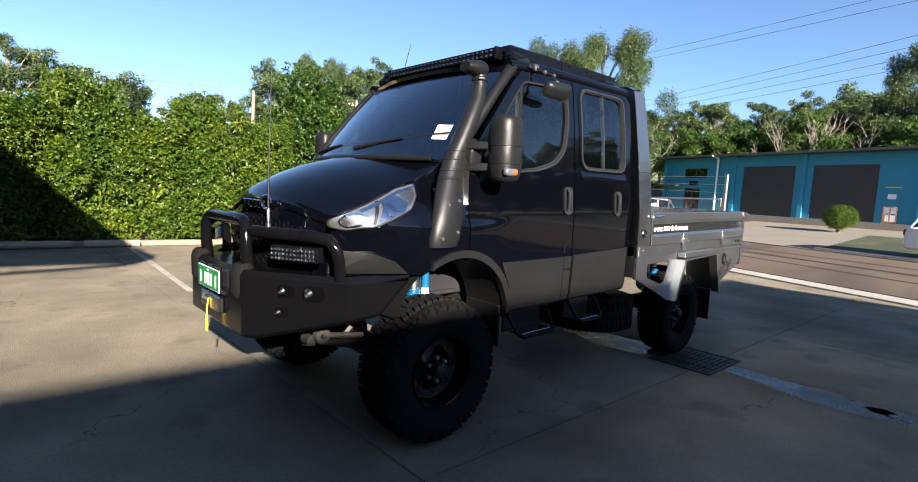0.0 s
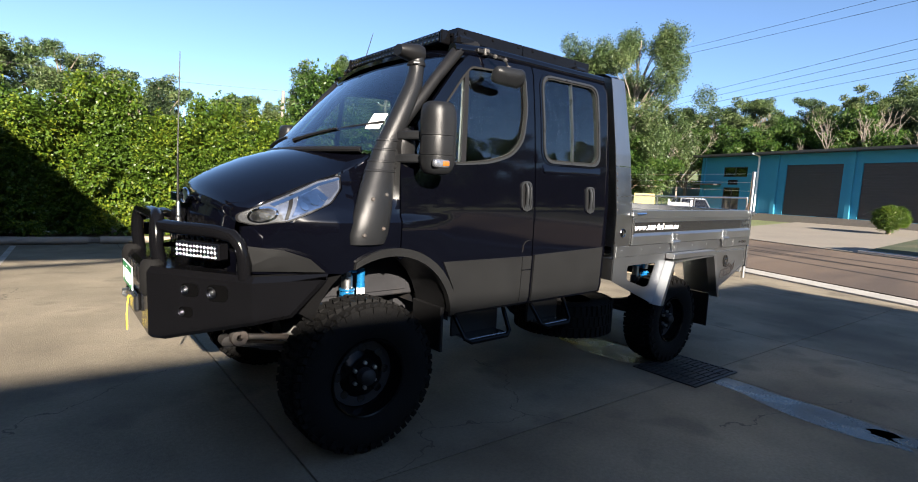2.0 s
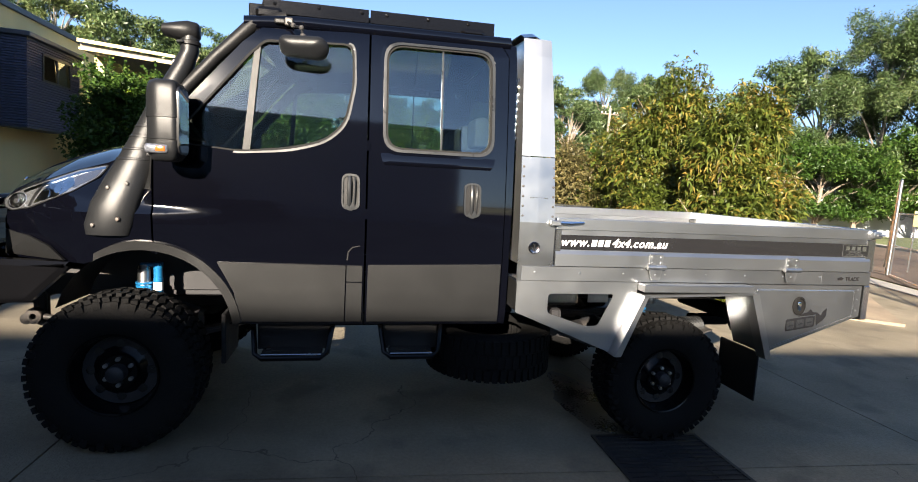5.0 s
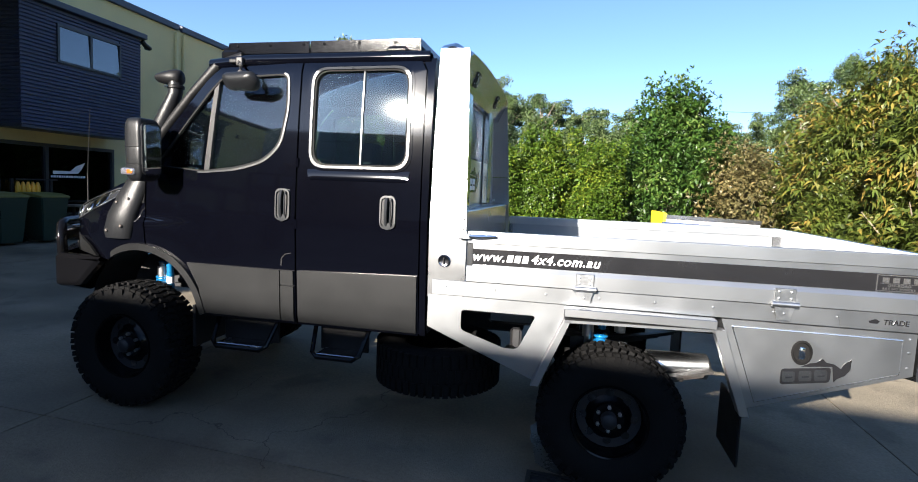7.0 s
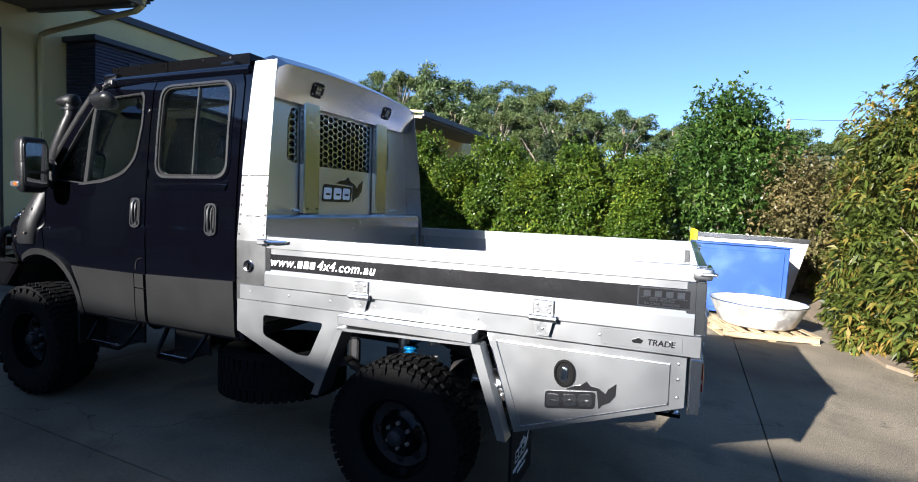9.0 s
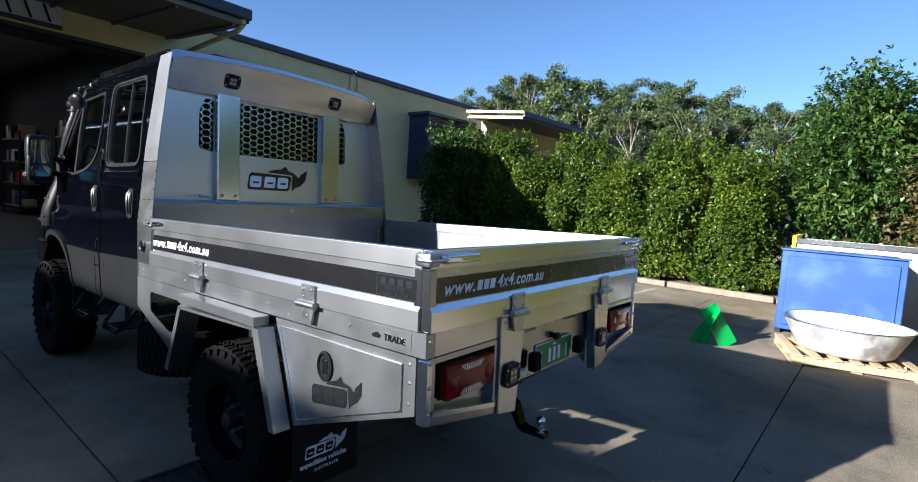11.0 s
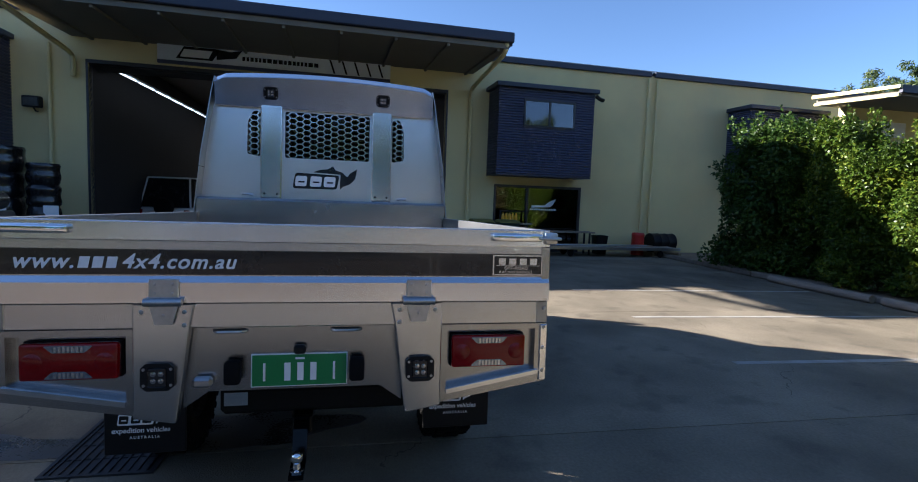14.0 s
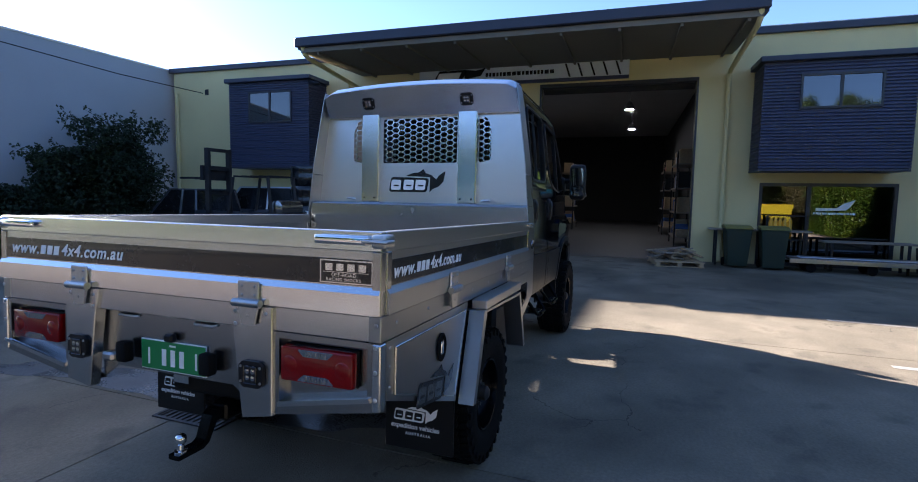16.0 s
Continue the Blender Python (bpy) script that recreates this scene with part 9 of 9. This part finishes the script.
part("end_plate", prism([(-0.45, 0.05), (0.45, 0.05), (0.72, 1.46), (-0.78, 1.46)], 'x', -1.03, -0.97), M["yellow"], sk_, "yellow end plate")
part("rim", boxes((-0.98, 0.98, -0.75, -0.70, 1.34, 1.42)), M["alu_dull"], sk_)
for s in (-1, 1):
    part("skid", one_box(-0.8, 0.8, s * 0.35 - 0.05, s * 0.35 + 0.05, 0, 0.1), M["chassis"], sk_)

# green folding wheel ramps
gr = thing("wheel_ramp", "pair of bright green folded steel plates standing on edge", "ramp", pose(4.35, 5.15, 0, 0, 0, 20))
part("plate", prism([(-0.30, 0.0), (0.02, 0.50), (0.05, 0.46), (-0.05, 0.0)], 'y', -0.02, 0.0), M["greenpaint"], gr)
part("plate", prism([(-0.30, 0.0), (0.0, 0.50), (0.03, 0.5), (-0.05, 0.0)], 'y', 0.10, 0.12), M["greenpaint"], gr)
part("plate", one_box(-0.14, 0.14, -0.006, 0.006, 0.0, 0.58, m=pose(0.20, 0.05, 0.0, 0, -32, 0) @ pose(0, 0, 0, 0, 0, 35)), M["greenpaint"], gr)
part("plate", one_box(-0.006, 0.006, -0.14, 0.14, 0.0, 0.52, m=pose(-0.18, 0.05, 0.0, 0, 24, 0)), M["greenpaint"], gr)

# drain grate by the rear wheel, with wet concrete round it
gt = thing("drain_grate", "dark steel drain grate set in the concrete", "grate", pose(3.2, -1.22, 0))
# no hole in the slab: a thin dark sheet stands for the shade below
part("pit", one_box(-0.38, 0.38, -0.29, 0.29, 0.001, 0.003), M["chassis"], gt)
part("frame", boxes((-0.40, 0.40, -0.31, -0.285, 0.0, 0.012), (-0.40, 0.40, 0.285, 0.31, 0.0, 0.012), (-0.40, -0.375, -0.285, 0.285, 0.0, 0.012), (0.375, 0.40, -0.285, 0.285, 0.0, 0.012)), M["chassis"], gt)
for k in range(11):
    y = -0.26 + 0.052 * k
    part("bar", one_box(-0.374, 0.374, y - 0.005, y + 0.005, 0.003, 0.012), M["chassis"], gt)
for x in (-0.19, 0.0, 0.19):
    part("cross_bar", one_box(x - 0.004, x + 0.004, -0.284, 0.284, 0.003, 0.009), M["chassis"], gt)
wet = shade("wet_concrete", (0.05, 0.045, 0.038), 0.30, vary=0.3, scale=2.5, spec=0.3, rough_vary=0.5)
rp = random.Random(12)


def puddle(cx, cy, a, b, turn, label):
    pts = []
    for k in range(36):
        t = 2 * math.pi * k / 36
        r = 1 + 0.16 * math.sin(3 * t + cx) + 0.10 * math.sin(5 * t + cy) + rp.uniform(-0.05, 0.05)
        pts.append((a * r * math.cos(t), b * r * math.sin(t)))
    ob = mesh_ob("puddle", prism(pts, 'z', 0.0005, 0.0022), wet)
    ob.matrix_basis = pose(cx, cy, 0, 0, 0, turn)
    tagged(ob, label, "puddle", kind="structure")


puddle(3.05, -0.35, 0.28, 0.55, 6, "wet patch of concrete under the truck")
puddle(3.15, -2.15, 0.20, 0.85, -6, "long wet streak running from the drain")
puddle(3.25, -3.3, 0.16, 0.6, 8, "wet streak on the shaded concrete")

# timber barriers in front of the hedge
for x0, x1, y in ((-3.4, -1.0, 9.55), (-0.8, 0.2, 9.6)):
    lg = mesh_ob("wheel_stop", tube([(x0, y, 0.08), (x1, y + 0.03, 0.08)], 0.08, 10), M["oldtimber"], True)
    tagged(lg, "weathered round timber wheel stop", "log", "wheel stops")


# ---- vehicles ----
def small_car(m, paint, label, L=4.5, H=1.5, W=1.75, kind="wagon"):
    """A plain parked car, nose towards local -x."""
    c = thing("parked_car", label, "car", m)
    h = L / 2
    low = [(-h, 0.35), (-h + 0.02, 0.62), (-h + 0.15, 0.78), (-h + 1.15, 0.92), (h - 0.25, 0.95), (h - 0.03, 0.85), (h, 0.40), (h - 0.1, 0.25), (-h + 0.15, 0.25)]
    part("body", prism(low, 'y', -W / 2, W / 2, bevel=0.06), paint, c, smooth=True)
    x0, x1 = -h + 1.1, (h - 0.15 if kind in ("wagon", "suv") else h - 1.9)
    t0, t1 = x0 + 0.75, x1 - (0.28 if kind in ("wagon", "suv") else 0.15)
    rows = [[(x0, s * (W / 2 - 0.06), 0.92), (t0, s * (W / 2 - 0.20), H - 0.03), (t1, s * (W / 2 - 0.20), H - 0.03), (x1, s * (W / 2 - 0.06), 0.94)] for s in (-1, 1)]
    bm = bmesh.new()
    A, B = [[bm.verts.new(p) for p in r] for r in rows]
    bm.faces.new(A)
    bm.faces.new(B[::-1])
    for k in range(4):
        bm.faces.new((A[k], B[k], B[(k + 1) % 4], A[(k + 1) % 4]))
    part("cabin", bm, M["blackfilm"], c, "dark glazed cabin")
    part("roof", one_box(t0 - 0.05, t1 + 0.05, -W / 2 + 0.19, W / 2 - 0.19, H - 0.06, H, 0.03, 2), paint, c, smooth=True)
    for s in (-1, 1):
        for xa, xb in (((x0 + 0.02, 0.93), (t0, H - 0.03)), ((x1 - 0.02, 0.93), (t1, H - 0.03)), (((t0 + t1) / 2, 0.93), ((t0 + t1) / 2, H - 0.03))):
            part("pillar", tube([(xa[0], s * (W / 2 - 0.055), xa[1]), (xb[0], s * (W / 2 - 0.195), xb[1])], 0.035, 6), paint, c)
        for x in (-h + 0.8, h - 0.85):
            w = part("wheel", lathe([(0.0, -0.1), (0.2, -0.1), (0.30, -0.09), (0.32, 0.0), (0.30, 0.09), (0.2, 0.1), (0.0, 0.09)], 22, pose(x, s * (W / 2 - 0.10), 0.32, 90, 0, 0)), M["rubber"], c, smooth=True)
            part("rim", lathe([(0.0, -0.104), (0.19, -0.104), (0.19, 0.104), (0.0, 0.104)], 16, pose(x, s * (W / 2 - 0.10), 0.32, 90, 0, 0)), M["alu_dull"], w)
        part("tail_lamp", one_box(h - 0.05, h + 0.005, s * (W / 2 - 0.12) - 0.1, s * (W / 2 - 0.12) + 0.1, 0.68, 0.86, 0.02), M["redlens"], c)
        part("headlamp", one_box(-h - 0.005, -h + 0.1, s * (W / 2 - 0.2) - 0.16, s * (W / 2 - 0.2) + 0.16, 0.6, 0.74, 0.02), M["clearlens"], c)
    if kind == "suv":
        part("spare_wheel", lathe([(0.0, -0.1), (0.30, -0.1), (0.34, 0.0), (0.30, 0.1), (0.0, 0.1)], 20, pose(h + 0.11, 0.1, 0.95, 0, 90, 0)), M["rubber"], c, smooth=True)
    if kind == "ute":
        part("tub", boxes((x1, h - 0.02, -W / 2 + 0.02, -W / 2 + 0.08, 0.9, 1.15), (x1, h - 0.02, W / 2 - 0.08, W / 2 - 0.02, 0.9, 1.15), (h - 0.08, h - 0.02, -W / 2 + 0.08, W / 2 - 0.08, 0.9, 1.15)), paint, c)
    return c


small_car(pose(-5.7, -10.8, 0, 0, 0, 90), M["cardark"], "dark parked utility truck beside the shed", 4.9, 1.75, 1.85, "ute")
small_car(pose(-7.5, -10.0, 0, 0, 0, 86), M["silver"], "silver four-wheel drive parked by the shed wall", 4.7, 1.85, 1.8, "suv")
small_car(pose(-14.9, -6.0, 0.004, 0, 0, -10), M["carwhite"], "white boxy four-wheel drive inside the shed", 4.4, 2.0, 1.85, "suv")
small_car(pose(18.85, -3.15, land(18.85, -3.15) + 0.10, 0, 0, 69), M["carwhite"], "white car parked at the road edge", 4.5, 1.45)
small_car(pose(29.5, 12.9, land(29.5, 12.9) + 0.04, 0, 0, 40), M["silver"], "silver station wagon parked by the blue shed", 4.7, 1.45)
small_car(pose(36.0, -2.4, land(36.0, -2.4) + 0.05, 0, 0, 70), M["cardark"], "dark blue car parked by the blue shed", 4.4, 1.5)


def forklift():
    f = thing("forklift", "dark forklift with a raised mast and gas bottle", "forklift", pose(-3.6, -7.1, 0, 0, 0, 90))
    part("body", prism([(-0.4, 0.25), (-0.4, 0.75), (0.2, 0.8), (0.3, 1.1), (1.15, 1.15), (1.25, 0.9), (1.25, 0.3)], 'y', -0.5, 0.5, bevel=0.03), M["cardark"], f)
    for y in (-0.36, 0.30):
        part("mast_rail", one_box(-1.12, -1.0, y, y + 0.08, 0.1, 2.72), M["chassis"], f)
    for z in (0.5, 1.6, 2.2, 2.64):
        part("cross_bar", one_box(-1.1, -1.02, -0.28, 0.30, z, z + 0.08), M["chassis"], f)
    for y in (-0.25, 0.2):
        part("fork", one_box(-2.05, -1.12, y, y + 0.1, 1.98, 2.03), M["chassis"], f)
    part("carriage", one_box(-1.2, -1.12, -0.42, 0.42, 1.95, 2.3), M["chassis"], f)
    for x in (-0.35, 0.95):
        for y in (-0.46, 0.42):
            part("guard_post", tube([(x, y, 0.9), (x + (0.2 if x < 0 else -0.1), y, 2.02)], 0.035, 6), M["chassis"], f)
    for k in range(5):
        part("guard_bar", one_box(-0.15 + 0.25 * k, -0.10 + 0.25 * k, -0.46, 0.46, 2.02, 2.06), M["chassis"], f)
    part("gas_bottle", tube([(1.0, -0.4, 1.33), (1.0, -0.37, 1.33), (1.0, 0.35, 1.33), (1.0, 0.4, 1.33)], [0.08, 0.17, 0.17, 0.08], 14), M["alu_dull"], f, "silver gas bottle", True)
    part("seat", one_box(0.25, 0.65, -0.25, 0.25, 1.12, 1.25, 0.03), M["seat"], f)
    for x in (-0.75, 0.95):
        for y in (-0.45, 0.45):
            part("wheel", lathe([(0.0, -0.1), (0.28, -0.1), (0.3, 0.0), (0.28, 0.1), (0.0, 0.1)], 20, pose(x, y, 0.3, 90, 0, 0)), M["rubber"], f, smooth=True)


forklift()
for x, y, r, h in ((-6.8, -7.85, 0.56, 2.45), (-6.75, -6.85, 0.32, 2.1)):
    d = thing("wrapped_stack", "tall stack of drums wrapped in black film with a white label", "stack", pose(x, y, 0), "wrapped stacks")
    prof = [(0.0, 0.12)] + [(r + 0.012 * math.sin(5.1 * k) - (0.03 if k % 9 == 0 else 0), 0.12 + (h - 0.12) * k / 36) for k in range(37)] + [(0.0, h)]
    part("wrapped_drum", lathe(prof, 28), M["blackfilm"], d, smooth=True)
    part("label", one_box(r * 0.93, r * 0.99, 0.05, 0.33, 0.75, 1.15, m=Matrix.Rotation(0.25, 4, 'Z')), M["whitefilm"], d, "white paper label")
    part("base", one_box(-r, r, -r, r, 0, 0.12, 0.01), M["oldtimber"], d)

# cable from the grey wall to the shed
cb = mesh_ob("cable", tube([(4.0, -14.93, 5.9), (-1.5, -14.6, 5.62), (-5.5, -14.1, 5.32), (-8.2, -13.5, 5.18), (-8.3, -13.3, 5.2)], 0.016, 6), M["blackplastic"], True)
tagged(cb, "black service cable sagging to the wall bracket", "cable")
cbk = mesh_ob("cable_bracket", boxes((-8.42, -8.2, -13.38, -13.22, 5.1, 5.3)), M["chassis"])
tagged(cbk, "dark metal cable bracket on the shed wall", "bracket")


# ---- gate, fence, poles and wires ----
def chain_gate(a, b, h=1.85):
    A, B = Vector((*a, 0)), Vector((*b, 0))
    d = (B - A)
    n = d.length
    g = thing("chain_gate", "long galvanised chain-link gate", "gate", pose(a[0], a[1], 0.0, 0, 0, math.degrees(math.atan2(d.y, d.x))))
    rise = max(0.0, land(b[0], b[1]) * 0.3)
    for u in (0.05, n * 0.33, n * 0.66, n - 0.05):
        part("upright", tube([(u, 0, 0.1), (u, 0, h)], 0.022, 8), M["steel"], g, smooth=True)
    for z in (0.12, 0.95, h):
        part("rail", tube([(0.05, 0, z), (n - 0.05, 0, z)], 0.02, 8), M["steel"], g, smooth=True)
    bm = bmesh.new()
    step, rr = 0.075, 0.0022
    k = -int(h / step)
    while k * step < n:
        for sg in (1, -1):
            x0 = k * step if sg > 0 else k * step + h - 0.12
            pts = []
            u0, u1 = x0, x0 + sg * (h - 0.12)
            z0, z1 = 0.12, h
            lo, hi = max(0.05, min(u0, u1)), min(n - 0.05, max(u0, u1))
            if hi - lo < 0.02:
                continue
            f = lambda u: z0 + (u - u0) / (u1 - u0) * (z1 - z0)
            p, q = Vector((lo, 0, f(lo))), Vector((hi, 0, f(hi)))
            w = Vector((0, rr, 0))
            v = Vector((0, 0, rr))
            vs = [bm.verts.new(c) for c in (p + v, p + w, p - v, q + v, q + w, q - v)]
            for i in range(3):
                bm.faces.new((vs[i], vs[(i + 1) % 3], vs[3 + (i + 1) % 3], vs[3 + i]))
        k += 1
    tagged(part("mesh", bm, M["steel"], g), "diamond wire mesh", kind="stuff")
    return g


chain_gate((11.15, 1.75), (16.0, 8.2))


def fence_post(x, y, h, brace=None, group="fence posts"):
    z0 = min(0.0, land(x, y)) if land(x, y) < 0 else land(x, y)
    p = thing("fence_post", "galvanised steel fence post with a brace", "post", pose(x, y, z0), group)
    part("pole", tube([(0, 0, -0.1), (0, 0, h)], 0.04, 10), M["steel"], p, smooth=True)
    part("cap", lathe([(0.046, h - 0.01), (0.046, h + 0.02), (0.0, h + 0.05)], 10), M["steel"], p, smooth=True)
    if brace:
        part("brace", tube([(0, 0, h * 0.75), (brace[0], brace[1], 0.05)], 0.025, 8), M["steel"], p, smooth=True)


fence_post(11.05, 1.65, 2.45, (0.75, 1.0))
fence_post(16.1, 8.35, 2.75)
fence_post(16.55, 8.75, 2.75, (1.3, 1.2))
fence_post(20.0, 11.6, 2.6)
for z in (2.0, 2.2, 2.4):
    wv = mesh_ob("barbed_wire", tube([(11.05, 1.65, z), (16.1, 8.35, z + 0.25), (20.0, 11.6, z + 0.5)], 0.004, 4), M["steel"])
    tagged(wv, "strand of wire above the gate", "wire", "fence wires")


def power_pole(x, y, top, arm=True):
    p = thing("power_pole", "pale timber power pole with a cross arm" if arm else "plain pale timber power pole", "pole", pose(x, y, land(x, y) - 0.2), "power poles")
    h = top - land(x, y) + 0.2
    part("pole", tube([(0, 0, 0), (0, 0, h)], [0.11, 0.085], 10), M["twig"], p, smooth=True)
    if not arm:
        return
    part("cross_arm", one_box(-0.6, 0.6, -0.04, 0.04, h - 0.42, h - 0.35), M["bark"], p)
    for u in (-0.55, -0.3, 0.3, 0.55):
        part("insulator", lathe([(0.03, 0), (0.05, 0.05), (0.03, 0.1), (0.0, 0.11)], 8, pose(u, 0, h - 0.34)), M["white"], p)


power_pole(8.5, 25.6, 6.5, False)
power_pole(16.4, 28.2, 7.5)
power_pole(24.0, 45.0, 11.0)


def wire(p, q, sag, r=0.018):
    P, Q = Vector(p), Vector(q)
    pts = [P.lerp(Q, t) - Vector((0, 0, sag * 4 * t * (1 - t))) for t in np.linspace(0, 1, 15)]
    tagged(mesh_ob("power_line", tube(pts, r, 4), M["blackplastic"]), "black overhead power line", "wire", "power lines")


for k in range(2):
    wire((56.0, 46.0, 18.9 - 0.55 * k), (27.0, -26.0, 13.5 - 0.75 * k), 0.4, 0.014)
for k in range(4):
    wire((54.0 + 0.3 * k, 45.0, 11.6 - 0.42 * k), (29.0 + 0.3 * k, -26.0, 13.9 - 0.62 * k), 0.3, 0.014)
wire((8.5, 25.6, 6.5), (16.4, 28.2, 7.3), 0.25, 0.010)
wire((8.5, 25.6, 6.5), (-22, 38.0, 7.6), 0.5, 0.010)


# yellow sign and white picket gate beyond the chain gate
ys_ = thing("yellow_sign", "plain pale yellow sign board on the fence", "sign", pose(17.5, 8.5, 0, 0, 0, 12))
part("board", one_box(-0.01, 0.01, -0.42, 0.42, 1.52, 1.99, 0.004), shade("pale_yellow_paint", (0.62, 0.50, 0.22), 0.6), ys_)
for y in (-0.38, 0.38):
    part("post", tube([(0.04, y, 0.1), (0.04, y, 1.99)], 0.022, 8), M["steel"], ys_, smooth=True)
wg = thing("picket_gate", "white slatted gate beside the blue shed", "gate", pose(25.0, 11.1, land(25.0, 11.1), 0, 0, 0))
for k in range(12):
    part("slat", one_box(-0.012, 0.012, -0.60 + 0.1 * k, -0.53 + 0.1 * k, 0.08, 1.35, 0.003), M["white"], wg)
for z in (0.2, 1.2):
    part("rail", one_box(0.013, 0.05, -0.62, 0.62, z, z + 0.07, 0.004), M["white"], wg)
for y in (-0.66, 0.62):
    part("post", one_box(-0.03, 0.05, y, y + 0.08, 0, 1.5, 0.006), M["white"], wg)
